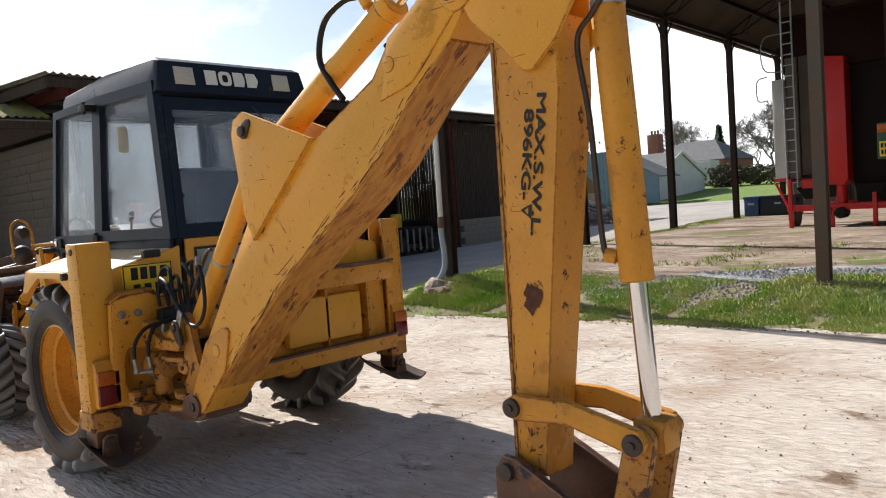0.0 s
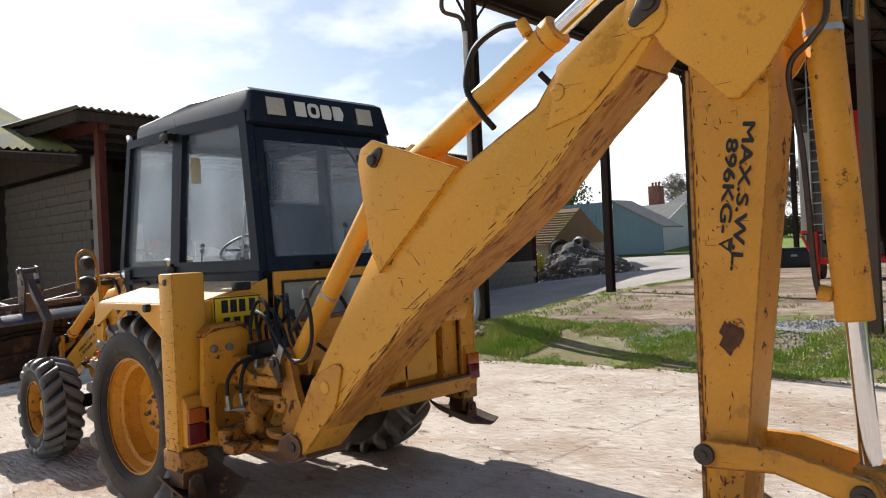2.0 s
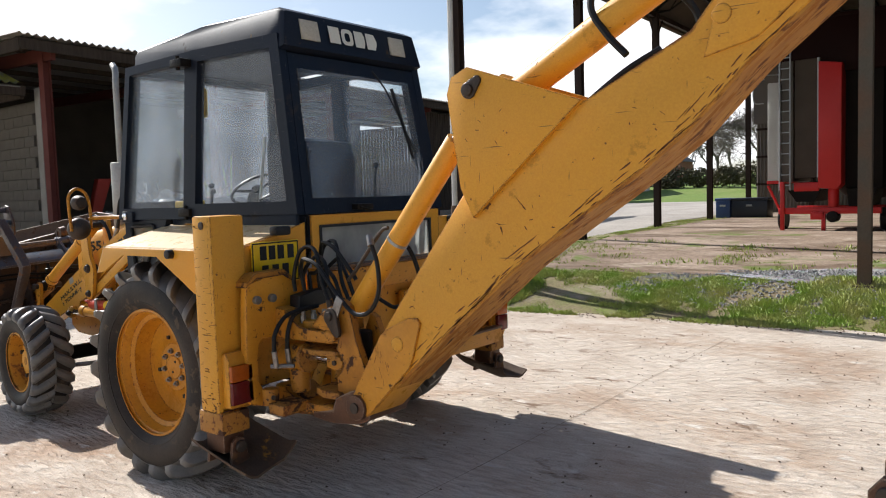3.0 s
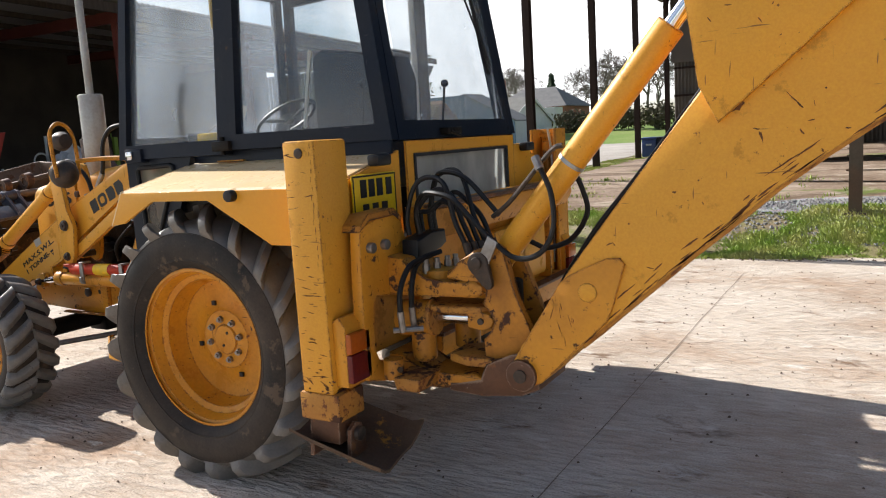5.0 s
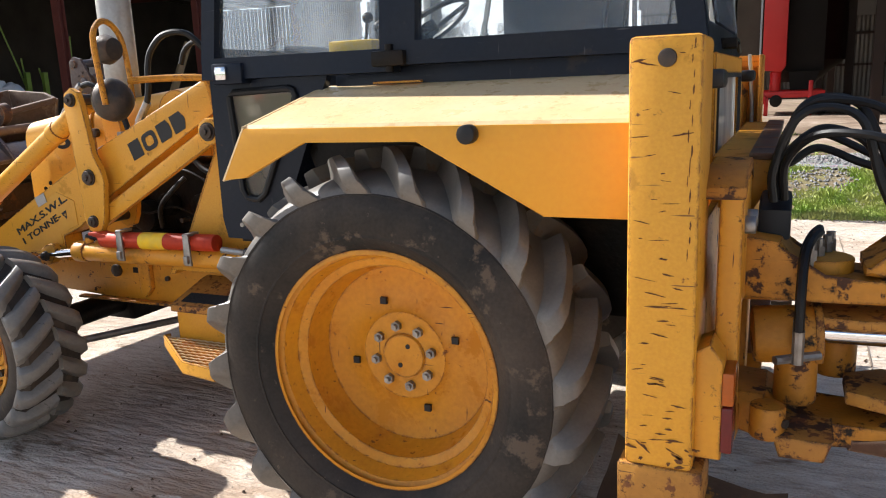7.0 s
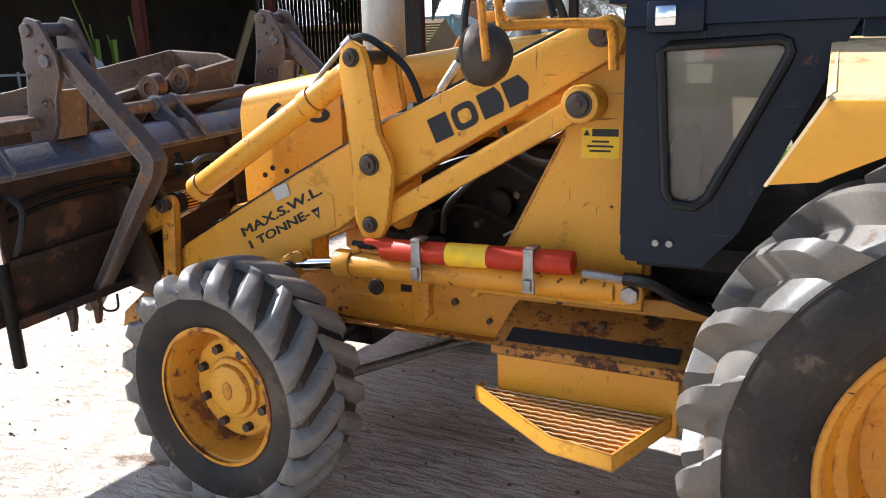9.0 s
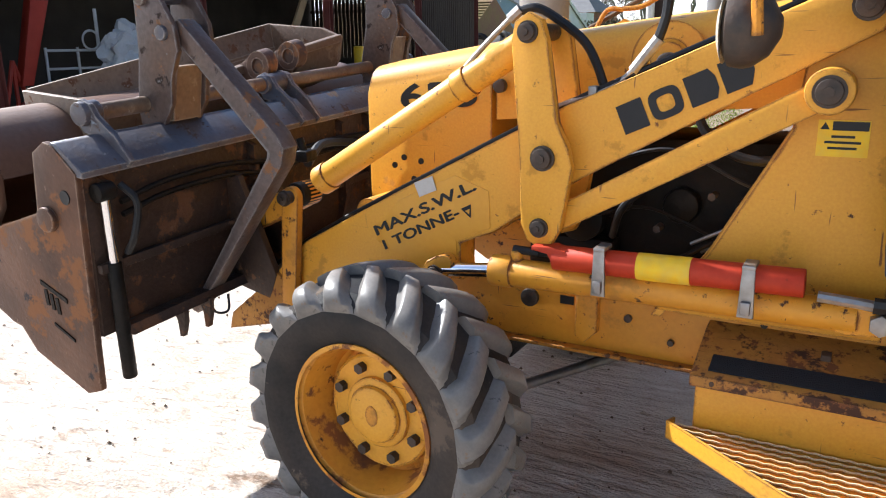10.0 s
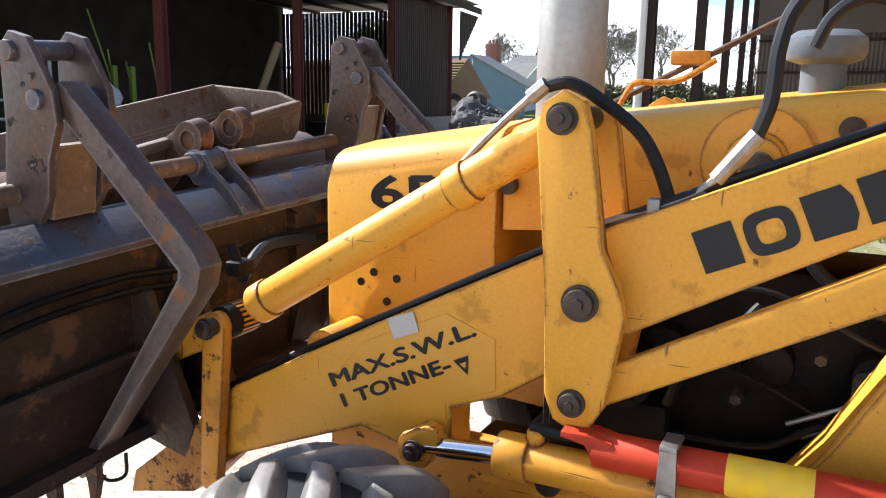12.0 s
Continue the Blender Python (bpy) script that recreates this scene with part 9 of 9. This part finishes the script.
part("platform_rail", tube([(DX - 0.55, DYF - 0.2, 3.8), (DX - 0.8, DYF - 0.3, 3.85), (DX - 0.8, DYF - 0.3, 4.4), (DX - 0.5, DYF - 0.3, 4.5)], 0.018, seg=6), galv, dr)

# combine harvester at the barn's edge
cg = surface("combine_green", (0.018, 0.075, 0.035), 0.4, second=(0.03, 0.065, 0.035), scale=2, bump=0.03)
cb = thing("combine_harvester", "green combine harvester parked under the lean-to", "combine harvester")
cb.matrix_basis = Matrix.Translation((1.11, -0.63, 0.44)) @ Matrix.Diagonal((0.8, 0.8, 0.8, 1))
tyre = new("rear_wheel")
tyre.parent = cb
tyre.location = (2.62, 12.75, 0.78)
tyre.rotation_euler = (0, 0, radians(78))
bm = lathe([(-0.22, 0.42), (-0.26, 0.5), (-0.25, 0.66), (-0.2, 0.72), (0, 0.74), (0.2, 0.72), (0.25, 0.66), (0.26, 0.5), (0.22, 0.42)], (0, 0, 0), seg=48)
tread_bars(tyre, 18, 0.0, 0.34, [(0, 0.73), (0.10, 0.728), (0.18, 0.72), (0.24, 0.70), (0.27, 0.67)], 0.05, 0.04, 0.25, rubber)
part("tyre", bm, rubber, tyre, "large muddy tractor tyre")
part("rim", lathe([(-0.20, 0.42), (-0.05, 0.38), (-0.03, 0.05)], (0, 0, 0), seg=32), label_yellow, tyre)
part("lower_body", slab([(2.9, 0.9), (6.5, 0.9), (6.5, 2.6), (2.75, 2.6), (2.6, 1.9)], 12.9, 16.5, 0.05), cg, cb)
part("straw_hood", slab([(2.55, 2.0), (2.75, 3.1), (3.1, 3.35), (4.4, 3.4), (4.4, 1.9), (3.0, 1.8)], 12.3, 13.8, 0.06), cg, cb, "green straw hood")
part("side_panel", box(2.95, 13.5, 3.3, 5.8, 17.0, 4.5, 0.06), surface("faded_green_panel", (0.16, 0.19, 0.16), 0.5, second=(0.11, 0.13, 0.11), scale=2, bump=0.03), cb, "grey-green upper panel")
part("rear_bumper", box(2.5, 12.2, 1.35, 4.4, 12.4, 1.55, 0.03), cg, cb)
part("lamp_bracket", tube([(2.6, 12.4, 2.4), (2.5, 12.0, 2.0), (2.25, 12.0, 1.9)], 0.03, seg=8), cg, cb)
part("lamp_board", box(1.93, 11.95, 1.78, 2.26, 12.0, 2.40, 0.02), cg, cb)
part("rear_lamp", box(1.95, 11.92, 2.22, 2.24, 11.95, 2.38, 0.01), lens_amber, cb, "orange rear lamp")
part("rear_plate", box(1.97, 11.93, 1.82, 2.23, 11.95, 2.08, 0.004), plate_yellow, cb, "yellow number plate")
for z, n in ((1.97, 4), (1.86, 3)):
    for k in range(n):
        part("plate_bar", box(1.995 + 0.055 * k, 11.924, z, 2.03 + 0.055 * k, 11.93, z + 0.075), ink, cb, smooth=0)
part("axle", rod((2.7, 12.75, 0.78), (5.2, 13.0, 0.78), 0.09), cg, cb)
part("hose_bundle", tube([(2.9, 12.3, 1.9), (2.8, 12.2, 1.6), (2.95, 12.3, 1.3), (3.1, 12.5, 1.1)], 0.03, seg=6), hose_rubber, cb)
spout = new("unloading_spout")
spout.parent = cb
tagged(spout, "blue-grey auger spout with a green cap")
part("spout_tube", lathe([(4.70, 0.29), (5.25, 0.27), (5.26, 0.25), (4.70, 0.27)], (2.14, 13.0, 0), "z", seg=28), surface("blue_grey_rubber", (0.045, 0.07, 0.10), 0.4, bump=0.05), spout)
part("spout_cap", lathe([(5.24, 0.275), (5.40, 0.25), (5.52, 0.14), (5.55, 0.02)], (2.14, 13.0, 0), "z", seg=28), surface("teal_cap", (0.06, 0.14, 0.11), 0.5, bump=0.05), spout)
for k in range(5):
    part("spout_bolt", rod((2.10, 12.72, 4.85 + 0.1 * k), (2.10, 12.70, 4.85 + 0.1 * k), 0.03, seg=10), galv, spout)
part("auger_tube", rod((2.3, 13.3, 5.2), (4.8, 16.0, 3.9), 0.2, seg=20), cg, cb)

# ------------------------------------------------------------------ distance
def tile_house(name, label, x0, x1, y0, y1, eave, ridge, wall_mat, roof_mat, hip=0.0, base=0.0):
    ob = thing(name, label, "building")
    part("wall", box(x0, y0, base, x1, y1, eave), wall_mat, ob)
    ym = (y0 + y1) / 2
    bm = bmesh.new()
    P = [bm.verts.new(p) for p in ((x0 - 0.3, y0 - 0.3, eave - 0.05), (x1 + 0.3, y0 - 0.3, eave - 0.05), (x1 + 0.3, y1 + 0.3, eave - 0.05), (x0 - 0.3, y1 + 0.3, eave - 0.05), (x0 - 0.3 + hip, ym, ridge), (x1 + 0.3 - hip, ym, ridge))]
    for f in ((0, 1, 5, 4), (2, 3, 4, 5), (1, 2, 5), (3, 0, 4), (3, 2, 1, 0)):
        bm.faces.new([P[i] for i in f])
    part("roof", bm, roof_mat, ob)
    return ob


def house_window(ob, x, y, z, w, h):
    fr = part("window", box(x, y - 0.06, z, x + w, y, z + h), white_trim, ob)
    part("window_pane", box(x + 0.08, y - 0.075, z + 0.08, x + w / 2 - 0.04, y - 0.055, z + h - 0.08), ink, fr)
    part("window_pane", box(x + w / 2 + 0.04, y - 0.075, z + 0.08, x + w - 0.08, y - 0.055, z + h - 0.08), ink, fr)


brick = surface("red_brick", (0.26, 0.11, 0.075), 0.85, second=(0.18, 0.08, 0.06), scale=3, bump=0.2)
slate = surface("grey_slate", (0.15, 0.145, 0.14), 0.7, second=(0.10, 0.10, 0.10), scale=2, bump=0.3)
moss_tile = surface("mossy_brown_tile", (0.17, 0.09, 0.05), 0.9, second=(0.17, 0.13, 0.045), scale=1.5, amount=0.9, bump=0.6, fine=12)
render_white = surface("white_render", (0.58, 0.57, 0.54), 0.8, second=(0.48, 0.46, 0.43), scale=2, bump=0.05)
low = tile_house("low_outbuilding", "low stone outbuilding with a mossy tiled roof", -22.5, -13.9, 26, 31, 1.55, 3.3, surface("pale_stone", (0.33, 0.26, 0.19), 0.9, second=(0.24, 0.19, 0.14), scale=2, bump=0.4), moss_tile)
low.location = (-3.0, 2.0, 0.2)
for k in range(13):
    z = 1.56 + 0.125 * k
    f = (z - 1.5) / 1.8
    part("tile_course", box(-22.8, 25.68 + 2.8 * f - 0.03, z, -13.62, 25.68 + 2.8 * f + 0.05, z + 0.035), moss_tile, low)
bs = thing("blue_shed", "blue-grey corrugated steel shed with a pitched roof", "shed", at=(-2.6, 5.0, 0.75))
blue_sheet = surface("blue_grey_sheet", (0.13, 0.19, 0.26), 0.5, second=(0.10, 0.14, 0.19), scale=1, bump=0.03)
part("front_wall", corrugated((-27.5, 40, 0), (1, 0, 0), (0, 0, 1), 3.75, 7.0, pitch=0.3, depth=0.06), blue_sheet, bs)
part("side_wall", slab([(-20.5, 0), (-16.8, 0), (-16.8, 1.85), (-20.5, 3.75)], 40, 40.1), blue_sheet, bs)
part("roof", slab([(-20.6, 3.8), (-16.6, 1.75), (-16.6, 1.85), (-20.6, 3.92)], 39.8, 42.8), slate, bs)
part("back_roof", box(-27.5, 40, 3.75, -20.5, 42.7, 3.82), blue_sheet, bs)
LX, LY, LE, LR = -21.05, 48.0, 2.6, 4.3
lean = thing("pale_outbuilding", "pale rendered outbuilding with a grey corrugated roof behind the blue shed", "building")
part("gable_wall", slab([(LY, 0.5), (LY + 7.8, 0.5), (LY + 7.8, LE), (LY + 3.9, LR), (LY, LE)], LX - 0.15, LX, axis="x"), render_white, lean)
part("front_wall", box(LX - 8, LY, 0.5, LX - 0.15, LY + 0.15, LE), render_white, lean)
fibre = surface("grey_fibre_sheet", (0.17, 0.165, 0.15), 0.9, second=(0.12, 0.115, 0.105), scale=2, bump=0.3)
for y0, y1 in ((LY - 0.3, LY + 3.9), (LY + 8.1, LY + 3.9)):
    part("roof_slope", slab([(y0, LE - 0.15), (y1, LR + 0.04), (y1, LR + 0.14), (y0, LE - 0.05)], LX - 8, LX + 0.1, axis="x"), fibre, lean)
    part("barge_board", slab([(y0, LE - 0.25), (y1, LR - 0.06), (y1, LR + 0.16), (y0, LE - 0.03)], LX + 0.1, LX + 0.16, axis="x"), render_white, lean)
cot = tile_house("white_cottage", "white rendered bungalow with a grey slate roof and brick chimney", -37.5, -29.0, 66, 74, 2.6, 4.5, render_white, slate)
part("chimney", box(-33.3, 69, 3.8, -32.1, 70.2, 6.7, 0.05), brick, cot, "red brick chimney stack")
cot.location = (0.33, 0.1, 0.55)
for k in range(3):
    part("chimney_pot", rod((-33.05 + 0.35 * k, 69.6, 6.7), (-33.05 + 0.35 * k, 69.6, 7.1), 0.12, seg=10), moss_tile, cot)
for x in (-36.5, -33.8, -31.2):
    house_window(cot, x, 66, 1.0, 1.2, 1.1)
hs = tile_house("brick_farmhouse", "brick farmhouse with a hipped slate roof", -31.9, -24.0, 66, 73, 3.3, 5.3, brick, slate, hip=2.5)
hs.location = (0.2, 0, 0.8)
for x in (-28.2, -25.9):
    house_window(hs, x, 66, 1.4, 1.1, 1.3)
van = thing("white_van", "white box van parked by the farmhouse", "van", at=(0.25, 0, 1.2))
part("body", slab([(-25.0, 0.55), (-22.6, 0.55), (-22.6, 2.6), (-25.0, 2.6)], 60, 61.8, 0.06), render_white, van)
part("cab", slab([(-26.4, 0.55), (-25.0, 0.55), (-25.0, 2.1), (-25.8, 2.1), (-26.2, 1.45), (-26.4, 1.35)], 60.05, 61.75, 0.06), render_white, van)
part("window", slab([(-26.1, 1.45), (-25.2, 1.45), (-25.2, 2.0), (-25.75, 2.0)], 60.03, 60.06), ink, van)
for x in (-25.8, -23.3):
    part("wheel", rod((x, 59.98, 0.38), (x, 60.25, 0.38), 0.38, seg=18), rubber, van)

bark = surface("grey_bark", (0.15, 0.13, 0.11), 0.9, second=(0.10, 0.085, 0.07), scale=3, bump=0.3)
twig = surface("brown_twigs", (0.16, 0.135, 0.115), 0.9, second=(0.11, 0.09, 0.08), scale=1, bump=0.0)


def bare_tree(x, y, z, height, seed, spread=0.6, depth=7):
    """A leafless tree: tapering forks down to fine twigs."""
    rr = random.Random(seed)
    tree = thing("bare_tree", "leafless broad tree at the field's edge", "tree", "trees along the field")
    big, fine = bmesh.new(), ([], [])

    def limb(p, d, length, r, level):
        q = p + d * length
        mid = (p + q) / 2 + Vector((rr.gauss(0, 1), rr.gauss(0, 1), rr.gauss(0, 1))) * length * 0.06
        if level < 4:
            tube([p, mid, q], [r, r * 0.85, r * 0.68], seg=6, bm=big, straight=True)
        else:
            vs, fs = fine
            s = d.orthogonal().normalized() * max(r, 0.013)
            k = len(vs)
            vs += [tuple(p - s), tuple(p + s), tuple(q + s * 0.5), tuple(q - s * 0.5)]
            fs.append((k, k + 1, k + 2, k + 3))
        if level >= depth:
            return
        for _ in range(3 if level < 5 else 4):
            a = rr.uniform(0.25, 0.75) * (1 + 0.25 * (level > 0))
            o = d.orthogonal()
            o.rotate(Matrix.Rotation(rr.uniform(0, 6.28), 3, d))
            nd = (d * math.cos(a) + o * math.sin(a) + Vector((0, 0, 0.12 + 0.1 * (level == 0)))).normalized()
            limb(p + d * length * rr.uniform(0.7, 1.0), nd, length * rr.uniform(0.62, 0.82), r * rr.uniform(0.5, 0.66), level + 1)
    limb(Vector((x, y, z)), Vector((rr.gauss(0, 0.05), 0, 1)).normalized(), height * 0.27, height * 0.017, 0)
    part("trunk", big, bark, tree)
    me = bpy.data.meshes.new("twig_crown")
    me.from_pydata(fine[0], [], fine[1])
    me.materials.append(twig)
    ob = new("twig_crown", me)
    ob.parent = tree
    tagged(ob, "fine bare twigs")
    return tree


for k, (x, y, h) in enumerate(((-28.6, 100, 9.5), (-35.5, 105, 6.0), (-24, 96, 10.5), (-20.5, 70, 11.5), (-16.5, 72, 12.0), (-29.0, 92, 12.5), (-11, 100, 10), (-48, 110, 10), (-40, 92, 8.5))):
    bare_tree(x, y, far_height(x, y) - 0.1, h * (0.85 if k in (3, 4, 5) else 1.2), 40 + k)


def conifer(x, y, z, h, seed):
    rr = random.Random(seed)
    tree = thing("conifer", "dark green conifer behind the farmhouse", "tree")
    part("trunk", rod((x, y, z), (x, y, z + h * 0.95), 0.16, 0.03, seg=8), bark, tree)
    vs, fs = [], []
    for i in range(26):
        f = i / 26
        zz, rad = z + h * (0.10 + 0.88 * f), h * 0.24 * (1 - f) + 0.12
        for j in range(9):
            a = rr.uniform(0, 6.28)
            r = rad * rr.uniform(0.7, 1.15)
            for s in range(5):
                g = (s + 1) / 5
                px, py, pz = x + math.cos(a) * r * g, y + math.sin(a) * r * g, zz - 0.25 * r * g + rr.gauss(0, 0.06)
                w = 0.22 * (1.2 - g) + 0.1
                k = len(vs)
                vs += [(px - w, py - w * math.sin(a), pz), (px, py, pz + w * 0.7), (px + w, py + w * math.sin(a), pz - w * 0.3), (px, py, pz - w * 0.6)]
                fs.append((k, k + 1, k + 2, k + 3))
    me = bpy.data.meshes.new("needles")
    me.from_pydata(vs, [], fs)
    me.materials.append(surface("dark_needles", (0.018, 0.035, 0.016), 0.8, second=(0.03, 0.05, 0.02), scale=0.8, bump=0.0))
    ob = new("needles", me)
    ob.parent = tree
    tagged(ob, "dark drooping needle sprays")


conifer(-37.85, 98, far_height(-37.85, 98), 7.3, 3)
conifer(-30.6, 84, far_height(-30.6, 84), 3.6, 5)
ivy = thing("ivy_clad_tree", "tall ivy-clad tree behind the sheds", "tree")
part("trunk", rod((-52, 80, 0), (-52, 80, 9), 0.35, 0.15), bark, ivy)
leaf_cloud("crown", (-52, 80, 8.0), (6.5, 5, 5.0), 5200, 0.22, 9, surface("ivy_leaves", (0.05, 0.075, 0.03), 0.6, second=(0.10, 0.11, 0.06), scale=0.6, bump=0.0), ivy, "thin olive foliage", hollow=0.2)
hedge = thing("field_hedge", "brown scrubby hedge along the field", "hedge", kind="stuff")
for k in range(14):
    x = -22.6 + 2.6 * k
    leaf_cloud("hedge_clump", (x, 56 + 1.5 * math.sin(k), far_height(x, 56) + 0.75), (2.1, 1.0, 1.15 + 0.25 * math.sin(k * 2.1)), 1500, 0.13, 60 + k, surface("hedge_brown", (0.10, 0.085, 0.05), 0.9, second=(0.07, 0.075, 0.03), scale=0.7, bump=0.0) if k == 0 else bpy.data.materials["hedge_brown"], hedge)
